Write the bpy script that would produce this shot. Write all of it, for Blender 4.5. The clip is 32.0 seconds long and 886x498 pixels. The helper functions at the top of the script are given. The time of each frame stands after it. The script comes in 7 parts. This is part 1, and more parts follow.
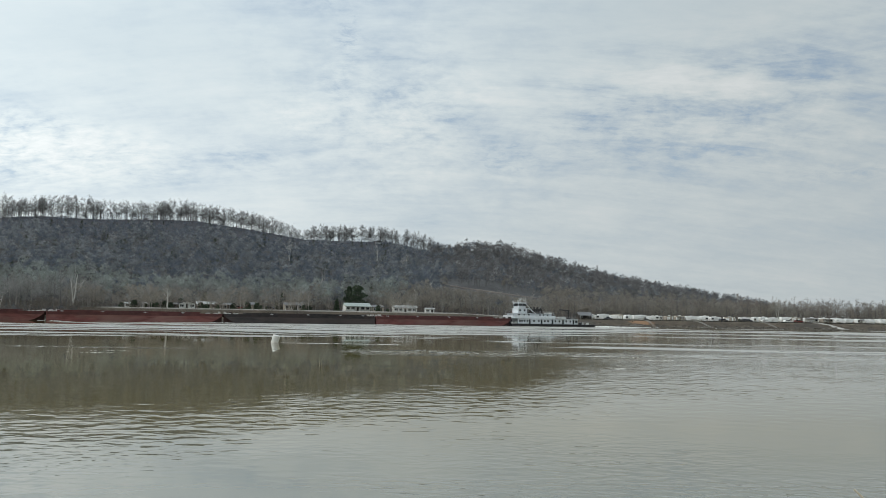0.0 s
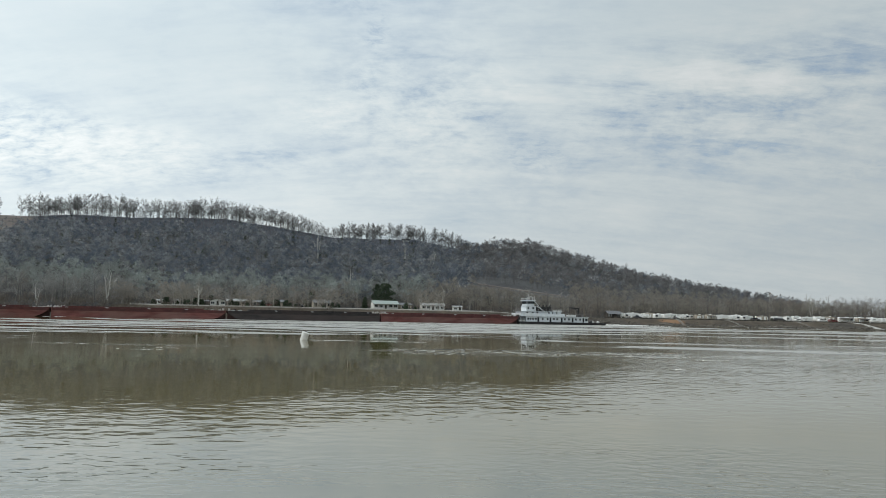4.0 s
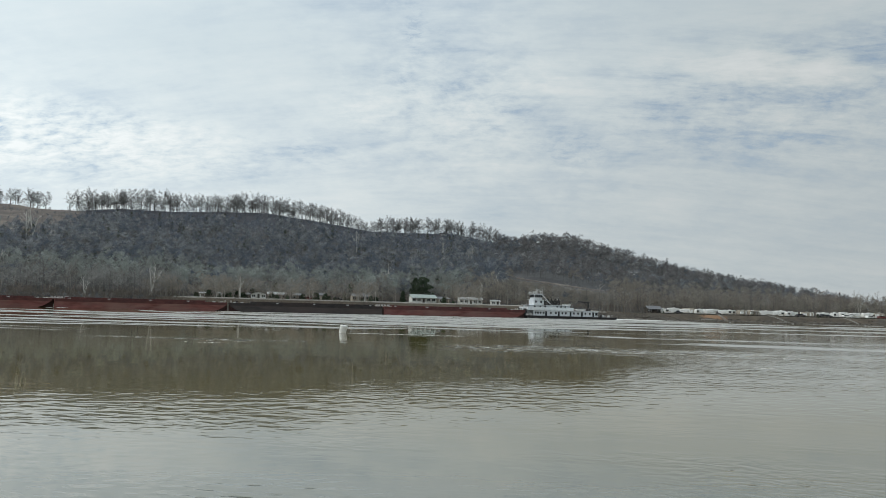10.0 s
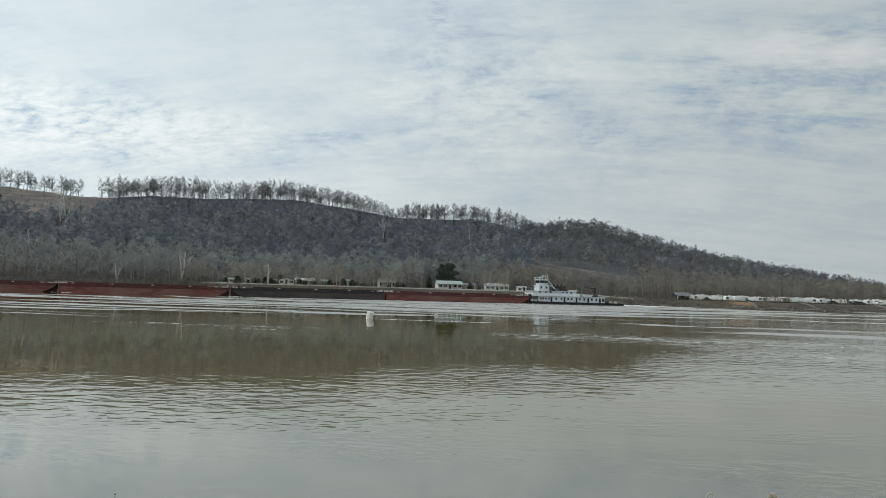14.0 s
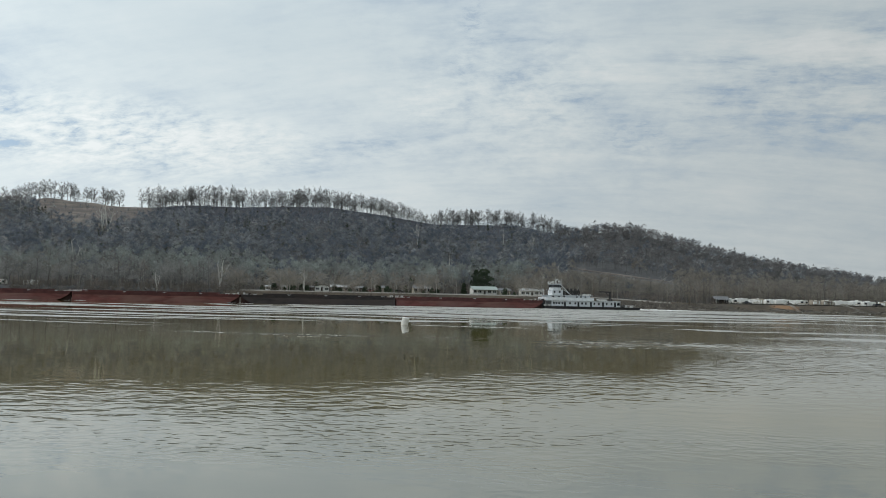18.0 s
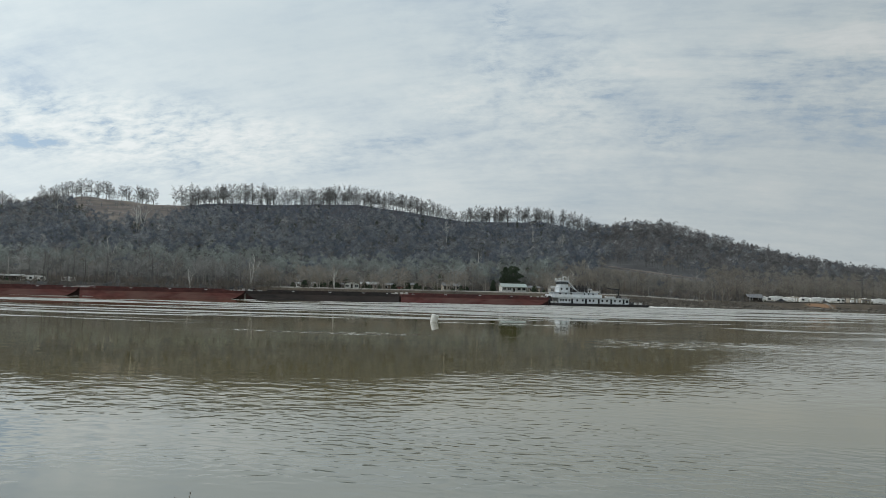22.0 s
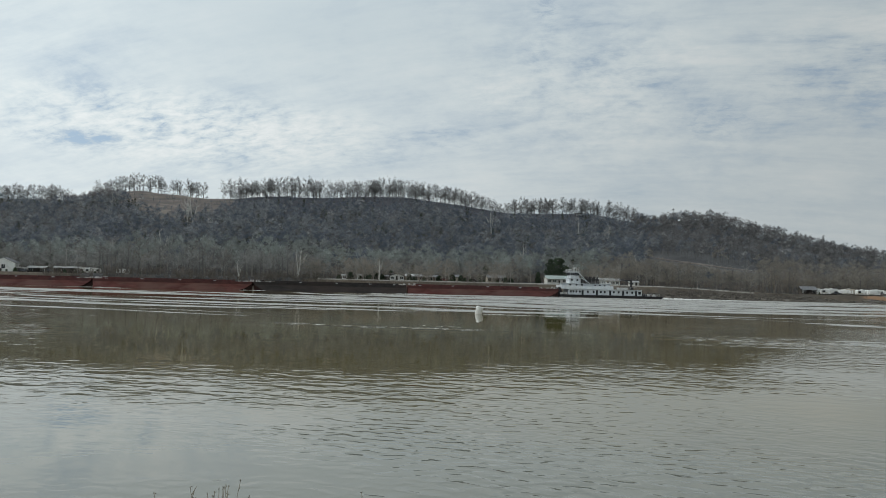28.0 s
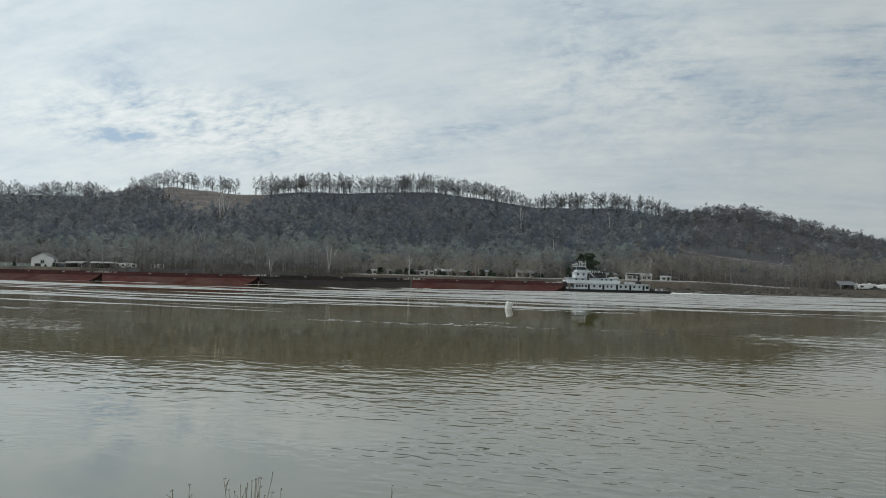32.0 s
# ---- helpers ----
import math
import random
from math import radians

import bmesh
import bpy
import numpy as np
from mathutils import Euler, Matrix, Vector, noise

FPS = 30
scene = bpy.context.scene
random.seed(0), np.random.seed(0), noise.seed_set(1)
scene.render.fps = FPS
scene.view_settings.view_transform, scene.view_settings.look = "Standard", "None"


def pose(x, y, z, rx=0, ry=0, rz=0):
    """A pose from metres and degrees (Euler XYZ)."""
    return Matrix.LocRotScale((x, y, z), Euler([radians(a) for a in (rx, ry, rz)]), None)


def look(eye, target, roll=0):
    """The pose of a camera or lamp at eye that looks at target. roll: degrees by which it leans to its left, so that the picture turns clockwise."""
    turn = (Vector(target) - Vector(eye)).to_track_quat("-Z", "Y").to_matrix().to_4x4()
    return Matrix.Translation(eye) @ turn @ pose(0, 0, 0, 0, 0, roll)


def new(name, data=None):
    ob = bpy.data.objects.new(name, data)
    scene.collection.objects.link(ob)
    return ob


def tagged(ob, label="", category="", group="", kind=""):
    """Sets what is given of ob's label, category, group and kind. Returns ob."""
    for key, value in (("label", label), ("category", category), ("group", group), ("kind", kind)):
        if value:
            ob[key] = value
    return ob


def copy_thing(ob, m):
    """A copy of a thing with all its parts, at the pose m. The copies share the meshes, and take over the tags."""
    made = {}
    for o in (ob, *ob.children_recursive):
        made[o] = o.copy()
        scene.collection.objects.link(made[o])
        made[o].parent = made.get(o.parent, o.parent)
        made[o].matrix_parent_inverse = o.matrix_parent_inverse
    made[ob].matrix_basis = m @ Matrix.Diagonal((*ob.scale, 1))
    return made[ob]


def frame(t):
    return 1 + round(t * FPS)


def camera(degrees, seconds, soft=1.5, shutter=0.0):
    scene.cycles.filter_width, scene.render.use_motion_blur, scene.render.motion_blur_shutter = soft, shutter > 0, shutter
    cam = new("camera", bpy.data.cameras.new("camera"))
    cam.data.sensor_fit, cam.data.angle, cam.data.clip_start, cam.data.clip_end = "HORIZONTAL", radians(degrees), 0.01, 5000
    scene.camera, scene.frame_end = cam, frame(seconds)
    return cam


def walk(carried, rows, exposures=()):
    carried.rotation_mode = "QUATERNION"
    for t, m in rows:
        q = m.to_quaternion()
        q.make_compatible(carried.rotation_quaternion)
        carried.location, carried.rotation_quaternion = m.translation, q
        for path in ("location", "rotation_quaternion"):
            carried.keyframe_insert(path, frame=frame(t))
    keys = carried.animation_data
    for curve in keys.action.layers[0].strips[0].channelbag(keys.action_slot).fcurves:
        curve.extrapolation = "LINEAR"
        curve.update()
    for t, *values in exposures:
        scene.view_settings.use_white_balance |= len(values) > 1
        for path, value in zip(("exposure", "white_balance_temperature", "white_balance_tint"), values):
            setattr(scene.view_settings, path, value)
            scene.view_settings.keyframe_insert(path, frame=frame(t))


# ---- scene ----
# A towboat shoves four hopper barges up a wide river below a wooded winter hill.
# The camera stands on the near bank, 3.5 m over the water, and pans slowly to the left.
EYE = (0.0, 0.0, 3.5)
cam = camera(61.4, 32.0, soft=0.5)


def aim(turn, tilt, lean):
    """The camera at its stand: degrees turned to the right, tilted up, leaning to its left."""
    return pose(*EYE, 90 + tilt, 0, -turn) @ pose(0, 0, 0, 0, 0, lean)


walk(cam, [
    (0, aim(0.000, 5.200, 0.930)),
    (0.5, aim(-0.157, 5.189, 0.975)),
    (1, aim(-0.375, 5.139, 1.014)),
    (1.5, aim(-0.567, 5.136, 1.077)),
    (2, aim(-0.735, 5.131, 1.084)),
    (2.5, aim(-1.039, 5.091, 1.124)),
    (3, aim(-1.381, 4.992, 1.113)),
    (3.5, aim(-1.796, 5.026, 1.128)),
    (5.5, aim(-2.743, 4.825, 1.161)),
    (6, aim(-2.946, 4.789, 1.176)),
    (6.5, aim(-3.236, 4.808, 1.205)),
    (7, aim(-3.551, 4.862, 1.202)),
    (7.5, aim(-3.836, 4.876, 1.263)),
    (8, aim(-4.140, 4.871, 1.256)),
    (8.5, aim(-4.540, 4.699, 1.288)),
    (9, aim(-4.765, 4.569, 1.369)),
    (9.5, aim(-4.868, 4.497, 1.424)),
    (10, aim(-5.045, 4.481, 1.467)),
    (10.5, aim(-5.331, 4.422, 1.494)),
    (11, aim(-5.566, 4.341, 1.546)),
    (11.5, aim(-5.672, 4.159, 1.549)),
    (12, aim(-5.917, 3.667, 1.439)),
    (12.5, aim(-6.174, 3.519, 1.466)),
    (13, aim(-6.393, 3.458, 1.522)),
    (13.5, aim(-6.768, 3.440, 1.562)),
    (14, aim(-7.038, 3.373, 1.576)),
    (14.5, aim(-7.242, 3.358, 1.626)),
    (16.5, aim(-8.508, 3.882, 1.224)),
    (17, aim(-8.817, 3.894, 1.159)),
    (17.5, aim(-9.350, 3.758, 1.162)),
    (18, aim(-9.676, 3.753, 1.153)),
    (18.5, aim(-9.877, 3.736, 1.244)),
    (19, aim(-10.041, 3.704, 1.251)),
    (19.5, aim(-10.266, 3.689, 1.277)),
    (20, aim(-10.530, 3.680, 1.299)),
    (20.5, aim(-10.761, 3.724, 1.274)),
    (21, aim(-10.957, 3.753, 1.260)),
    (21.5, aim(-11.360, 3.644, 1.285)),
    (22, aim(-11.914, 3.495, 1.276)),
    (22.5, aim(-12.228, 3.443, 1.285)),
    (23, aim(-12.483, 3.369, 1.295)),
    (23.5, aim(-12.857, 3.231, 1.293)),
    (24, aim(-13.140, 3.177, 1.277)),
    (24.5, aim(-13.393, 3.139, 1.283)),
    (25, aim(-13.656, 3.044, 1.288)),
    (25.5, aim(-13.932, 2.970, 1.276)),
    (27.5, aim(-15.040, 2.836, 1.292)),
    (28, aim(-15.325, 2.806, 1.316)),
    (28.5, aim(-15.643, 2.693, 1.310)),
    (29, aim(-15.938, 2.627, 1.314)),
    (29.5, aim(-16.209, 2.584, 1.323)),
    (30, aim(-16.493, 2.541, 1.341)),
    (30.5, aim(-16.760, 2.498, 1.364)),
    (31, aim(-17.033, 2.453, 1.332)),
    (31.5, aim(-17.321, 2.411, 1.372)),
    (32, aim(-17.599, 2.368, 1.320)),
], exposures=[(0, 0.16), (32, -0.14)])

# ---------------------------------------------------------------- light
SUN_AZ, SUN_EL = -98.0, 44.0      # degrees to the right of the view at the start, and up
world = bpy.data.worlds.new("sky")
scene.world = world
world.use_nodes = True


def link(tree, a, b):
    tree.links.new(a, b)


def node(tree, kind, **values):
    n = tree.nodes.new(kind)
    for key, value in values.items():
        if key == "operation":
            n.operation = value
        elif key == "blend_type":
            n.blend_type = value
        elif key == "data_type":
            n.data_type = value
    return n


def math_node(tree, op, a, b=None, clamp=False):
    n = tree.nodes.new("ShaderNodeMath")
    n.operation, n.use_clamp = op, clamp
    for k, v in enumerate((a, b)):
        if v is None:
            continue
        if isinstance(v, (int, float)):
            n.inputs[k].default_value = v
        else:
            tree.links.new(v, n.inputs[k])
    return n.outputs[0]


def ramp_node(tree, fac, stops):
    n = tree.nodes.new("ShaderNodeValToRGB")
    e = n.color_ramp.elements
    while len(e) < len(stops):
        e.new(0.5)
    for k, (pos, col) in enumerate(stops):
        e[k].position = pos
        e[k].color = (col, col, col, 1) if isinstance(col, (int, float)) else (*col, 1)
    tree.links.new(fac, n.inputs[0])
    return n.outputs[0]


def noise_node(tree, vec, scale, detail=4.0, rough=0.55, distort=0.0):
    n = tree.nodes.new("ShaderNodeTexNoise")
    n.inputs["Scale"].default_value = scale
    n.inputs["Detail"].default_value = detail
    n.inputs["Roughness"].default_value = rough
    n.inputs["Distortion"].default_value = distort
    tree.links.new(vec, n.inputs["Vector"])
    return n.outputs["Fac"]


def mapping_node(tree, vec, loc=(0, 0, 0), rot=(0, 0, 0), scale=(1, 1, 1)):
    n = tree.nodes.new("ShaderNodeMapping")
    n.inputs["Location"].default_value = loc
    n.inputs["Rotation"].default_value = [radians(a) for a in rot]
    n.inputs["Scale"].default_value = scale
    tree.links.new(vec, n.inputs["Vector"])
    return n.outputs[0]


def mix_color(tree, fac, a, b, blend="MIX"):
    n = tree.nodes.new("ShaderNodeMix")
    n.data_type, n.blend_type = "RGBA", blend
    for k, v in ((0, fac), (6, a), (7, b)):
        if isinstance(v, (int, float)):
            n.inputs[k].default_value = v
        elif isinstance(v, tuple):
            n.inputs[k].default_value = (*v, 1)
        else:
            tree.links.new(v, n.inputs[k])
    return n.outputs[2]


def build_sky():
    """A bright sky of thin, streaky high cloud with pale blue gaps."""
    t = world.node_tree
    t.nodes.clear()
    out = t.nodes.new("ShaderNodeOutputWorld")
    sky = t.nodes.new("ShaderNodeTexSky")
    sky.sky_type, sky.sun_disc = "NISHITA", False
    sky.sun_elevation, sky.sun_rotation = radians(SUN_EL), radians(SUN_AZ)
    sky.air_density, sky.dust_density = 1.0, 1.6
    blue = t.nodes.new("ShaderNodeBackground")
    blue.inputs[1].default_value = 0.12
    link(t, sky.outputs[0], blue.inputs[0])
    way = t.nodes.new("ShaderNodeTexCoord").outputs["Generated"]
    sep = t.nodes.new("ShaderNodeSeparateXYZ")
    link(t, way, sep.inputs[0])
    up = math_node(t, "ADD", math_node(t, "MAXIMUM", sep.outputs[2], 0.0), 0.34)
    flat = t.nodes.new("ShaderNodeCombineXYZ")      # the cloud sheet seen from below
    link(t, math_node(t, "DIVIDE", sep.outputs[0], up), flat.inputs[0])
    link(t, math_node(t, "DIVIDE", sep.outputs[1], up), flat.inputs[1])
    p = flat.outputs[0]
    broad = noise_node(t, mapping_node(t, p, (3.1, 0.4, 0), (0, 0, 22), (1.5, 2.2, 1)), 1.3, 5, 0.55, 0.15)
    fleece = noise_node(t, mapping_node(t, p, (1.7, 5.2, 0), (0, 0, -10), (1.0, 0.85, 1)), 8.0, 8, 0.66, 0.25)
    streak = noise_node(t, mapping_node(t, p, (0.3, 2.9, 0), (0, 0, -24), (1.0, 5.5, 1)), 2.6, 7, 0.62, 0.2)
    az = math_node(t, "ARCTAN2", sep.outputs[0], sep.outputs[1])
    el = math_node(t, "ARCSINE", sep.outputs[2])

    def patch_of(a, e, wide, high):
        """1 in the middle of a patch of sky (degrees right and up), 0 outside it."""
        u = math_node(t, "DIVIDE", math_node(t, "SUBTRACT", az, radians(a)), radians(wide))
        v = math_node(t, "DIVIDE", math_node(t, "SUBTRACT", el, radians(e)), radians(high))
        d = math_node(t, "SQRT", math_node(t, "ADD", math_node(t, "MULTIPLY", u, u), math_node(t, "MULTIPLY", v, v)))
        return ramp_node(t, d, [(0.25, 1.0), (1.0, 0.0)])
    rippled = patch_of(-34, 10.8, 17, 3.4)      # the finely broken cloud low in the west
    broken = math_node(t, "MAXIMUM", rippled, math_node(t, "MAXIMUM", patch_of(-5, 15, 11, 7), patch_of(20, 15, 15, 6)))
    lively = math_node(t, "ADD", math_node(t, "MULTIPLY", broken, 1.05), 0.45)
    soft_fleece = math_node(t, "ADD", math_node(t, "MULTIPLY", math_node(t, "SUBTRACT", fleece, 0.5), lively), 0.5)
    mixed = math_node(t, "ADD", math_node(t, "MULTIPLY", broad, 0.40),
                      math_node(t, "ADD", math_node(t, "MULTIPLY", soft_fleece, 0.36), math_node(t, "MULTIPLY", streak, 0.24)))
    lines = math_node(t, "MULTIPLY", math_node(t, "SUBTRACT", streak, 0.5), math_node(t, "MULTIPLY", patch_of(20, 16, 20, 8), 0.3))
    mixed = math_node(t, "ADD", mixed, lines)
    # thinner places in the sheet: direction (right, ahead, up), how wide, how deep
    for way_to, wide, deep in (((-0.66, 0.72, 0.20), 0.003, 0.09),
                               ((0.10, 0.98, 0.20), 0.003, 0.05), ((0.44, 0.86, 0.25), 0.012, 0.012), ((-0.52, 0.83, 0.19), 0.003, 0.05)):
        v = Vector(way_to).normalized()
        dot = t.nodes.new("ShaderNodeVectorMath")
        dot.operation = "DOT_PRODUCT"
        link(t, way, dot.inputs[0])
        dot.inputs[1].default_value = v
        near = math_node(t, "DIVIDE", math_node(t, "SUBTRACT", 1.0, dot.outputs["Value"]), wide)
        near = math_node(t, "MULTIPLY", math_node(t, "MAXIMUM", math_node(t, "SUBTRACT", 1.0, near), 0.0), deep)
        ragged = math_node(t, "MULTIPLY", near, ramp_node(t, fleece, [(0.42, 1.0), (0.60, 0.15)]))
        mixed = math_node(t, "SUBTRACT", mixed, ragged)
    mottle = noise_node(t, mapping_node(t, p, (4.4, 1.2, 0), (0, 0, -28), (1.0, 1.7, 1)), 23.0, 4, 0.58, 0.35)
    mixed = math_node(t, "ADD", mixed, math_node(t, "MULTIPLY", math_node(t, "SUBTRACT", mottle, 0.5), math_node(t, "ADD", math_node(t, "MULTIPLY", rippled, 0.55), math_node(t, "ADD", math_node(t, "MULTIPLY", broken, 0.16), 0.09))))
    gap = math_node(t, "MULTIPLY", patch_of(-41.6, 9.6, 8.0, 0.85), ramp_node(t, fleece, [(0.40, 1.0), (0.62, 0.3)]))
    mixed = math_node(t, "SUBTRACT", mixed, math_node(t, "MULTIPLY", gap, 0.26))
    mixed = math_node(t, "ADD", mixed, math_node(t, "MULTIPLY", rippled, 0.12))
    # small ragged flakes of thin cloud, in drifts, and long slanting streaks in the east
    span = t.nodes.new("ShaderNodeCombineXYZ")
    link(t, math_node(t, "MULTIPLY", az, 57.3), span.inputs[0])
    link(t, math_node(t, "MULTIPLY", el, 57.3), span.inputs[1])
    crumbs = noise_node(t, mapping_node(t, span.outputs[0], (2.0, 7.0, 0), (0, 0, 9), (0.62, 1.75, 1)), 1.0, 8, 0.70, 0.5)
    crumbs = ramp_node(t, crumbs, [(0.44, 0.0), (0.66, 1.0)])
    drifts = None
    for a, e, wide, high, much in ((-33, 11.3, 14, 2.6, 0.9), (-22, 10.6, 12, 2.6, 0.75), (-15.5, 11.2, 6, 2.0, 1.0), (-7.7, 20.6, 1.6, 3.0, 1.15), (-8.3, 17.4, 1.9, 2.6, 0.9), (-9.0, 23.5, 4, 2.2, 0.6),
                                   (-11.5, 14.6, 3.5, 2.2, 0.8), (-1.5, 15.0, 6, 4.5, 0.9), (4.8, 12.1, 4.5, 2.2, 1.25), (12, 13.8, 9, 3.4, 0.7), (19, 12.3, 5, 1.6, 0.9), (29, 10.2, 7, 1.0, 1.2)):
        one = math_node(t, "MULTIPLY", patch_of(a, e, wide, high), much)
        drifts = one if drifts is None else math_node(t, "MAXIMUM", drifts, one)
    mixed = math_node(t, "SUBTRACT", mixed, math_node(t, "MULTIPLY", math_node(t, "MULTIPLY", crumbs, drifts), 0.085))
    slant = noise_node(t, mapping_node(t, span.outputs[0], (5.0, 1.0, 0), (0, 0, -11), (0.060, 0.85, 1)), 1.0, 8, 0.66, 0.6)
    slant = math_node(t, "MULTIPLY", ramp_node(t, slant, [(0.44, 0.0), (0.58, 1.0)]), patch_of(20, 16.5, 24, 6.5))
    mixed = math_node(t, "SUBTRACT", mixed, math_node(t, "MULTIPLY", slant, 0.062))
    cover = ramp_node(t, mixed, [(0.34, 0.72), (0.43, 0.93), (0.50, 1.0)])
    tone = ramp_node(t, mixed, [(0.28, (0.30, 0.45, 0.62)), (0.36, (0.455, 0.56, 0.65)), (0.44, (0.575, 0.668, 0.727)), (0.53, (0.68, 0.762, 0.792)), (0.60, (0.76, 0.82, 0.832)), (0.70, (0.84, 0.885, 0.89))])
    low = ramp_node(t, sep.outputs[2], [(0.0, 1.0), (0.30, 0.0)])
    tone = mix_color(t, math_node(t, "MULTIPLY", low, 0.45), tone, (0.785, 0.852, 0.866))
    # the sheet is brighter on the sun's side
    aim_sun = t.nodes.new("ShaderNodeVectorMath")
    aim_sun.operation = "DOT_PRODUCT"
    link(t, way, aim_sun.inputs[0])
    aim_sun.inputs[1].default_value = (math.sin(radians(SUN_AZ)) * math.cos(radians(SUN_EL)), math.cos(radians(SUN_AZ)) * math.cos(radians(SUN_EL)), math.sin(radians(SUN_EL)))
    veil = math_node(t, "MULTIPLY", math_node(t, "MAXIMUM", patch_of(-27, 20.5, 24, 8.5), patch_of(15, 25, 22, 8)), 0.7)
    veil = math_node(t, "MULTIPLY", veil, math_node(t, "SUBTRACT", 1.0, math_node(t, "MULTIPLY", drifts, 0.5), True))
    tone = mix_color(t, veil, tone, (0.565, 0.655, 0.70))
    glow = ramp_node(t, math_node(t, "ADD", math_node(t, "MULTIPLY", aim_sun.outputs["Value"], 0.5), 0.5), [(0.25, 0.55), (0.45, 0.70), (0.62, 0.91), (0.80, 1.13)])
    tone = mix_color(t, 1.0, tone, glow, "MULTIPLY")
    cloud = t.nodes.new("ShaderNodeBackground")
    cloud.inputs[1].default_value = 1.0
    link(t, tone, cloud.inputs[0])
    mix = t.nodes.new("ShaderNodeMixShader")
    link(t, math_node(t, "MAXIMUM", cover, math_node(t, "MULTIPLY", low, 0.9)), mix.inputs[0])
    link(t, blue.outputs[0], mix.inputs[1])
    link(t, cloud.outputs[0], mix.inputs[2])
    link(t, mix.outputs[0], out.inputs[0])


build_sky()
sun = new("sun", bpy.data.lights.new("sun", "SUN"))
sun.data.energy, sun.data.angle, sun.data.color = 1.0, radians(20), (1.0, 0.95, 0.88)
_a, _e = radians(SUN_AZ), radians(SUN_EL)
sun.matrix_world = look((0, 0, 200), (-math.sin(_a) * math.cos(_e) * 100, -math.cos(_a) * math.cos(_e) * 100, 200 - math.sin(_e) * 100))


# ---------------------------------------------------------------- materials
def material(name, dark, light, grain=3.0, rough=0.7, metal=0.0, bump=0.0, bump_scale=None, stain=None, stain_scale=0.4,
             stain_amount=0.4, vary=0.0, stretch=(1, 1, 1), where="Object", ior=1.45):
    """Two tones mixed by a fine noise, a stain colour by a broad one, a bump, and a change from object to object."""
    m = bpy.data.materials.new(name)
    m.use_nodes = True
    t = m.node_tree
    b = t.nodes["Principled BSDF"]
    b.inputs["Roughness"].default_value, b.inputs["Metallic"].default_value = rough, metal
    b.inputs["IOR"].default_value = ior
    if where == "World":
        vec = t.nodes.new("ShaderNodeNewGeometry").outputs["Position"]
    else:
        vec = t.nodes.new("ShaderNodeTexCoord").outputs["Object"]
    vec = mapping_node(t, vec, scale=stretch)
    fine = noise_node(t, vec, grain, 5, 0.6)
    col = mix_color(t, ramp_node(t, fine, [(0.3, 0.0), (0.7, 1.0)]), dark, light)
    if stain:
        broad = noise_node(t, vec, stain_scale, 4, 0.6, 0.6)
        col = mix_color(t, math_node(t, "MULTIPLY", ramp_node(t, broad, [(0.45, 0.0), (0.65, 1.0)]), stain_amount), col, stain)
    if vary:
        info = t.nodes.new("ShaderNodeObjectInfo").outputs["Random"]
        k = math_node(t, "ADD", math_node(t, "MULTIPLY", info, 2 * vary), 1 - vary)
        g = t.nodes.new("ShaderNodeCombineColor")
        for n in range(3):
            link(t, k, g.inputs[n])
        col = mix_color(t, 1.0, col, g.outputs[0], "MULTIPLY")
    link(t, col, b.inputs["Base Color"])
    if bump:
        n = t.nodes.new("ShaderNodeBump")
        n.inputs["Strength"].default_value = 1.0
        n.inputs["Distance"].default_value = bump
        link(t, noise_node(t, vec, bump_scale or grain * 2, 4, 0.6), n.inputs["Height"])
        link(t, n.outputs[0], b.inputs["Normal"])
    return m


M_BARK_CREST = material("bark_crest", (0.085, 0.084, 0.082), (0.19, 0.186, 0.18), 0.35, 0.9, vary=0.2, where="World")
M_BARK_PALE = material("bark_pale_grey", (0.28, 0.265, 0.24), (0.46, 0.44, 0.40), 0.8, 0.9, stain=(0.2, 0.18, 0.15), stain_scale=0.3, vary=0.2)
M_BARK = material("bark_grey", (0.095, 0.095, 0.094), (0.22, 0.218, 0.212), 0.35, 0.9, stain=(0.14, 0.10, 0.075), stain_scale=0.06, vary=0.18, where="World")
M_TWIG_PALE = material("twigs_pale_grey", (0.34, 0.342, 0.34), (0.43, 0.43, 0.42), 0.17, 0.9, where="World")
# the next two carry the blue of distant haze in their colour
M_TWIG_DARK = material("twigs_hazed_dark_grey", (0.085, 0.104, 0.132), (0.245, 0.27, 0.31), 0.17, 0.9, where="World")
M_TWIG = material("twigs_hazed_grey", (0.195, 0.216, 0.232), (0.49, 0.514, 0.53), 0.17, 0.9, stain=(0.165, 0.172, 0.174), stain_scale=0.03, stain_amount=0.5, vary=0.18, where="World")
M_TWIG_CREST = material("twigs_crest", (0.17, 0.17, 0.17), (0.3, 0.3, 0.298), 0.12, 0.9, vary=0.2, where="World")
M_TWIG_WARM = material("twigs_tan", (0.26, 0.23, 0.197), (0.43, 0.388, 0.335), 0.15, 0.9, stain=(0.19, 0.137, 0.105), stain_scale=0.04, vary=0.15, where="World")
M_TWIG_LOW = material("twigs_olive_brown", (0.22, 0.207, 0.18), (0.4, 0.375, 0.33), 0.17, 0.9, stain=(0.17, 0.135, 0.112), stain_scale=0.03, where="World")
M_TWIG_BROWN = material("twigs_brown", (0.2, 0.172, 0.152), (0.36, 0.316, 0.283), 0.17, 0.9, stain=(0.15, 0.11, 0.092), stain_scale=0.03, where="World")
M_TWIG_OLIVE = material("twigs_grey_olive", (0.185, 0.207, 0.195), (0.48, 0.515, 0.485), 0.17, 0.9, stain=(0.15, 0.148, 0.135), stain_scale=0.03, where="World")
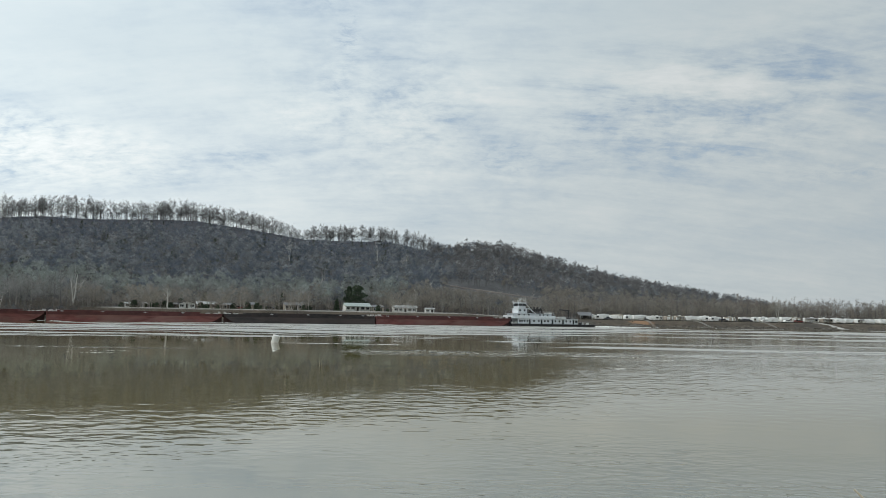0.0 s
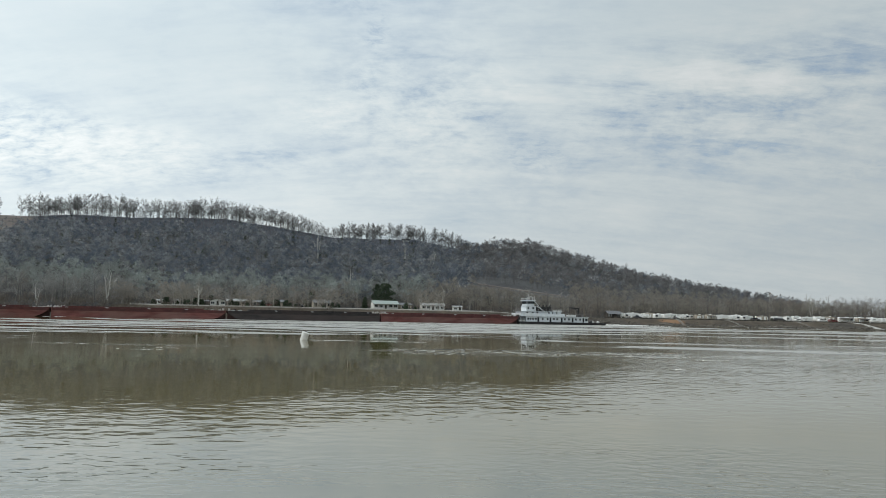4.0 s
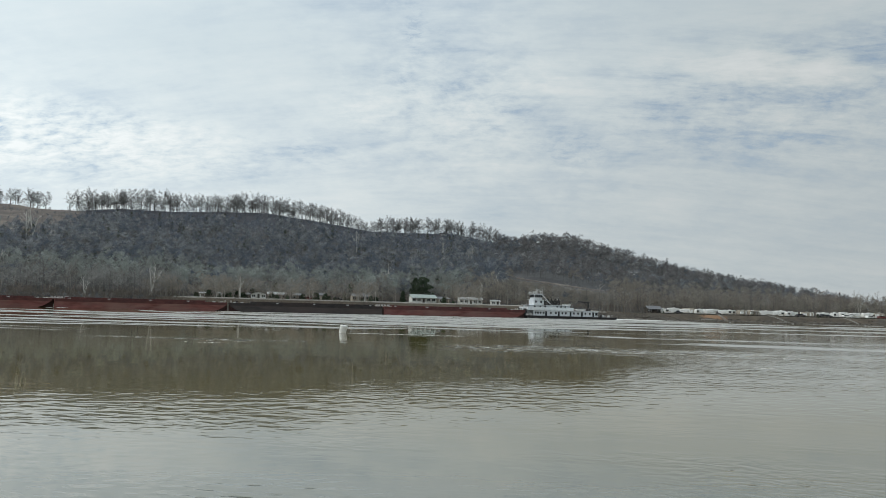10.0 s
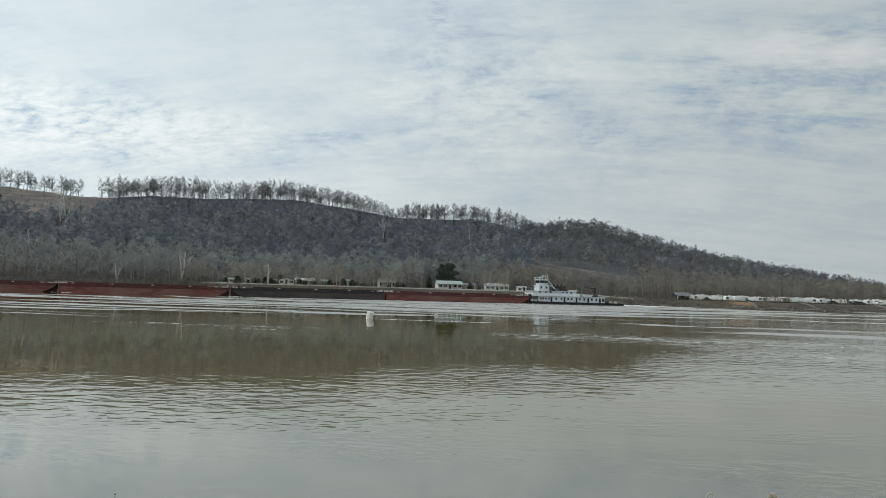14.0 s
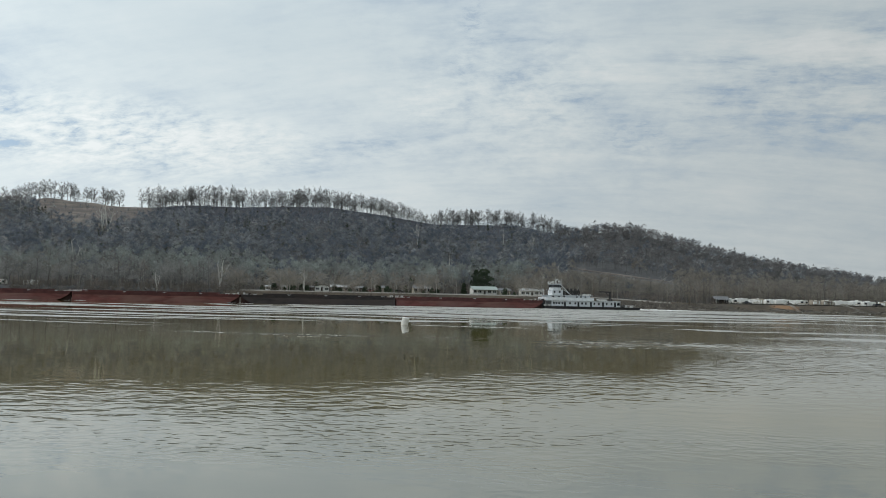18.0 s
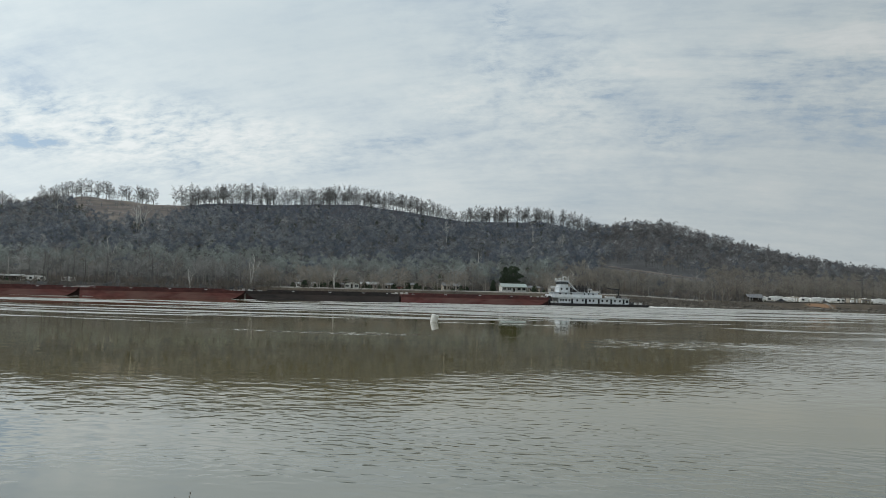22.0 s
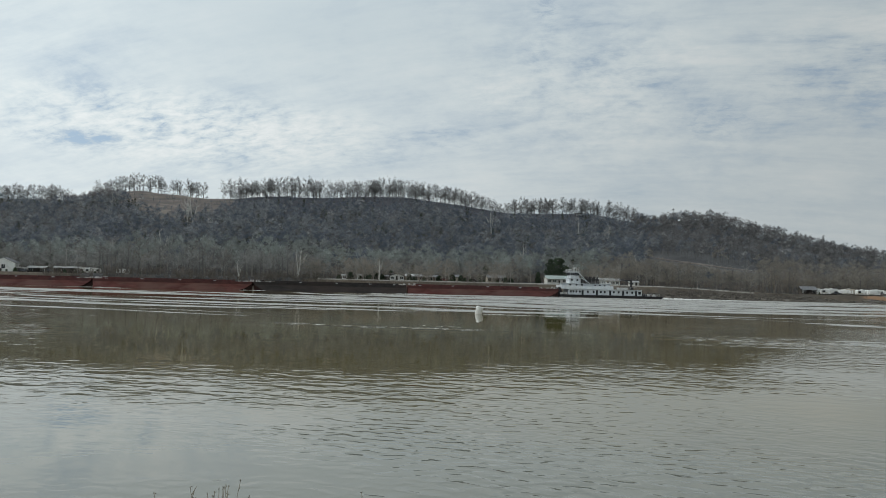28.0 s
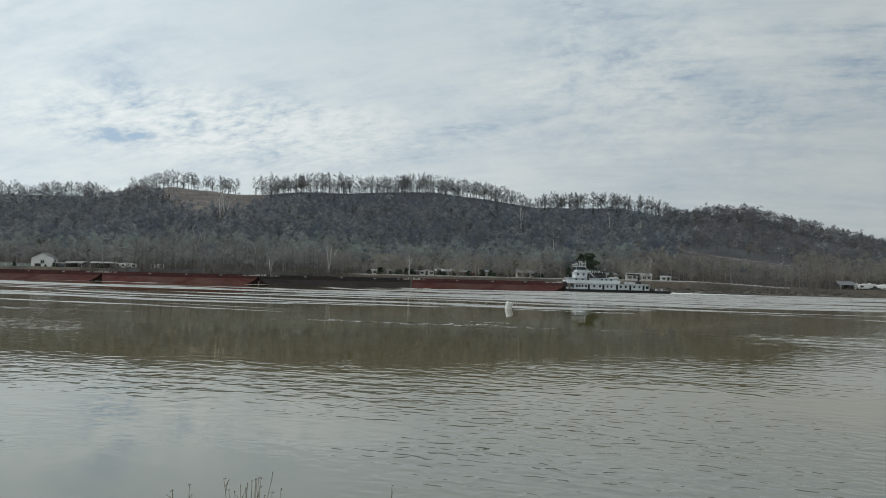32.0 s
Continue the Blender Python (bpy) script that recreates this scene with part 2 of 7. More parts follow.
M_TWIG_FOOT = material("twigs_grey", (0.135, 0.137, 0.135), (0.49, 0.485, 0.465), 0.17, 0.9, stain=(0.13, 0.12, 0.105), stain_scale=0.03, where="World")
M_TWIG_EAST = material("twigs_dark_brown_grey", (0.105, 0.106, 0.109), (0.315, 0.309, 0.306), 0.17, 0.9, stain=(0.13, 0.11, 0.10), stain_scale=0.03, where="World")
M_SYCAMORE = material("bark_pale", (0.42, 0.41, 0.38), (0.66, 0.65, 0.61), 1.5, 0.8, stain=(0.28, 0.25, 0.2), stain_scale=0.5, vary=0.1)
M_NEEDLE = material("needles_green", (0.036, 0.055, 0.036), (0.085, 0.117, 0.068), 0.8, 0.8, stain=(0.06, 0.07, 0.04), vary=0.2)
M_CEDAR = material("cedar_dull_green", (0.06, 0.075, 0.055), (0.12, 0.135, 0.095), 0.3, 0.9, vary=0.2, where="World")


def through_lit(m):
    """Fine sprays of twigs take the light evenly from both sides."""
    t = m.node_tree
    b = t.nodes["Principled BSDF"]
    col = b.inputs["Base Color"].links[0].from_socket
    back = t.nodes.new("ShaderNodeBsdfTranslucent")
    link(t, col, back.inputs[0])
    mix = t.nodes.new("ShaderNodeMixShader")
    mix.inputs[0].default_value = 0.5
    b.inputs["Specular IOR Level"].default_value = 0.0
    link(t, b.outputs[0], mix.inputs[1])
    link(t, back.outputs[0], mix.inputs[2])
    link(t, mix.outputs[0], t.nodes["Material Output"].inputs[0])


for _m in (M_TWIG_PALE, M_TWIG_DARK, M_TWIG, M_TWIG_WARM, M_TWIG_LOW, M_TWIG_BROWN, M_TWIG_OLIVE, M_TWIG_FOOT, M_TWIG_EAST):
    through_lit(_m)
M_HULL_RED = material("hull_red_oxide", (0.10, 0.034, 0.032), (0.225, 0.082, 0.072), 0.45, 0.85, stain=(0.22, 0.125, 0.108), stain_scale=0.16, stain_amount=0.7, stretch=(0.5, 1, 1.6), vary=0.15, bump=0.035, bump_scale=1.1)
M_HULL_DARK = material("hull_worn_black", (0.03, 0.026, 0.027), (0.07, 0.058, 0.055), 0.6, 0.75, stain=(0.085, 0.062, 0.056), stain_scale=0.15, stain_amount=0.6, stretch=(0.4, 1, 1.6), bump=0.01, bump_scale=2)
M_COAM_RED = material("coaming_dark_red", (0.07, 0.022, 0.022), (0.13, 0.045, 0.04), 0.8, 0.75, stain=(0.05, 0.03, 0.03), stain_scale=0.3, stretch=(0.5, 1, 1))
M_COAM_DARK = material("coaming_black", (0.018, 0.016, 0.017), (0.045, 0.038, 0.036), 0.8, 0.75, stain=(0.07, 0.04, 0.035), stain_scale=0.3, stretch=(0.5, 1, 1))
# the shade below the barge rakes, put into the colour
M_RAKE_SHADE = material("rake_shade", (0.045, 0.028, 0.026), (0.085, 0.052, 0.047), 0.8, 0.95, ior=1.04)
M_DECK = material("deck_steel_brown", (0.09, 0.06, 0.05), (0.17, 0.12, 0.10), 0.9, 0.8, stain=(0.07, 0.06, 0.055), stain_scale=0.25)
M_FITTING = material("fitting_pale_grey", (0.42, 0.42, 0.41), (0.66, 0.66, 0.64), 2.0, 0.6, stain=(0.25, 0.2, 0.17))
M_BLACK = material("paint_black", (0.012, 0.012, 0.014), (0.035, 0.034, 0.035), 1.2, 0.5, stain=(0.06, 0.045, 0.04), stain_scale=0.4)
M_WHITE = material("paint_boat_white", (0.62, 0.66, 0.69), (0.77, 0.80, 0.82), 0.9, 0.5, stain=(0.52, 0.50, 0.46), stain_scale=0.35, stain_amount=0.35, stretch=(1, 1, 0.4))
M_GREYWHITE = material("siding_white", (0.68, 0.685, 0.67), (0.82, 0.825, 0.81), 1.2, 0.65, stain=(0.5, 0.48, 0.44), stain_scale=0.4, stain_amount=0.3, vary=0.12)
M_RV = material("camper_white", (0.72, 0.72, 0.7), (0.85, 0.85, 0.83), 0.7, 0.45, stain=(0.55, 0.52, 0.47), stain_scale=0.3, stain_amount=0.3, vary=0.10)
M_GLASS = material("window_dark_glass", (0.015, 0.018, 0.022), (0.04, 0.046, 0.052), 0.6, 0.12)
M_ROOF_LIGHT = material("roof_pale_metal", (0.25, 0.26, 0.265), (0.42, 0.43, 0.425), 0.8, 0.45, metal=0.2, stain=(0.45, 0.42, 0.38), stretch=(3, 1, 1))
M_ROOF_GREEN = material("roof_pale_green_metal", (0.25, 0.305, 0.285), (0.37, 0.425, 0.405), 0.8, 0.45, metal=0.1, stain=(0.36, 0.38, 0.35), stretch=(3, 1, 1))
M_ROOF_GREY = material("roof_grey_shingle", (0.11, 0.115, 0.125), (0.22, 0.225, 0.235), 2.5, 0.85, stain=(0.15, 0.14, 0.13))
M_TAN = material("siding_tan", (0.33, 0.29, 0.24), (0.47, 0.42, 0.35), 1.2, 0.7, vary=0.15)
M_WOOD = material("wood_weathered", (0.13, 0.11, 0.09), (0.27, 0.235, 0.195), 2.2, 0.85, stretch=(1, 1, 0.2), stain=(0.10, 0.085, 0.07))
M_DARK = material("trim_dark_brown", (0.03, 0.026, 0.024), (0.075, 0.065, 0.058), 1.5, 0.7, vary=0.3)
M_TYRE = material("tyre_rubber", (0.014, 0.014, 0.014), (0.035, 0.034, 0.033), 4.0, 0.85)
M_CONCRETE = material("concrete_pale", (0.33, 0.32, 0.30), (0.50, 0.49, 0.46), 1.4, 0.9, stain=(0.24, 0.22, 0.19), stain_scale=0.5, bump=0.01)
M_CAR_DARK = material("car_paint_dark", (0.02, 0.024, 0.034), (0.05, 0.055, 0.065), 0.5, 0.3, vary=0.5)
M_CAR_RED = material("car_paint_maroon", (0.12, 0.02, 0.02), (0.17, 0.035, 0.03), 0.5, 0.3)
M_BUOY = material("buoy_weathered_white", (0.68, 0.68, 0.66), (0.84, 0.84, 0.82), 3.0, 0.5, stain=(0.5, 0.45, 0.38), stain_scale=1.6, stain_amount=0.4)
M_FOAM = material("foam_white_water", (0.60, 0.60, 0.57), (0.82, 0.82, 0.80), 2.0, 0.7, bump=0.03)
M_WEED = material("weed_dry_stalk", (0.24, 0.205, 0.15), (0.46, 0.4, 0.3), 14.0, 0.9, vary=0.2)
M_WEED_PALE = material("weed_pale_straw", (0.40, 0.35, 0.26), (0.62, 0.56, 0.44), 14.0, 0.9)
M_SEED = material("seed_head_brown", (0.06, 0.045, 0.03), (0.17, 0.13, 0.09), 40.0, 0.9)
M_BRUSH = material("brush_brown", (0.115, 0.1, 0.083), (0.23, 0.2, 0.168), 0.4, 0.9, where="World")

M_LITTER = material("ground_leaf_litter", (0.05, 0.051, 0.054), (0.105, 0.105, 0.106), 0.25, 0.95, stain=(0.04, 0.04, 0.042), stain_scale=0.03, stain_amount=0.6, where="World", bump=0.3, bump_scale=0.6)
M_FIELD = material("ground_winter_grass", (0.16, 0.14, 0.10), (0.26, 0.235, 0.17), 0.35, 0.95, stain=(0.14, 0.145, 0.075), stain_scale=0.045, stain_amount=0.6, where="World", bump=0.05, bump_scale=3)
M_SLOPE = material("ground_brown_sedge", (0.082, 0.071, 0.067), (0.15, 0.129, 0.118), 0.12, 0.95, stain=(0.235, 0.20, 0.165), stain_scale=0.13, stain_amount=0.75, stretch=(0.3, 0.3, 2.2), where="World", bump=0.2, bump_scale=0.8)
M_BANK = material("ground_bank_mud", (0.052, 0.041, 0.029), (0.122, 0.097, 0.07), 0.22, 0.95, stain=(0.05, 0.042, 0.033), stain_scale=0.06, stain_amount=0.7, where="World", bump=0.12, bump_scale=0.9)
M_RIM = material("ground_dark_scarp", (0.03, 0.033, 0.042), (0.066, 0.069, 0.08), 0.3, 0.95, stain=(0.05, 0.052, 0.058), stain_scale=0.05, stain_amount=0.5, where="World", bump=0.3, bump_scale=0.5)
M_MUD = material("ground_dark_mud", (0.03, 0.026, 0.02), (0.075, 0.063, 0.05), 0.3, 0.8, stain=(0.10, 0.085, 0.065), stain_scale=0.1, where="World", bump=0.12, bump_scale=0.9)
M_RUBBLE = material("rubble_brown_stone", (0.045, 0.04, 0.034), (0.135, 0.12, 0.10), 0.7, 0.9, stain=(0.20, 0.18, 0.15), stain_scale=0.25, stain_amount=0.5, where="World", bump=0.05)
M_DRIFTWOOD = material("driftwood_grey", (0.16, 0.145, 0.125), (0.33, 0.31, 0.28), 1.5, 0.9, stretch=(0.3, 2, 2), vary=0.3)
M_GRAVEL = material("ground_gravel_road", (0.24, 0.225, 0.20), (0.36, 0.34, 0.31), 0.5, 0.95, stain=(0.18, 0.16, 0.13), stain_scale=0.1, where="World")


def clay_patch(m):
    """An eroded patch of orange clay in the bank."""
    t = m.node_tree
    b = t.nodes["Principled BSDF"]
    old = b.inputs["Base Color"].links[0].from_socket
    pos = t.nodes.new("ShaderNodeNewGeometry").outputs["Position"]
    gap = t.nodes.new("ShaderNodeVectorMath")
    gap.operation = "LENGTH"
    link(t, mapping_node(t, pos, (-97.0 / 7.5, -364.0 / 6, -2.0 / 2.6), (0, 0, 0), (1 / 7.5, 1 / 6, 1 / 2.6)), gap.inputs[0])
    rag = noise_node(t, pos, 0.22, 4, 0.6)
    k = ramp_node(t, math_node(t, "MULTIPLY", math_node(t, "ADD", gap.outputs["Value"], math_node(t, "MULTIPLY", rag, 1.2)), 0.5), [(0.55, 0.85), (0.80, 0.0)])
    link(t, mix_color(t, k, old, (0.27, 0.155, 0.085)), b.inputs["Base Color"])


clay_patch(M_BANK)
M_NEAR = material("ground_near_bank", (0.09, 0.08, 0.055), (0.20, 0.17, 0.12), 2.0, 0.95, where="World", bump=0.05, bump_scale=6)


def bank_y(x):
    """The far waterline."""
    return np.interp(x, [-2500, -600, -275, 29, 60, 220, 2500], [170, 195, 238.5, 348, 352, 368, 470])


def flat_z(x):
    """The height of the flat land behind the far bank."""
    return np.interp(x, [-300, 5, 60, 110, 300], [5.3, 5.4, 3.3, 3.25, 3.25])


RIDGE_AZ = [-60, -48.5, -43.4, -42, -39.8, -37.9, -35.2, -33.2, -31.1, -28.6, -24, -18.3, -14.3, -10.5, -4.1, -1.9, 0, 2.9, 5, 7.2, 9.3, 11.4, 13.5, 15.5, 17.5, 19.5, 22.1, 25, 45]
RIDGE_EL = [4.6, 5.0, 5.25, 5.3, 5.83, 6.28, 6.12, 6.02, 6.04, 6.37, 6.5, 6.75, 6.24, 5.63, 5.68, 5.25, 4.88, 5.25, 5.08, 4.4, 3.8, 3.18, 2.7, 2.25, 1.9, 1.55, 1.0, 0.45, 0.3]
FAR_AZ = [-60, -47, -42.5, -39, -34, -15, 5, 16, 25, 45]
FAR_R = [960, 940, 880, 760, 740, 760, 770, 800, 860, 900]


def ridge(az):
    """Distance and height of the hill's crest, by the direction from the stand in degrees."""
    r = np.interp(az, FAR_AZ, FAR_R)
    return r, EYE[2] + r * np.tan(np.radians(np.interp(az, RIDGE_AZ, RIDGE_EL)))


def rolling(x, y):
    return (np.sin(x * 0.021 + 1.3) * np.sin(y * 0.017 + 0.4) + 0.6 * np.sin(x * 0.047 - y * 0.031) + 0.4 * np.sin(x * 0.09 + y * 0.06 + 2)) / 2


def ground_z(x, y):
    x, y = np.asarray(x, float), np.asarray(y, float)
    az, r = np.degrees(np.arctan2(x, y)), np.hypot(x, y)
    s = y - bank_y(x)
    z0 = flat_z(x)
    near = np.interp(y, [-400, -30, -4, 1.2, 2.5, 8.5, 14], [9, 4.5, 2.2, 1.85, 1.55, -0.35, -2.5])
    k = np.clip((s + 1) / 13, 0, 1)
    far = np.where(s < -1, np.maximum(-2.5, (s + 1) * 0.25), z0 * k * k * (3 - 2 * k))
    rr, zr = ridge(az)
    xr, yr = rr * np.sin(np.radians(az)), rr * np.cos(np.radians(az))
    foot = np.interp(az, [-48, -20, 0, 15, 25], [62, 72, 66, 70, 110])
    p = (s - foot) / np.maximum(yr - bank_y(xr) - foot, 30)
    q = np.clip(p, 0, 1)
    prof = 0.55 * q + 0.45 * q * q
    hill = np.maximum(zr - z0, 0) * prof + 3.2 * rolling(x, y) * np.sin(np.pi * np.clip(q, 0, 1)) 
    hill = np.where(p > 1, np.maximum(zr - z0 - 0.16 * (r - rr), 0), hill)
    far = far + np.where(p > 0, hill, 0) * (np.abs(az) < 100)
    out = np.where(y < 14, near, np.where(s < -8, -2.5, far))
    return out


def gz(x, y):
    return float(ground_z(x, y))


def tow_zone(x, y):
    """Which ground lies at a place: 0 leaf litter, 1 winter grass, 2 brown slope, 3 bank, 4 the near bank, 5 dark scarp, 6 mud."""
    az, r = math.degrees(math.atan2(x, y)), math.hypot(x, y)
    s = y - float(bank_y(x))
    if y < 14:
        return 4
    if s < 12.6:
        if -232 < x < -143 and s > 6.5:
            return 0
        wob = 1.2 * math.sin(x * 0.21) + 0.8 * math.sin(x * 0.53 + 1)
        if s < 3.6 + wob:
            return 6
        if (172 < x < 187 and s < 10 + wob) or (4 < x < 74 and s < 8.6 + wob * 0.4):
            return 6
        return 3
    rr = float(np.interp(az, FAR_AZ, FAR_R))
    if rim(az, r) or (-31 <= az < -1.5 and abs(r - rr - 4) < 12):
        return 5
    if clearing(x, y):
        return 2 if az < 0 else 0
    foot = float(np.interp(az, [-48, -20, 0, 15, 25], [62, 72, 66, 70, 110]))
    if -232 < x < -143:      # woods down to the water
        return 0
    if s < foot - 8 + 6 * math.sin(x * 0.11):
        return 1
    return 0


def bench(az):
    """How high the narrow open bench low on the hill's east side stands, in degrees up from the stand."""
    return 2.48 - 0.13 * az


def clearing(x, y):
    """The open, brown patches of the hill: under the western knoll, along the crest, and a bench low on the east side."""
    az, r = math.degrees(math.atan2(x, y)), math.hypot(x, y)
    rr = float(np.interp(az, FAR_AZ, FAR_R))
    if -39.0 < az < -30.9 and rr - 18 - 105 * math.sin(math.radians((az + 39.0) / 8.1 * 180)) ** 0.7 < r < rr + 60:
        return True
    if -31 <= az < -1.5 and rr - 4 < r < rr + 14:
        return True
    if 0.2 < az < 7.6 and 440 < r < 660:
        up = math.degrees(math.atan2(gz(x, y) - EYE[2], r)) - bench(az)
        return -0.30 < up < 0.13 + 0.04 * math.sin(az * 4)
    return False


def rim(az, r):
    """The steep dark scarp, thinly wooded, just under the crest."""
    rr = float(np.interp(az, FAR_AZ, FAR_R))
    return -31 < az < -1.0 and rr - 78 - 16 * math.sin(az * 0.9) < r <= rr - 4


def mesh_from(name, verts, faces, mats, index=None, smooth=False):
    """A mesh from arrays: faces all of one size."""
    me = bpy.data.meshes.new(name)
    verts = np.asarray(verts, np.float32)
    faces = np.asarray(faces, np.int32)
    me.vertices.add(len(verts))
    me.vertices.foreach_set("co", verts.ravel())
    k = faces.shape[1]
    me.loops.add(faces.size)
    me.loops.foreach_set("vertex_index", faces.ravel())
    me.polygons.add(len(faces))
    me.polygons.foreach_set("loop_start", np.arange(0, faces.size, k, dtype=np.int32))
    for m in mats:
        me.materials.append(m)
    if index is not None:
        me.polygons.foreach_set("material_index", np.asarray(index, np.int32))
    if smooth:
        me.polygons.foreach_set("use_smooth", np.ones(len(faces), bool))
    me.update(calc_edges=True)
    me.validate()
    return me


def build_ground():
    az = np.concatenate([np.arange(-180, -62, 4.0), np.arange(-62, 46, 0.4), np.arange(46, 180, 4.0)])
    rad = np.concatenate([[0.4, 1, 1.6, 2.4, 3.2, 4, 5, 6, 7, 8, 9, 10, 12, 14, 17, 22, 40, 90, 160, 220], np.arange(236, 420, 2.5), np.arange(420, 1010, 9.0),
                          [1040, 1080, 1140, 1250, 1500, 2000, 3000, 4600]])
    A, R = np.meshgrid(np.radians(az), rad, indexing="ij")
    X, Y = R * np.sin(A), R * np.cos(A)
    Z = ground_z(X, Y)
    V = np.stack([X, Y, Z], -1).reshape(-1, 3)
    na, nr = len(az), len(rad)
    i, j = np.meshgrid(np.arange(na), np.arange(nr - 1), indexing="ij")
    i2 = (i + 1) % na
    F = np.stack([i * nr + j, i * nr + j + 1, i2 * nr + j + 1, i2 * nr + j], -1).reshape(-1, 4)
    # close the middle of the fan under the stand
    V[np.arange(na) * nr] = (0.0, 0.0, float(ground_z(0, 0)))
    C = V[F].mean(1)
    idx = [tow_zone(a, b) for a, b, _ in C]
    ob = new("ground", mesh_from("ground", V, F[:, ::-1], [M_LITTER, M_FIELD, M_SLOPE, M_BANK, M_NEAR, M_RIM, M_MUD], idx, True))
    tagged(ob, "winter river valley, leaf-littered hill and grassy flats", "ground", kind="structure")


build_ground()


def build_road():
    """The gravel road along the top of the bank."""
    xs = np.arange(-138, 47, 1.5)
    V, F = [], []
    for k, x in enumerate(xs):
        fall = max(0.0, (x - 22) / 25)
        for s in (9.9 - 2.2 * fall, 11.6 - 2.0 * fall):
            y = float(bank_y(x)) + s
            V.append((x, y, gz(x, y) + 0.12))
            V.append((x, y, gz(x, y) - 0.3))
        if k:
            n = 4 * k
            F += [(n - 4, n, n + 2, n - 2), (n - 3, n + 1, n, n - 4), (n - 2, n + 2, n + 3, n - 1)]
    ob = new("road", mesh_from("road", V, F, [M_GRAVEL]))
    tagged(ob, "pale gravel road along the top of the bank", "road", kind="structure")


build_road()


def build_hill_track():
    """The pale dirt track that slants down the bench low on the hill's east side."""
    V, F = [], []
    for k, az in enumerate(np.arange(0.6, 7.5, 0.15)):
        lo, hi = 430.0, 690.0
        for _ in range(24):      # how far out the slope stands as high as the bench
            r = (lo + hi) / 2
            x, y = r * math.sin(radians(az)), r * math.cos(radians(az))
            if gz(x, y) - EYE[2] < r * math.tan(radians(bench(az) - 0.04)):
                lo = r
            else:
                hi = r
        for d in (-2.6 - 0.9 * math.sin(az * 5), 2.6 + 0.7 * math.sin(az * 7 + 1)):
            x, y = (r + d) * math.sin(radians(az)), (r + d) * math.cos(radians(az))
            z = gz(x, y)
            V += [(x, y, z + 0.35), (x, y, z - 0.6)]
        if k:
            n = 4 * k
            F += [(n - 4, n, n + 2, n - 2), (n - 3, n + 1, n, n - 4), (n - 2, n + 2, n + 3, n - 1)]
    ob = new("hill_track", mesh_from("hill_track", V, F, [M_SLOPE]))
    tagged(ob, "brown dirt track slanting down the wooded slope", "track", kind="structure")


build_hill_track()


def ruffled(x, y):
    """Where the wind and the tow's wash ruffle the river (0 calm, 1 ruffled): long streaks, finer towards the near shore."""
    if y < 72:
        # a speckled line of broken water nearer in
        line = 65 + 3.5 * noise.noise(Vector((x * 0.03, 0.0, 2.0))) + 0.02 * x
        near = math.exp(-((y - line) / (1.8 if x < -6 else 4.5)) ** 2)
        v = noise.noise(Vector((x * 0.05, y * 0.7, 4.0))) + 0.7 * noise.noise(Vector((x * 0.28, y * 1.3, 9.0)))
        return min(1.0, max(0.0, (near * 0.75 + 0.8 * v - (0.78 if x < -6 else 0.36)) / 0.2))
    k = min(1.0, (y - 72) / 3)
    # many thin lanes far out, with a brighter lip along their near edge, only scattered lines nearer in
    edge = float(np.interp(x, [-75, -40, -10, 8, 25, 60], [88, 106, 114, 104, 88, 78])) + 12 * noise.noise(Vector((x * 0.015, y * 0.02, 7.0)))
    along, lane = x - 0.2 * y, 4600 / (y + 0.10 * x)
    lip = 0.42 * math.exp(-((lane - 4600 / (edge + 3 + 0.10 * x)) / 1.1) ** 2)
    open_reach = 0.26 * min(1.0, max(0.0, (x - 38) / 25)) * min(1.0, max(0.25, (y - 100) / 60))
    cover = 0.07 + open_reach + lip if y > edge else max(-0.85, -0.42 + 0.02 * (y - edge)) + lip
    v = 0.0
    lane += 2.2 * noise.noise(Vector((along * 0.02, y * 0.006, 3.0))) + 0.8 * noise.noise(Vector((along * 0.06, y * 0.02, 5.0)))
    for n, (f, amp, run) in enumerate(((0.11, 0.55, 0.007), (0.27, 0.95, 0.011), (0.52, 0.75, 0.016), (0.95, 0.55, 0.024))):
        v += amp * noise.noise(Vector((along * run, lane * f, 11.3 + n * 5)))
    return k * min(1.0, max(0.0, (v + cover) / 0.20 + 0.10))


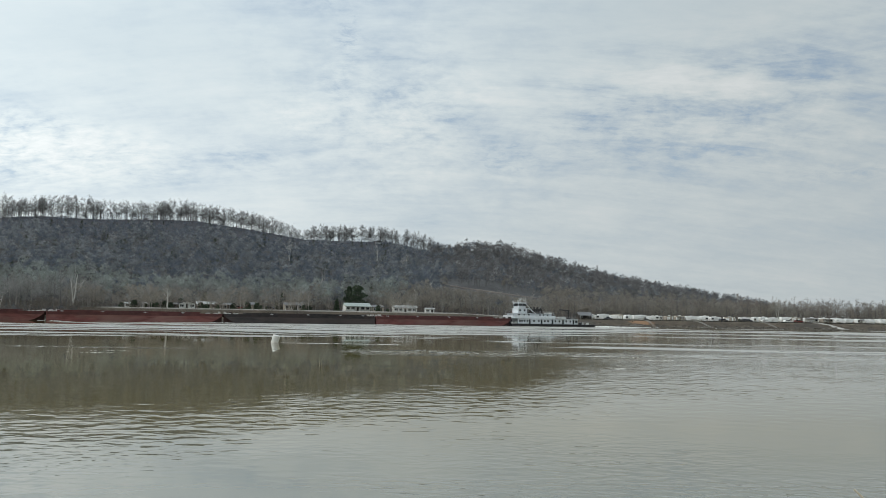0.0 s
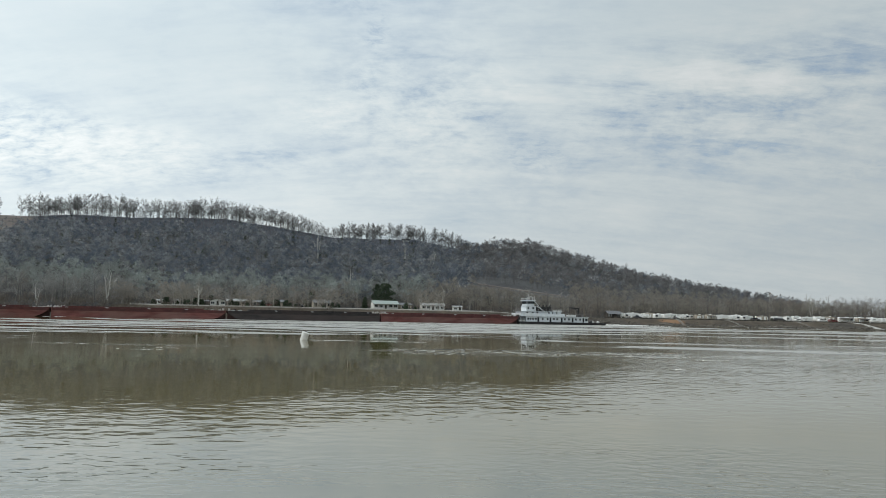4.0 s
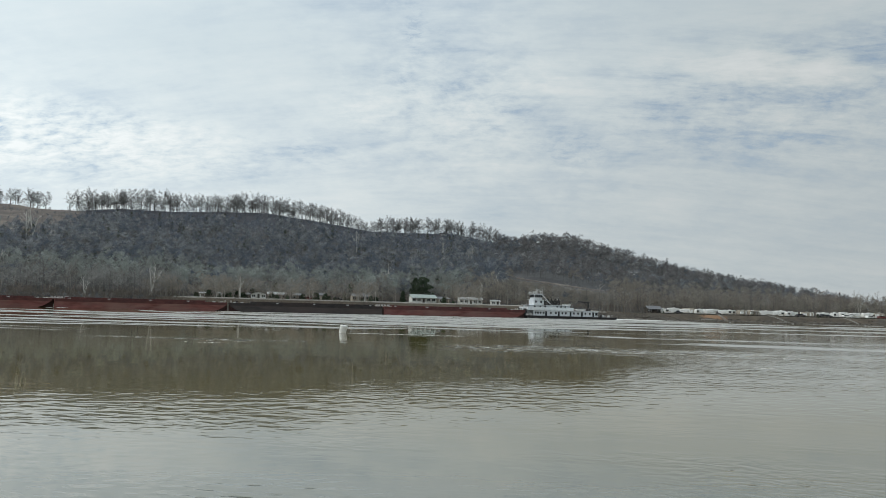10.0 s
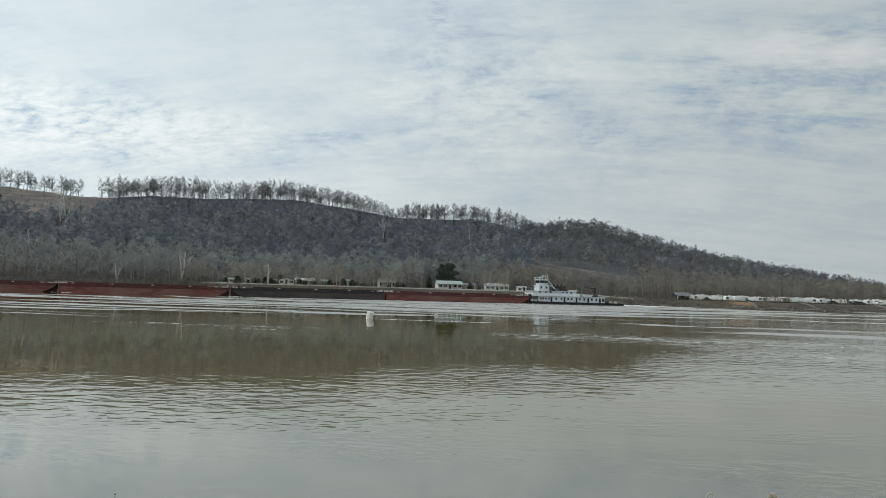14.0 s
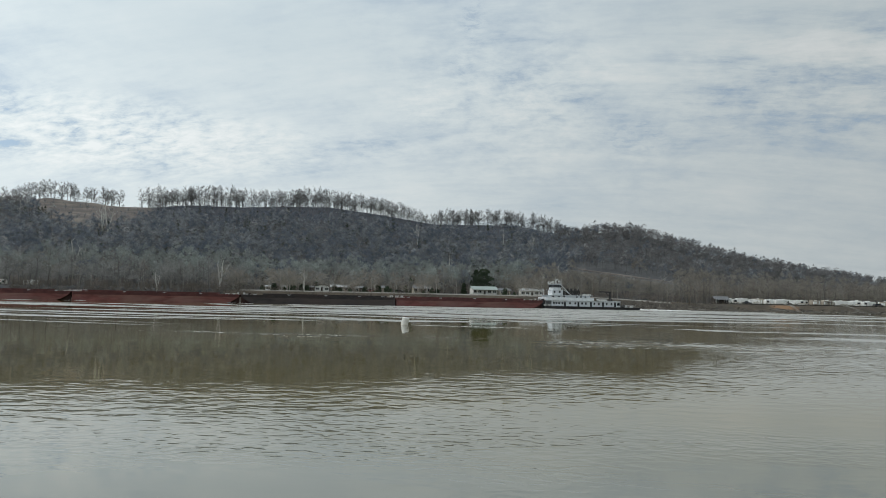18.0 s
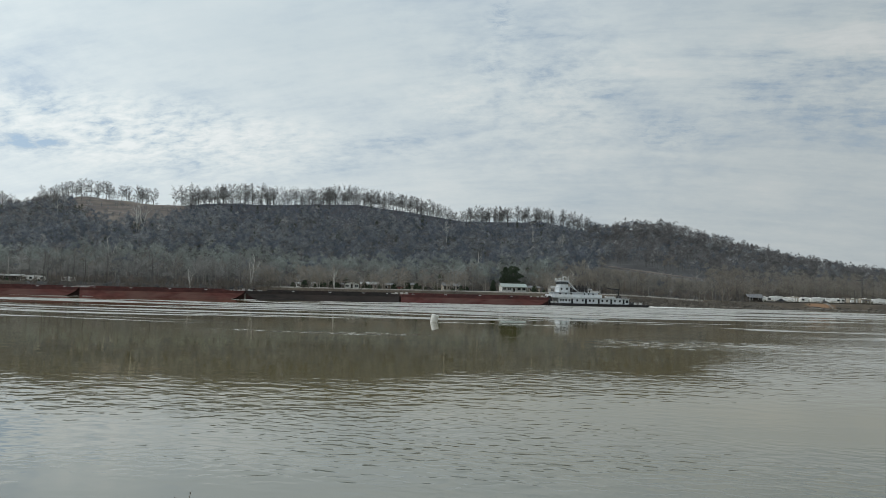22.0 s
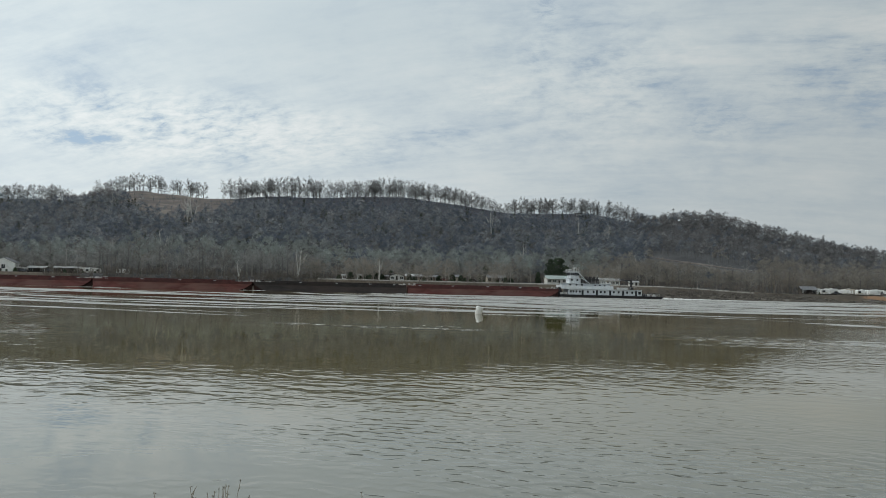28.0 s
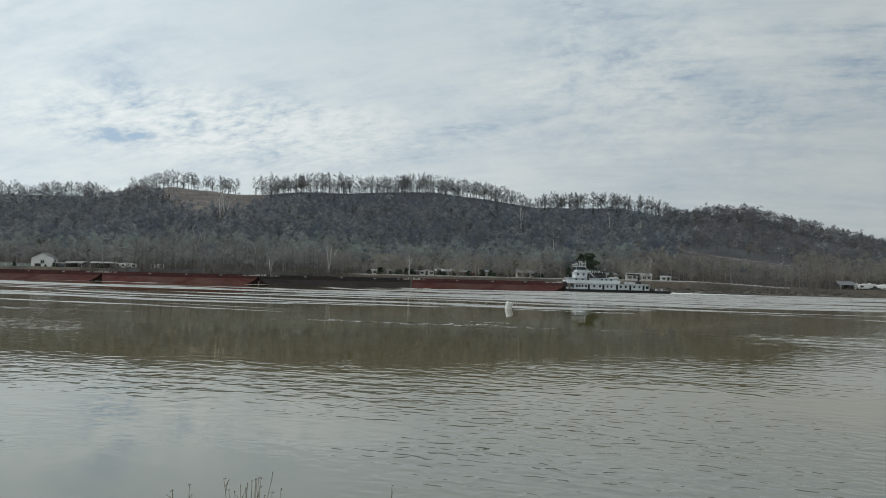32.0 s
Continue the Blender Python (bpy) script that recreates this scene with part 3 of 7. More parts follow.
def water_material():
    """Brown river water with low waves, small ripples in patches, and a short chop along the surface."""
    m = bpy.data.materials.new("river_water")
    m.use_nodes = True
    t = m.node_tree
    b = t.nodes["Principled BSDF"]
    obj = t.nodes.new("ShaderNodeTexCoord").outputs["Object"]
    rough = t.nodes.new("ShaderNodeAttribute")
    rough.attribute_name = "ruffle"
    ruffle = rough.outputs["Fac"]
    place_y = t.nodes.new("ShaderNodeSeparateXYZ")
    link(t, obj, place_y.inputs[0])
    # the nearer line is broken into specks
    speck = ramp_node(t, noise_node(t, mapping_node(t, obj, scale=(1.1, 2.0, 1)), 1.0, 2, 0.6), [(0.52, 0.0), (0.58, 1.0)])
    far_out = ramp_node(t, math_node(t, "DIVIDE", place_y.outputs[1], 100.0), [(0.72, 0.0), (0.76, 1.0)])
    place_y = t.nodes.new("ShaderNodeSeparateXYZ")      # from here on by the place in the river, not in the drifting sheet
    link(t, t.nodes.new("ShaderNodeNewGeometry").outputs["Position"], place_y.inputs[0])
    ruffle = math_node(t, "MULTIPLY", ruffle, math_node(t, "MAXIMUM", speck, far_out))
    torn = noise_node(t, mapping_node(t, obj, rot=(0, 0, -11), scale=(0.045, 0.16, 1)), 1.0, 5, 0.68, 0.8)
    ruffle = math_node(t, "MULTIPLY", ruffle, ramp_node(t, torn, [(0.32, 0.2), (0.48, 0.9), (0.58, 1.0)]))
    tint_noise = noise_node(t, mapping_node(t, obj, scale=(0.02, 0.05, 1)), 1.0, 4, 0.6)
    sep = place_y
    # lighter grey-green water by the near shore, darker brown out in the stream
    out = math_node(t, "ADD", math_node(t, "DIVIDE", sep.outputs[1], 100.0), math_node(t, "MULTIPLY", math_node(t, "SUBTRACT", tint_noise, 0.5), 0.2))
    stream = mix_color(t, tint_noise, (0.125, 0.096, 0.024), (0.158, 0.122, 0.034))
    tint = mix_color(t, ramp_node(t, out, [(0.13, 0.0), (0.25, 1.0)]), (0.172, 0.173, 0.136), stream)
    # ruffled lanes are painted paler, standing in for the sky's sheen on them
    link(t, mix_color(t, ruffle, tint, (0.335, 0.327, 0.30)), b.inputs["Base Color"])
    b.inputs["IOR"].default_value = 1.49
    # thin lines of broken water drifting in the calm reach
    thin = noise_node(t, mapping_node(t, obj, rot=(0, 0, -5), scale=(0.028, 0.60, 1)), 1.0, 4, 0.6, 0.4)
    thin = ramp_node(t, thin, [(0.72, 0.0), (0.745, 1.0)])
    out = ramp_node(t, math_node(t, "DIVIDE", sep.outputs[1], 100.0), [(0.48, 0.0), (0.75, 0.6)])
    thin = math_node(t, "MULTIPLY", thin, out)
    # short-crested ripples, livelier in a belt off the shore and to either side, nearly still close in and out in the stream
    crest = noise_node(t, mapping_node(t, obj, rot=(0, 0, -9), scale=(0.95, 1.4, 1)), 1.0, 1.0, 0.4, 0.3)
    wavelet = noise_node(t, mapping_node(t, obj, rot=(0, 0, 14), scale=(1.9, 3.0, 1)), 1.0, 1.0, 0.4, 0.3)
    swell = math_node(t, "ADD", crest, math_node(t, "MULTIPLY", wavelet, 0.38))
    reach = math_node(t, "DIVIDE", place_y.outputs[1], 100.0)
    side = math_node(t, "ADD", math_node(t, "MULTIPLY", math_node(t, "DIVIDE", place_y.outputs[0], place_y.outputs[1]), 0.5), 0.5)
    off = math_node(t, "MULTIPLY", reach, ramp_node(t, side, [(0.08, 1.14), (0.26, 1.05), (0.34, 1.0), (0.46, 0.77)]))      # the belt lies further out towards the east
    belt = ramp_node(t, off, [(0.15, 0.06), (0.188, 0.45), (0.215, 1.45), (0.26, 1.6), (0.285, 0.7), (0.315, 0.06)])
    belt = math_node(t, "MULTIPLY", belt, ramp_node(t, side, [(0.50, 1.0), (0.64, 0.45)]))
    flank = ramp_node(t, side, [(0.02, 1.5), (0.075, 0.0), (0.54, 0.0), (0.64, 1.4)])
    flank = math_node(t, "MULTIPLY", flank, ramp_node(t, reach, [(0.27, 0.0), (0.38, 1.0), (0.95, 0.45)]))
    calm = math_node(t, "MAXIMUM", belt, flank)
    gust = ramp_node(t, noise_node(t, mapping_node(t, obj, rot=(0, 0, 8), scale=(0.05, 0.11, 1)), 1.0, 2, 0.5), [(0.36, 0.55), (0.62, 1.15)])
    calm = math_node(t, "MULTIPLY", calm, gust)
    close = ramp_node(t, reach, [(0.15, 1.0), (0.20, 0.55), (0.25, 0.12)])
    small = noise_node(t, mapping_node(t, obj, rot=(0, 0, 13), scale=(2.2, 3.3, 1)), 1.0, 0.6, 0.4, 0.6)
    patch = ramp_node(t, noise_node(t, mapping_node(t, obj, rot=(0, 0, 15), scale=(0.06, 0.13, 1)), 1.0, 3, 0.5), [(0.44, 0.06), (0.58, 1.0)])
    h = math_node(t, "ADD", math_node(t, "MULTIPLY", math_node(t, "MULTIPLY", small, math_node(t, "MULTIPLY", patch, close)), 0.0290), math_node(t, "MULTIPLY", math_node(t, "MULTIPLY", swell, calm), 0.0265))
    chop = noise_node(t, mapping_node(t, obj, scale=(0.5, 1.0, 1)), 2.2, 3, 0.6)
    h = math_node(t, "ADD", h, math_node(t, "MULTIPLY", math_node(t, "MULTIPLY", chop, math_node(t, "MAXIMUM", thin, math_node(t, "MULTIPLY", ruffle, 0.4))), 0.16))
    bump = t.nodes.new("ShaderNodeBump")
    bump.inputs["Strength"].default_value, bump.inputs["Distance"].default_value = 1.0, 1.0
    link(t, h, bump.inputs["Height"])
    link(t, bump.outputs[0], b.inputs["Normal"])
    both = math_node(t, "MAXIMUM", math_node(t, "MULTIPLY", ruffle, 0.34), math_node(t, "MULTIPLY", thin, 0.35))
    link(t, math_node(t, "ADD", both, 0.008), b.inputs["Roughness"])
    return m


def build_water():
    """One sheet: a fine grid of real waves where the channel is ruffled, flat water round it to the horizon."""
    xs = np.concatenate([[-4500, -900], np.arange(-440, 330, 2.2), [800, 4500]])
    ys = np.concatenate([[-4500, -300, 0, 30], np.arange(57, 125, 0.6), np.arange(125, 395, 1.5), [600, 1500, 4500]])
    X, Y = np.meshgrid(xs, ys, indexing="ij")
    R = np.zeros_like(X)
    Z = np.zeros_like(X)
    inside = (X > -436) & (X < 326) & (Y > 58) & (Y < 392) & (Y < bank_y(X) + 20)
    idx = np.argwhere(inside)
    rng = random.Random(3)
    waves = []
    for _ in range(9):
        length, turn = rng.uniform(2.0, 3.6), radians(rng.uniform(-60, 60))
        k = 2 * math.pi / length
        waves.append((k * math.sin(turn), k * math.cos(turn), rng.uniform(0, 6.28), 0.022 / k))
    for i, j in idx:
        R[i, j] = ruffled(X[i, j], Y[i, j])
    for kx, ky, ph, amp in waves:
        Z += amp * np.sin(kx * X + ky * Y + ph)
    Z *= R
    V = np.stack([X, Y, Z], -1).reshape(-1, 3)
    nx, ny = X.shape
    i, j = np.meshgrid(np.arange(nx - 1), np.arange(ny - 1), indexing="ij")
    F = np.stack([i * ny + j, (i + 1) * ny + j, (i + 1) * ny + j + 1, i * ny + j + 1], -1).reshape(-1, 4)
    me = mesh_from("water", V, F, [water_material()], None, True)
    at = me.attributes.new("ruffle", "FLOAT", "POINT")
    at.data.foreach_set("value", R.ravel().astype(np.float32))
    ob = new("water", me)
    return tagged(ob, "calm brown river with ruffled streaks", "river", kind="structure")


water = build_water()

# ---------------------------------------------------------------- trees
def rand_unit(rng):
    a = rng.uniform(0, 2 * math.pi)
    return Vector((math.cos(a), math.sin(a), 0))


class Wood:
    """Tapered three-sided limbs and thin twigs, gathered as plain arrays."""

    def __init__(self):
        self.v, self.f = [], []

    def limb(self, a, b, ra, rb, sides=3):
        d = (b - a)
        if d.length < 1e-4:
            return
        d.normalize()
        u = d.orthogonal().normalized()
        w = d.cross(u)
        n = len(self.v)
        for p, r in ((a, ra), (b, rb)):
            for k in range(sides):
                c = 2 * math.pi * k / sides
                self.v.append(tuple(p + (u * math.cos(c) + w * math.sin(c)) * r))
        for k in range(sides):
            k2 = (k + 1) % sides
            self.f.append((n + k, n + k2, n + sides + k2))
            self.f.append((n + k, n + sides + k2, n + sides + k))

    def blade(self, a, b, width, rng):
        d = b - a
        side = d.cross(Vector((rng.uniform(-1, 1), rng.uniform(-1, 1), rng.uniform(-1, 1))))
        if side.length < 1e-6:
            return
        side.normalize()
        n = len(self.v)
        self.v += [tuple(a - side * width / 2), tuple(a + side * width / 2), tuple(b)]
        self.f.append((n, n + 1, n + 2))

    def arrays(self):
        return np.array(self.v, np.float32), np.array(self.f, np.int32)


def bare_tree(seed, height, clear=0.4, spread=0.3, limbs=8, subs=5, twigs=6, girth=0.018, twig=0.07, lift=0.75, forks=1):
    """A leafless broadleaf tree: the trunk and limbs, and the crown of branches and twigs, as two gatherings."""
    rng = random.Random(seed)
    wood, crown = Wood(), Wood()
    r0 = height * girth
    starts = []
    for fork in range(forks):
        p = Vector((0, 0, 0))
        lean = rand_unit(rng) * (0.03 if forks == 1 else 0.16)
        pts = [p]
        top = height * (rng.uniform(0.74, 0.86) if fork == 0 else rng.uniform(0.6, 0.75))
        for k in range(1, 5):
            z = top * k / 4
            p = Vector((lean.x * z, lean.y * z, z)) + rand_unit(rng) * height * 0.012
            pts.append(p)
        for k in range(4):
            wood.limb(pts[k], pts[k + 1], r0 * (1 - 0.21 * k) / (1 + 0.3 * fork), r0 * (1 - 0.21 * (k + 1)) / (1 + 0.3 * fork), 4)
        starts.append(pts)
    for n in range(limbs):
        pts = starts[n % forks]
        k = clear + (1 - clear) * (n + rng.random() * 0.7) / limbs
        q = min(k, 0.999) * 4
        base = pts[int(q)].lerp(pts[int(q) + 1], q % 1)
        out = rand_unit(rng)
        length = height * spread * rng.uniform(0.75, 1.2) * (1.15 - 0.55 * (k - clear) / (1 - clear))
        mid = base + out * length * 0.5 + Vector((0, 0, length * 0.45 * lift * rng.uniform(0.7, 1.3)))
        end = mid + (out + rand_unit(rng) * 0.35) * length * 0.42 + Vector((0, 0, length * 0.62 * lift * rng.uniform(0.8, 1.3)))
        rl = r0 * 0.36 * (1.1 - 0.6 * k)
        wood.limb(base, mid, rl, rl * 0.65)
        wood.limb(mid, end, rl * 0.65, rl * 0.25)
        for s in range(subs):
            f = (s + rng.random()) / subs
            a = base.lerp(mid, 0.3 + 1.4 * f) if f < 0.5 else mid.lerp(end, (f - 0.5) * 2)
            dirn = (out * rng.uniform(0.1, 0.8) + rand_unit(rng) * 0.8 + Vector((0, 0, rng.uniform(0.3, 1.1)))).normalized()
            bl = length * rng.uniform(0.3, 0.55)
            b = a + dirn * bl
            crown.blade(a, b, twig * 1.9, rng)
            for _ in range(twigs):
                c = a.lerp(b, rng.uniform(0.25, 1.0))
                e = (dirn * 0.7 + rand_unit(rng) * 0.8 + Vector((0, 0, rng.uniform(-0.2, 0.8)))).normalized()
                crown.blade(c, c + e * bl * rng.uniform(0.35, 0.75), twig, rng)
    return wood.arrays(), crown.arrays()


def evergreen(seed, height, width, clumps=420, start=0.12, power=0.8, ragged=0.25):
    """A conifer: a trunk, and a crown of small needle tufts on drooping boughs."""
    rng = random.Random(seed)
    wood, crown = Wood(), Wood()
    wood.limb(Vector((0, 0, 0)), Vector((0, 0, height * 0.95)), height * 0.022, height * 0.004, 5)
    for n in range(clumps):
        k = start + (1 - start) * rng.random() ** 1.1
        reach = width / 2 * (1 - ((k - start) / (1 - start)) ** 1.4) ** power * (0.72 + ragged * math.sin(k * 23 + seed)) + 0.2
        out = rand_unit(rng)
        d = reach * math.sqrt(rng.uniform(0.15, 1.0))
        c = out * d + Vector((0, 0, k * height - 0.12 * d))
        if n % 6 == 0:
            wood.limb(Vector((0, 0, k * height)), c, height * 0.004, height * 0.0015)
        for _ in range(6):
            e = Vector((rng.uniform(-1, 1), rng.uniform(-1, 1), rng.uniform(-0.6, 0.7))).normalized()
            crown.blade(c - e * 0.3, c + e * rng.uniform(0.5, 1.1), rng.uniform(0.28, 0.5), rng)
    return wood.arrays(), crown.arrays()


def tree_thing(name, arrays, label, bark, leaf, group="", category="tree"):
    """A tree as one thing: an Empty at its foot with a trunk and a crown."""
    root = new(name)
    for part_name, (v, f), m in (("trunk", arrays[0], bark), ("crown", arrays[1], leaf)):
        ob = new(part_name, mesh_from(part_name, v, f, [m]))
        ob.parent = root
    return tagged(root, label, category, group)


def place(root, x, y, turn=0, size=1.0, sink=0.15):
    root.matrix_basis = Matrix.LocRotScale((x, y, gz(x, y) - sink), Euler((0, 0, turn)), (size, size, size))
    return root


def scatter(name, kinds, spots, mats, label, category):
    """One object of many trees, joined: kinds are (wood, crown) arrays, spots are (x, y, z, turn, size, kind)."""
    vs, fs, ids, n = [], [], [], 0
    spots = np.array(spots, np.float64)
    for k, (wood, crown) in enumerate(kinds):
        mine = spots[spots[:, 5] == k]
        if not len(mine):
            continue
        for which, (v, f) in enumerate((wood, crown)):
            c, s = np.cos(mine[:, 3])[:, None], np.sin(mine[:, 3])[:, None]
            size = mine[:, 4][:, None]
            x = (v[None, :, 0] * c - v[None, :, 1] * s) * size + mine[:, 0][:, None]
            y = (v[None, :, 0] * s + v[None, :, 1] * c) * size + mine[:, 1][:, None]
            z = v[None, :, 2] * size + mine[:, 2][:, None]
            vs.append(np.stack([x, y, z], -1).reshape(-1, 3))
            off = (np.arange(len(mine)) * len(v) + n)[:, None, None]
            fs.append((f[None] + off).reshape(-1, 3))
            ids.append(np.full(len(mine) * len(f), which))
            n += len(mine) * len(v)
    ob = new(name, mesh_from(name, np.concatenate(vs), np.concatenate(fs), mats, np.concatenate(ids)))
    return tagged(ob, label, category, kind="stuff")


def at_polar(az, r):
    return r * math.sin(radians(az)), r * math.cos(radians(az))


def round_tree(seed, height, wide, sprays=105, twig=0.36, girth=0.011):
    """A leafless forest tree seen from afar: a trunk, a few rising boughs, and rounded lobes of fine twig sprays."""
    rng = random.Random(seed)
    wood, crown = Wood(), Wood()
    fork = Vector((0.2, 0.1, height * 0.36))
    wood.limb(Vector((0, 0, 0)), fork, height * girth, height * girth * 0.7)
    lobes = []
    for n in range(5):
        a = 2 * math.pi * (n + rng.random() * 0.5) / 5
        d = wide * (0.0 if n == 4 else rng.uniform(0.22, 0.34))
        c = Vector((math.cos(a) * d, math.sin(a) * d, height * (rng.uniform(0.42, 0.76) if n < 4 else 0.82)))
        lobes.append((c, wide * rng.uniform(0.20, 0.29)))
        wood.limb(fork, c, height * girth * 0.4, height * girth * 0.12)
    for n in range(sprays):
        c, r = lobes[n % 5]
        up = rng.uniform(-0.35, 1.0)
        o = rand_unit(rng) * math.sqrt(max(0.0, 1 - up * up)) + Vector((0, 0, up))
        p = c + o * r * rng.uniform(0.55, 1.05)
        e = (o + Vector((rng.uniform(-1, 1), rng.uniform(-1, 1), rng.uniform(-0.5, 0.8))) * 0.9).normalized()
        crown.blade(p - e * 0.6, p + e * rng.uniform(0.6, 1.3), twig * rng.uniform(0.6, 1.3), rng)
    return wood.arrays(), crown.arrays()


def crest_tree(seed, height, wide, fork=0.38, limbs=15, twig=0.15, subs=6, twigs=6):
    """An open-grown leafless tree: a clear trunk that forks into rising limbs, and a rounded see-through crown of fine twigs."""
    rng = random.Random(seed)
    wood, crown = Wood(), Wood()
    r0 = height * 0.0125
    lean = rand_unit(rng) * rng.uniform(0.0, 0.07)
    pts = [Vector((lean.x * z, lean.y * z, z)) + rand_unit(rng) * 0.2 for z in (0, height * 0.28, height * 0.52, height * 0.84)]
    for k in range(3):
        wood.limb(pts[k], pts[k + 1], r0 * (1 - 0.28 * k), r0 * (0.72 - 0.28 * k), 5)
    mid_z, tall = height * 0.60, height * 0.40
    for n in range(limbs):
        k = fork + (0.80 - fork) * (n + rng.random() * 0.8) / limbs
        q = min(2.99, k * 3 / 0.86)
        start = pts[int(q)].lerp(pts[int(q) + 1], q % 1)
        up = -0.75 + 1.75 * (n + rng.random()) / limbs
        out = rand_unit(rng)
        side = math.sqrt(max(0.02, 1 - up * up))
        fill = rng.uniform(0.78, 1.08)
        tip = Vector((lean.x, lean.y, 0)) * height * 0.7 + Vector((out.x * side * wide / 2 * fill, out.y * side * wide / 2 * fill, mid_z + tall * up * fill))
        if tip.z < start.z + 0.08 * height:
            start = pts[1].lerp(pts[2], rng.uniform(0.1, 0.5))
        mid = start.lerp(tip, 0.5) + out * wide * 0.06 + Vector((0, 0, height * 0.012))
        wood.limb(start, mid, r0 * 0.40, r0 * 0.24)
        wood.limb(mid, tip, r0 * 0.24, r0 * 0.06)
        for s in range(subs):
            f = 0.30 + 0.70 * (s + rng.random()) / subs
            c = start.lerp(mid, f * 2) if f < 0.5 else mid.lerp(tip, f * 2 - 1)
            d = (out * rng.uniform(-0.4, 0.9) + rand_unit(rng) * 0.9 + Vector((0, 0, rng.uniform(-0.35, 0.9)))).normalized()
            e = c + d * height * rng.uniform(0.045, 0.09)
            crown.blade(c, e, twig * 1.6, rng)
            for _ in range(twigs):
                g = c.lerp(e, rng.uniform(0.15, 1.0))
                q2 = (d * 0.5 + Vector((rng.uniform(-1, 1), rng.uniform(-1, 1), rng.uniform(-0.7, 0.9)))).normalized()
                crown.blade(g, g + q2 * height * rng.uniform(0.03, 0.07), twig, rng)
    return wood.arrays(), crown.arrays()


def build_hill_woods():
    rng = random.Random(11)
    kinds = [round_tree(100 + k, rng.uniform(13.5, 17.5), rng.uniform(5.2, 8.0), 125, 0.30) for k in range(8)]
    cedar_kinds = [evergreen(200 + k, 7.5, 4.2, 42, 0.05) for k in range(2)]
    groups = {k: [] for k in range(6)}
    cedars = []
    for _ in range(8300):
        az = rng.uniform(-52, 24)
        rr = float(np.interp(az, FAR_AZ, FAR_R))
        lo = 0.40 * rr
        r = lo + (rr + (0 if az < -1 else 14) - lo) * rng.random() ** 0.85
        x, y = at_polar(az, r)
        s = y - float(bank_y(x))
        foot = float(np.interp(az, [-48, -20, 0, 15, 25], [62, 72, 66, 70, 110]))
        if s < foot - 4 or clearing(x, y) or (abs(az - 9.4) < 0.3 and 648 < r < 682):
            continue
        under = rim(az, r)
        size = rng.uniform(0.68, 1.08) * (0.5 if under else 1.0)
        if az < -1:
            size = min(size, (0.21 * (rr - r) - 0.6) / 14)
            if size < 0.16:
                continue
        else:
            size *= 0.85
        if 0.2 < az < 7.6 and math.atan2(gz(x, y) - EYE[2], r) < radians(bench(az)):
            size = min(size, (r * math.tan(radians(bench(az) - 0.10)) + EYE[2] - gz(x, y)) / 15)
            if size < 0.15:
                continue
        z = gz(x, y) - 0.3
        tone = noise.noise(Vector((x * 0.012, y * 0.02, 3.0)))
        if rng.random() < (0.16 if tone > 0 else 0.05) and az < -2:
            cedars.append((x, y, z, rng.uniform(0, 6.3), rng.uniform(0.7, 1.3) * min(1, size / 0.6), rng.randrange(2)))
        else:
            pick = rng.random() + 0.12 * tone
            low = s - foot < 75 + 40 * tone + (60 if az > 0 else 0)
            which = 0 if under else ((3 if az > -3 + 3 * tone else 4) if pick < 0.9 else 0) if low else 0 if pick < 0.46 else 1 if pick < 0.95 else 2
            if az > 1.0 + 2 * tone and which < 2 and rng.random() < 0.8:
                which = 5
            groups[which].append((x, y, z, rng.uniform(0, 6.3), size, rng.randrange(8)))
    for _ in range(420):      # tall brush below the open bench
        az, r = rng.uniform(0.2, 7.6), rng.uniform(470, 553)
        x, y = at_polar(az, r)
        size = (r * math.tan(radians(bench(az) - 0.08)) + EYE[2] - gz(x, y)) / 15 * rng.uniform(0.75, 1.0)
        if size > 0.1:
            groups[3].append((x, y, gz(x, y) - 0.2, rng.uniform(0, 6.3), size, rng.randrange(8)))
    shoulder = []
    for _ in range(640):      # the eastern shoulder is wooded right over its top
        az = rng.uniform(-1.2, 24)
        rr = float(np.interp(az, FAR_AZ, FAR_R))
        x, y = at_polar(az, rr + rng.uniform(-45, 14))
        shoulder.append((x, y, gz(x, y) - 3.0, rng.uniform(0, 6.3), rng.uniform(0.55, 0.92), rng.randrange(5)))
    for _ in range(200):      # the western saddle and knoll, wooded to the top
        az = rng.uniform(-43.4, -38.6)
        rr = float(np.interp(az, FAR_AZ, FAR_R))
        x, y = at_polar(az, rr + rng.uniform(-50, 10))
        shoulder.append((x, y, gz(x, y) - 2.0, rng.uniform(0, 6.3), rng.uniform(0.4, 0.68), rng.randrange(5)))
    for _ in range(420):      # undergrowth between the trees of the crest
        az = rng.uniform(-48.6, -1.0)
        if -33.0 < az < -31.5:
            continue
        rr = float(np.interp(az, FAR_AZ, FAR_R))
        x, y = at_polar(az, rr + rng.uniform(2, 22))
        groups[0].append((x, y, gz(x, y) - 0.3, rng.uniform(0, 6.3), rng.uniform(0.2, 0.5), rng.randrange(8)))
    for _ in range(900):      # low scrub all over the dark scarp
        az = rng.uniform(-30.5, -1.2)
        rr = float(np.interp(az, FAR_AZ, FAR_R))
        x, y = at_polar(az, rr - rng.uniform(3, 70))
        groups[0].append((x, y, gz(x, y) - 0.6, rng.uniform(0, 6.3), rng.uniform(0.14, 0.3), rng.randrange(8)))
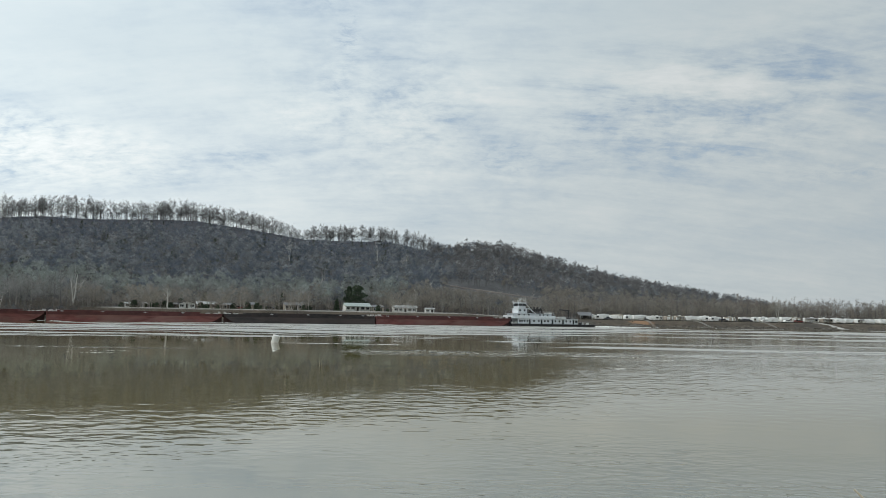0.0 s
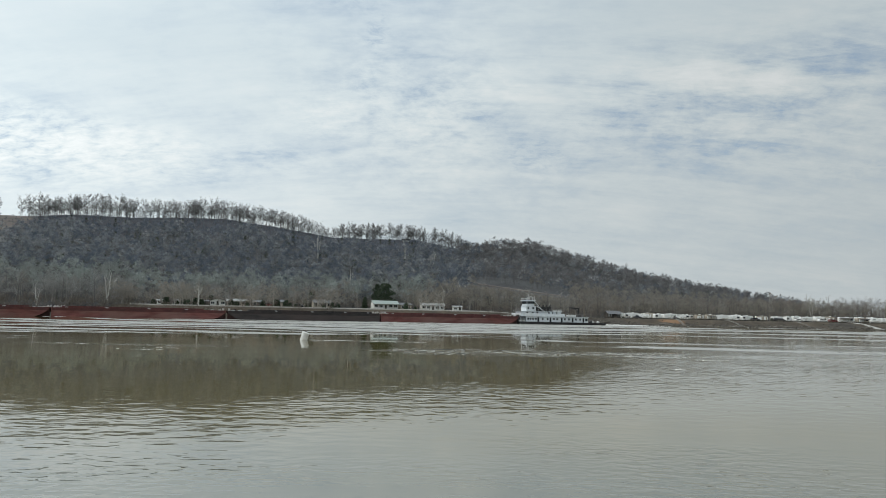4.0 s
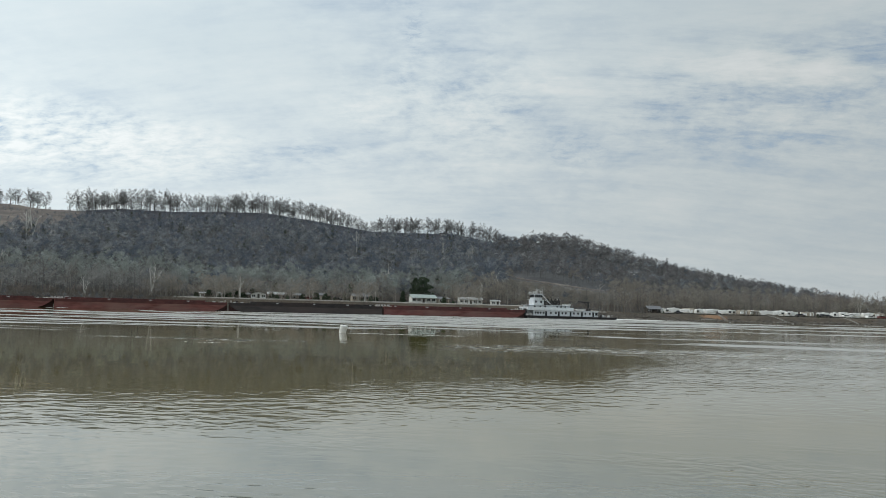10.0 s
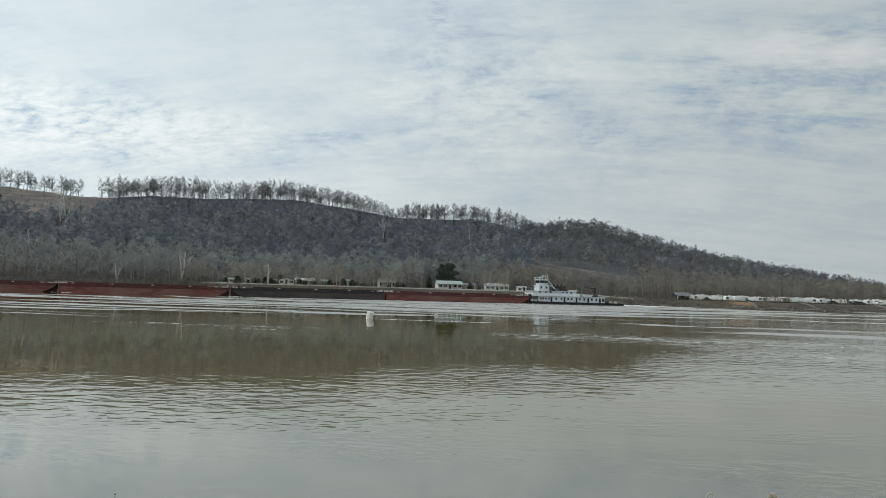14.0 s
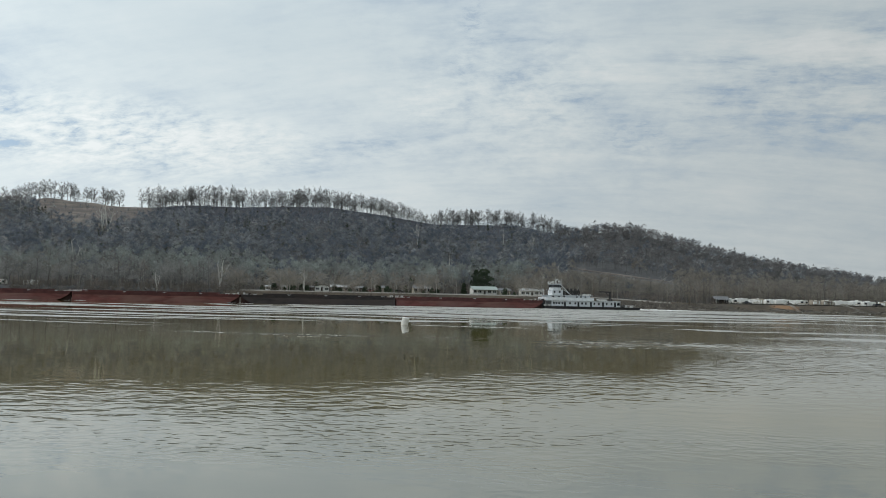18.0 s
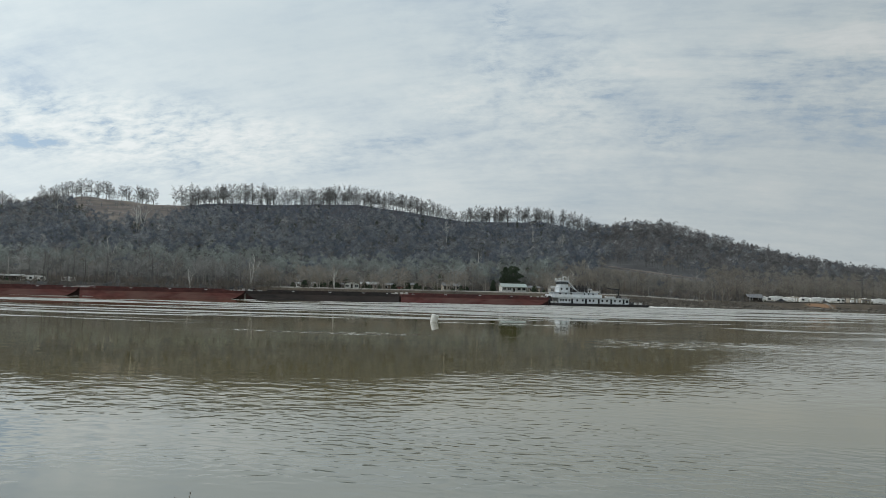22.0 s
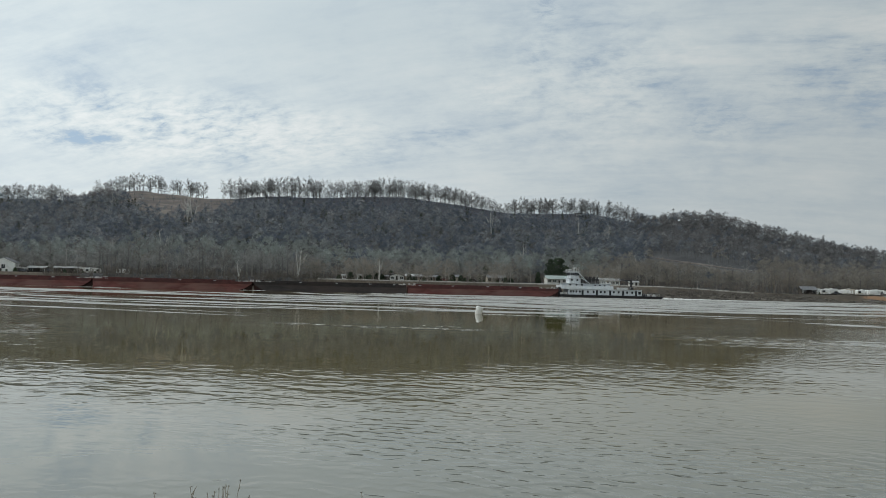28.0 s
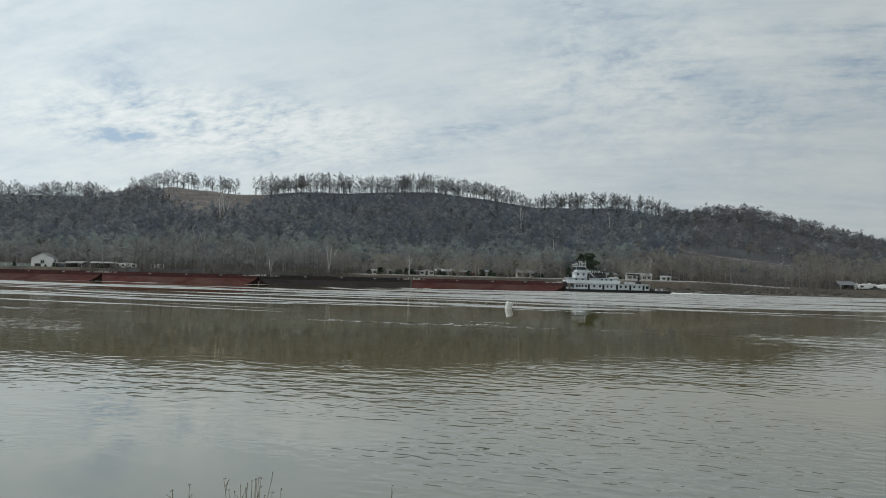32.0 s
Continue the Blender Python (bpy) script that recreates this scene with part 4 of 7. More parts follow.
    for _ in range(140):      # shrubs along the upper edge of the bench
        az, r = rng.uniform(0.2, 7.6), rng.uniform(590, 625)
        x, y = at_polar(az, r)
        if not clearing(x, y):
            groups[0].append((x, y, gz(x, y) - 0.8, rng.uniform(0, 6.3), rng.uniform(0.2, 0.42), rng.randrange(8)))
    for _ in range(120):      # saplings in the brown clearing under the knoll
        az = rng.uniform(-38.5, -31)
        rr = float(np.interp(az, FAR_AZ, FAR_R))
        x, y = at_polar(az, rr - rng.uniform(8, 95))
        groups[rng.choice((0, 1))].append((x, y, gz(x, y) - 0.2, rng.uniform(0, 6.3), rng.uniform(0.12, 0.4), rng.randrange(8)))
    for k, (mat, label) in enumerate(((M_TWIG_DARK, "dense dark grey leafless hardwoods on the hillside, tinted blue for haze"), (M_TWIG, "dense grey leafless hardwoods on the hillside, tinted blue for haze"), (M_TWIG_PALE, "pale grey leafless trees among the hillside woods"), (M_TWIG_LOW, "tan-brown leafless trees on the lower slope"), (M_TWIG_OLIVE, "grey-olive leafless trees on the lower slope"), (M_TWIG_EAST, "dense brown-grey leafless hardwoods on the hillside"))):
        scatter("hillside_woods", kinds, groups[k], [M_BARK, mat], label, "woods")
    tops = [round_tree(130 + k, rng.uniform(13, 16), rng.uniform(9, 12), 190, 0.27) for k in range(5)]
    scatter("shoulder_woods", tops, shoulder, [M_BARK, M_TWIG_EAST], "rounded grey leafless trees over the hill's shoulder", "woods")
    scatter("hillside_cedars", cedar_kinds, cedars, [M_BARK, M_CEDAR], "dull green cedars scattered among the bare trees", "woods")


build_hill_woods()


def build_foot_woods():
    """Taller trees at the foot of the hill, behind the houses and campers."""
    rng = random.Random(23)
    kinds = [crest_tree(300 + k, rng.uniform(15, 18.5), rng.uniform(7, 10.5), rng.uniform(0.2, 0.36), 10, 0.13, 4, 4) for k in range(6)]
    grey, warm, pale, brown = [], [], [], []
    for _ in range(1450):
        x = rng.uniform(-330, 300)
        lo, hi = (12, 110) if -236 < x < -143 else (46, 120) if x < 60 else (34, 110)
        if 44 < x < 66:
            lo = 6
        y = float(bank_y(x)) + rng.uniform(lo, hi)
        az = math.degrees(math.atan2(x, y))
        if clearing(x, y) or az < -50 or az > 34 or (-56 < x < -30 and y < 386):
            continue
        size = rng.uniform(0.55, 1.0) * (1.0 if x < -150 else 0.85 if x < 60 else 0.86 if x < 130 else 0.93)
        if 0.3 < az < 7.6:      # lower in front of the open bench
            size = (math.hypot(x, y) * math.tan(radians(bench(az) + 0.03)) + EYE[2] - gz(x, y)) / 16.5 * rng.uniform(0.75, 1.08)
            if size < 0.2:
                continue
        row = (x, y, gz(x, y) - 0.3, rng.uniform(0, 6.3), size, rng.randrange(6))
        (brown if x > 66 and rng.random() < 0.8 else warm if (x > -40 and rng.random() < 0.75) or rng.random() < 0.12 else pale if rng.random() < 0.26 else grey).append(row)
    for _ in range(70):      # taller pale-limbed trees along the eastern wood's edge
        x = rng.uniform(-24, 150)
        y = float(bank_y(x)) + rng.uniform(44, 80)
        pale.append((x, y, gz(x, y) - 0.3, rng.uniform(0, 6.3), rng.uniform(0.72, 0.95) * (1 if x < 60 else 0.85), rng.randrange(6)))
    lobed = [round_tree(350 + k, rng.uniform(11, 15), rng.uniform(6.5, 9.5), 200, 0.19, 0.014) for k in range(5)]
    crowns = {False: [], True: []}
    for _ in range(700):
        x = rng.uniform(-330, 290)
        y = float(bank_y(x)) + rng.uniform(14 if -236 < x < -143 else 42 if x < 60 else 36, 86)
        az = math.degrees(math.atan2(x, y))
        if clearing(x, y) or (-56 < x < -30 and y < 386):
            continue
        size = rng.uniform(0.45, 0.95)
        if 0.3 < az < 7.6:
            size *= 0.8
        crowns[x > -30].append((x, y, gz(x, y) - 0.3, rng.uniform(0, 6.3), size, rng.randrange(5)))
    scatter("lowland_broadleaf_woods", lobed, crowns[False], [M_BARK, M_TWIG_FOOT], "bushy grey leafless trees at the hill's foot", "woods")
    scatter("lowland_tan_woods", lobed, crowns[True], [M_BARK, M_TWIG_LOW], "bushy tan leafless trees at the hill's foot", "woods")
    scatter("lowland_brown_woods", kinds, brown, [M_BARK, M_TWIG_BROWN], "dense brown leafless woods behind the campers", "woods")
    scatter("lowland_woods", kinds, grey, [M_BARK, M_TWIG_FOOT], "tall bare grey trees along the foot of the hill", "woods")
    scatter("lowland_pale_woods", kinds, pale, [M_BARK_PALE, M_TWIG_FOOT], "pale-trunked bare trees at the foot of the hill", "woods")
    scatter("lowland_thicket", kinds, warm, [M_BARK, M_TWIG_WARM], "tan leafless trees behind the riverside lots", "woods")


build_foot_woods()


def build_crest_trees():
    """The open row of trees that stands along the hill's crest against the sky."""
    rng = random.Random(31)
    protos = []
    for k in range(9):
        a = crest_tree(400 + k, 19, rng.uniform(8.5, 12.5), rng.uniform(0.20, 0.36), rng.choice((15, 17, 19)))
        protos.append(tree_thing("crest_tree", a, "tall leafless tree on the crest against the sky", M_BARK_CREST, M_TWIG_CREST, "trees along the hill crest"))
    n = 0
    az = -48.6
    while az < -1.2:
        step = rng.choice((0.08, 0.14, 0.2, 0.26, 0.34)) * rng.uniform(0.7, 1.2)
        az += step
        if -33.0 < az < -31.9 or -41.9 < az < -40.9:
            continue
        thin = -40.9 < az < -33.0
        for row in range(1 if rng.random() < (0.55 if thin else 0.4) else 2):
            rr = float(np.interp(az, FAR_AZ, FAR_R)) + rng.uniform(-3, 12)
            x, y = at_polar(az + rng.uniform(-0.12, 0.12), rr)
            size = rng.choice((rng.uniform(0.74, 0.92), rng.uniform(0.92, 1.1), rng.uniform(1.02, 1.24))) * (0.86 if az > -14 else 1.0) * (0.82 if az < -41 else 0.8 if thin else 0.94)
            ob = protos[n] if n < 9 else copy_thing(protos[rng.randrange(9)], Matrix())
            place(ob, x, y, rng.uniform(0, 6.3), size, 0.4)
            n += 1


build_crest_trees()


def build_crest_woods():
    """The thinner trees behind the front row of the crest."""
    rng = random.Random(37)
    kinds = [crest_tree(450 + k, 17, rng.uniform(7, 11), rng.uniform(0.27, 0.42), 10, 0.16, 5, 5) for k in range(5)]
    spots = []
    for _ in range(620):
        az = rng.uniform(-48.6, -1.2)
        if -40.5 < az < -31.4 or -41.9 < az < -40.9:
            continue
        x, y = at_polar(az, float(np.interp(az, FAR_AZ, FAR_R)) + rng.uniform(-2, 22))
        spots.append((x, y, gz(x, y) - 0.3, rng.uniform(0, 6.3), rng.uniform(0.4, 0.98) * (0.84 if az > -14 or az < -41 else 1), rng.randrange(5)))
    scatter("crest_woods", kinds, spots, [M_BARK_CREST, M_TWIG_CREST], "thin leafless trees along the hill's top", "woods")


build_crest_woods()


def build_shore_trees():
    """Single trees that stand out between the houses and along the far bank."""
    syc = tree_thing("sycamore", bare_tree(1, 16, 0.42, 0.2, 9, 4, 3, girth=0.034, twig=0.07, lift=1.1, forks=2), "pale white-barked sycamore, bare, at the wood's edge", M_SYCAMORE, M_SYCAMORE)
    place(syc, -146.6, 297, 0.4, 0.93)
    for x, y, s, turn in ((-168, 284.5, 0.6, 2.0), (-113.5, 309, 0.66, 1.0), (183, 408, 0.9, 2.6), (-70.5, 436, 1.1, 4.0), (-15, 385, 0.8, 5.0), (-265, 366, 1.15, 3), (-262, 368, 1.0, 0.5), (-336, 492, 1.4, 1.5), (-337, 501, 1.5, 2.5), (-125, 607, 1.25, 3.5), (-431, 525, 1.0, 4.4), (-32, 619, 1.2, 5.2), (-58, 657, 1.1, 0.9), (-5, 452, 0.95, 2.2)):
        place(copy_thing(syc, Matrix()), x, y, turn, s)
    p1 = tree_thing("pine", evergreen(5, 13.2, 12.5, 900, 0.04, 0.36, 0.36), "dark green broad pine beside the green-roofed house", M_BARK, M_NEEDLE)
    place(p1, -42.6, 374, 0.3)
    p2 = tree_thing("pine", evergreen(8, 12.8, 8.0, 520, 0.10, 0.4, 0.28), "dark green pine with a ragged top", M_BARK, M_NEEDLE)
    place(p2, -47.2, 379, 1.3)
    p3 = tree_thing("spruce", evergreen(12, 5.8, 3.4, 260, 0.04, 0.8, 0.1), "small dark conical spruce on the lawn", M_BARK, M_NEEDLE)
    place(p3, -51.5, 366, 0.3)
    for x, y, s in ((-78, 352, 0.7), (-69, 352, 0.62), (-122, 349, 1.1), (-79, 372, 1.5), (-297, 318, 1.3)):
        place(copy_thing(p3, Matrix()), x, y, x, s)
    oaks = [tree_thing("lawn_tree", crest_tree(500 + k, 14, 9.5 + k, 0.2, 15, 0.10, 6, 7), "spreading leafless tree on the riverside lawn", M_BARK_PALE, M_TWIG_WARM, "bare trees on the flat") for k in range(4)]
    spots = [(-61, 362, 1.1), (-64, 358, 0.75), (-55, 364, 0.7), (-73, 362, 0.62), (-141, 338, 0.75), (-110, 350, 0.8), (-94, 355, 0.75), (-100, 350, 0.6), (-128, 332, 0.6), (-33, 392, 0.95), (-27, 388, 0.85), (-3.8, 391, 0.95),
             (10, 395, 0.9), (22, 398, 0.85), (34, 400, 0.8), (50, 402, 0.75), (74, 400, 0.7), (164.5, 417, 1.22), (173, 418, 0.98), (187, 421, 1.05), (178, 425, 0.95), (204, 422, 0.9), (230, 424, 0.92), (245, 426, 0.9), (216, 426, 0.85), (254, 428, 0.88),
             (120, 412, 0.75), (139, 415, 0.8), (98, 408, 0.72), (-231, 318, 0.8), (-207, 322, 0.9), (-180, 332, 0.95), (-250, 320, 0.75), (-308, 300, 0.7)]
    more = random.Random(9)
    for _ in range(100):      # between the bank and the houses
        x = more.uniform(-150, -12)
        if -58 < x < -30:
            continue
        spots.append((x, float(bank_y(x)) + more.uniform(12.5, 31), more.uniform(0.3, 0.8)))
    for n, (x, y, s) in enumerate(spots):
        ob = oaks[n] if n < 4 else copy_thing(oaks[n % 4], Matrix())
        place(ob, x, y, n * 1.7, s)


build_shore_trees()


def build_shrubs():
    """Dark evergreen shrubs and hedges that half hide the houses, and bare bushes between them."""
    rng = random.Random(61)
    dark = [tree_thing("shrub", evergreen(700 + k, 3.0, 3.2, 150, 0.02, 0.45, 0.2), "dark evergreen shrub on the lawn by the houses", M_BARK, M_NEEDLE, "shrubs by the houses", "shrub") for k in range(3)]
    bare = [tree_thing("bush", crest_tree(720 + k, 4.2, 4.4, 0.06, 11, 0.10, 5, 5), "leafless brown bush on the lawn by the houses", M_BRUSH, M_TWIG_BROWN, "bushes by the houses", "bush") for k in range(3)]
    n = [0, 0]
    for x0, x1, many in ((-140, -84, 26), (-84, -54, 16), (-30, -25, 2), (-296, -228, 20), (62, 150, 22), (150, 245, 14)):
        for _ in range(many):
            x = rng.uniform(x0, x1)
            if -76 < x < -66 or -293 < x < -283:
                continue
            back = rng.uniform(13, 27) if x < -20 else rng.uniform(14, 24)
            which = 0 if rng.random() < (0.55 if x < -20 else 0.25) else 1
            pool = (dark, bare)[which]
            ob = pool[n[which]] if n[which] < 3 else copy_thing(pool[rng.randrange(3)], Matrix())
            n[which] += 1
            place(ob, x, float(bank_y(x)) + back, rng.uniform(0, 6.3), rng.uniform(0.45, 1.05) * (0.6 if x > 0 or x < -200 else 1.0))


build_shrubs()


def build_brush():
    """Low leafless brush along the far bank."""
    rng = random.Random(41)
    kinds = [bare_tree(600 + k, 3.0, 0.05, 0.5, 6, 4, 3, girth=0.012, twig=0.09) for k in range(4)]
    spots = []
    for _ in range(1700):
        x = rng.uniform(-330, 262) if rng.random() < 0.8 else rng.uniform(5, 64)
        dense = 8 < x < 62 or x < -60
        if rng.random() < 0.25:
            x = rng.uniform(-245, -135)
            dense = True
        if not dense and rng.random() < 0.75:
            continue
        y = float(bank_y(x)) + rng.uniform(1.5, 11 if x > -243 else 3)
        spots.append((x, y, gz(x, y) - 0.1, rng.uniform(0, 6.3), rng.uniform(0.5, 1.15) * (0.5 if 0 < x < 64 else 1.0 if dense else 0.5), rng.randrange(4)))
    for _ in range(520):      # weeds and brambles along the edge of the camper lots
        x = rng.uniform(64, 262)
        y = float(bank_y(x)) + rng.uniform(9, 14)
        spots.append((x, y, gz(x, y) - 0.1, rng.uniform(0, 6.3), rng.uniform(0.15, 0.45), rng.randrange(4)))
    scatter("bank_brush", kinds, spots, [M_BRUSH, M_BRUSH], "low brown leafless brush along the far bank", "brush")


build_brush()


def build_understory():
    """Dark tangled undergrowth at the wood's edge behind the lots."""
    rng = random.Random(47)
    kinds = [bare_tree(650 + k, 4.0, 0.04, 0.5, 6, 3, 4, girth=0.012, twig=0.12) for k in range(4)]
    spots = []
    for _ in range(1500):
        x = rng.uniform(-330, 290)
        lo, hi = (5, 70) if -236 < x < -143 else (40, 78) if x < 60 else (30, 80)
        y = float(bank_y(x)) + rng.uniform(lo, hi)
        spots.append((x, y, gz(x, y) - 0.1, rng.uniform(0, 6.3), rng.uniform(0.5, 1.25), rng.randrange(4)))
    scatter("undergrowth", kinds, spots, [M_BARK, M_TWIG_BROWN], "dark brown tangled undergrowth at the wood's edge", "brush")


build_understory()

# ---------------------------------------------------------------- mesh helpers
def box(bm, x0, y0, z0, x1, y1, z1):
    v = [bm.verts.new(p) for p in ((x0, y0, z0), (x1, y0, z0), (x1, y1, z0), (x0, y1, z0), (x0, y0, z1), (x1, y0, z1), (x1, y1, z1), (x0, y1, z1))]
    for q in ((3, 2, 1, 0), (4, 5, 6, 7), (0, 1, 5, 4), (1, 2, 6, 5), (2, 3, 7, 6), (3, 0, 4, 7)):
        bm.faces.new([v[k] for k in q])
    return v


def tube(bm, a, b, r, r2=None, sides=6):
    a, b = Vector(a), Vector(b)
    d = (b - a).normalized()
    u = d.orthogonal().normalized()
    w = d.cross(u)
    rings = []
    for p, rad in ((a, r), (b, r if r2 is None else r2)):
        rings.append([bm.verts.new(p + (u * math.cos(2 * math.pi * k / sides) + w * math.sin(2 * math.pi * k / sides)) * rad) for k in range(sides)])
    for k in range(sides):
        bm.faces.new((rings[0][k], rings[0][(k + 1) % sides], rings[1][(k + 1) % sides], rings[1][k]))
    bm.faces.new(rings[0][::-1])
    bm.faces.new(rings[1])


def extrude_profile(bm, profile, y0, y1):
    """A solid whose outline in x and z is the profile, from y0 to y1."""
    a = [bm.verts.new((x, y0, z)) for x, z in profile]
    b = [bm.verts.new((x, y1, z)) for x, z in profile]
    bm.faces.new(a)
    bm.faces.new(b[::-1])
    n = len(profile)
    for k in range(n):
        bm.faces.new((a[(k + 1) % n], a[k], b[k], b[(k + 1) % n]))


def soften(bm, width=0.04):
    bmesh.ops.bevel(bm, geom=list(bm.edges), offset=width, segments=1, affect="EDGES", clamp_overlap=True)


def part(name, bm, mat, parent, label=""):
    bmesh.ops.recalc_face_normals(bm, faces=bm.faces)
    me = bpy.data.meshes.new(name)
    bm.to_mesh(me)
    bm.free()
    me.materials.append(mat)
    ob = new(name, me)
    ob.parent = parent
    if label:
        tagged(ob, label)
    return ob


def box_part(name, dims, mat, parent, label="", bevel=0.0):
    bm = bmesh.new()
    box(bm, *dims)
    if bevel:
        soften(bm, bevel)
    return part(name, bm, mat, parent, label)


def share(name, data, parent, loc=(0, 0, 0)):
    ob = new(name, data)
    ob.parent = parent
    ob.location = loc
    return ob


# ---------------------------------------------------------------- the tow
WIDE, FREE = 10.7, 3.3


def barge(rake_fore, rake_aft, hull, coam, label, BARGE=59.2):
    """An open hopper barge: x runs aft along its near side, y across, z up from the water."""
    root = new("hopper_barge")
    prof = []
    if rake_fore:
        prof += [(7.6, -0.5), (5.4, -0.2), (3.2, 0.55), (1.4, 1.6), (0.35, 2.5), (0.2, FREE)]
    else:
        prof += [(0.25, -0.5), (0.2, FREE)]
    if rake_aft:
        prof += [(BARGE - 0.2, FREE), (BARGE - 0.35, 2.5), (BARGE - 1.4, 1.6), (BARGE - 3.2, 0.55), (BARGE - 5.4, -0.2), (BARGE - 7.6, -0.5)]
    else:
        prof += [(BARGE - 0.2, FREE), (BARGE - 0.25, -0.5)]
    bm = bmesh.new()
    extrude_profile(bm, prof, 0.0, WIDE)
    part("hull", bm, hull, root)
    rake = [(7.6, -0.5), (5.4, -0.2), (3.2, 0.55), (1.4, 1.6), (0.35, 2.5), (0.2, FREE - 0.1)]
    for on, at_end in ((rake_fore, False), (rake_aft, True)):
        if not on:
            continue
        line = [((BARGE - x) if at_end else x, z) for x, z in rake]
        push = 0.05 if at_end else -0.05
        # dark plates over the slope paint in the underside's shade
        bm = bmesh.new()
        for (xa, za), (xb, zb) in zip(line, line[1:]):
            extrude_profile(bm, [(xa, za), (xb, zb), (xb + push, zb - 0.03), (xa + push, za - 0.03)], 0.05, WIDE - 0.05)
        part("rake_plating", bm, M_RAKE_SHADE, root, "hull plating darkened for the shade under the rake")
        # an added dark sheet fills the gap below, as its shade
        bm = bmesh.new()
        extrude_profile(bm, [(line[0][0], -0.5)] + [(x - push * 1.2, z - 0.04) for x, z in line[1:]] + [(line[-1][0], -0.5)], 1.4, 1.6)
        part("skeg", bm, M_RAKE_SHADE, root, "added dark sheet filling the shaded gap under the rake")
    box_part("rubbing_strake", (0.5, -0.12, FREE - 0.36, BARGE - 0.5, -0.05, FREE - 0.16), coam, root, bevel=0.02)
    box_part("upper_strake", (0.4, -0.045, FREE - 1.05, BARGE - 0.4, 0.0, FREE - 0.002), coam, root)
    h0, h1 = (8.2 if rake_fore else 3.4), BARGE - (8.2 if rake_aft else 3.4)
    top = FREE + 0.55
    for nm, d in (("coaming", (h0, 0.75, FREE + 0.004, h1, 0.95, top)), ("coaming", (h0, WIDE - 0.95, FREE + 0.004, h1, WIDE - 0.75, top)),
                  ("end_coaming", (h0, 0.952, FREE + 0.004, h0 + 0.2, WIDE - 0.952, top + 0.1)), ("end_coaming", (h1 - 0.2, 0.952, FREE + 0.004, h1, WIDE - 0.952, top + 0.1))):
        box_part(nm, d, coam, root, bevel=0.03)
    box_part("hopper_floor", (h0 + 0.2, 0.96, FREE + 0.01, h1 - 0.2, WIDE - 0.96, FREE + 0.06), M_DECK, root)
    bm = bmesh.new()
    box(bm, 0, 0, 0, 0.12, 0.6, 0.5)
    rib = part("stiffener", bm, coam, root)
    rib.location = (h0 + 1.6, 0.12, FREE + 0.004)
    n = 14
    for k in range(1, n):
        share("stiffener", rib.data, root, (h0 + 1.6 + k * (h1 - h0 - 3) / (n - 1), 0.12, FREE + 0.004))
    bm = bmesh.new()
    box(bm, -0.5, -0.12, 0, 0.5, 0.12, 0.08)
    box(bm, -0.25, -0.1, 0.08, -0.08, 0.1, 0.2)
    box(bm, 0.08, -0.1, 0.08, 0.25, 0.1, 0.2)
    box(bm, -0.6, -0.08, 0.2, 0.6, 0.08, 0.28)
    kevel = part("kevel", bm, M_FITTING, root, "pale grey kevel")
    xs = [2.2, 5.0, 18, 32, 45, BARGE - 5.0, BARGE - 2.2]
    kevel.location = (xs[0], 0.3, FREE + 0.004)
    for x in xs[1:]:
        share("kevel", kevel.data, root, (x, 0.3, FREE + 0.004))
    for x in xs:
        share("kevel", kevel.data, root, (x, WIDE - 0.3, FREE + 0.004))
    bm = bmesh.new()
    tube(bm, (0, 0, 0), (0, 0, 0.7), 0.14, sides=8)
    tube(bm, (0, 0, 0.7), (0, 0, 0.78), 0.2, sides=8)
    post = part("timberhead", bm, M_FITTING, root, "pale steel timberhead")
    ends = [(1.0, 1.6), (1.0, 3.6), (1.0, 7.0), (1.0, 9.0), (BARGE - 1.0, 1.6), (BARGE - 1.0, 3.6), (BARGE - 1.0, 7.0), (BARGE - 1.0, 9.0)]
    post.location = (*ends[0], FREE + 0.004)
    for e in ends[1:]:
        share("timberhead", post.data, root, (*e, FREE + 0.004))
    bm = bmesh.new()
    box(bm, 2.6, 4.6, FREE + 0.004, 3.6, 6.0, FREE + 0.75)
    soften(bm, 0.06)
    part("deck_box", bm, M_FITTING if hull is M_HULL_RED else coam, root)
    # ratchets and coils of lashing wire near each end
    rng = random.Random(int(BARGE * 10) + (1 if rake_fore else 0))
    for e in (1.9, BARGE - 1.9):
        for k in range(5):
            x, y = e + rng.uniform(-1.2, 1.2), rng.uniform(0.4, 4.5)
            bm = bmesh.new()
            if k % 2:
                tube(bm, (x - 0.45, y, FREE + 0.16), (x + 0.45, y + 0.1, FREE + 0.2), 0.13, sides=8)
                part("ratchet", bm, M_FITTING if k == 1 else M_TAN, root)
            else:
                for j in range(8):
                    a, b2 = j * math.pi / 4, (j + 1) * math.pi / 4
                    tube(bm, (x + 0.42 * math.cos(a), y + 0.42 * math.sin(a), FREE + 0.1), (x + 0.42 * math.cos(b2), y + 0.42 * math.sin(b2), FREE + 0.1), 0.1, sides=5)
                part("wire_coil", bm, M_TAN if k else M_BLACK, root)
    return tagged(root, label, "barge", "barges of the tow")


barges = [
    barge(False, True, M_HULL_RED, M_COAM_RED, "red-oxide steel hopper barge with a raked stern end"),
    barge(False, True, M_HULL_RED, M_COAM_RED, "red-oxide steel hopper barge, rust-streaked along its side"),
    barge(True, False, M_HULL_DARK, M_COAM_DARK, "worn black steel hopper barge with a raked front"),
    barge(False, True, M_HULL_RED, M_COAM_RED, "dark red steel hopper barge pushed by the towboat", 60.9),
]


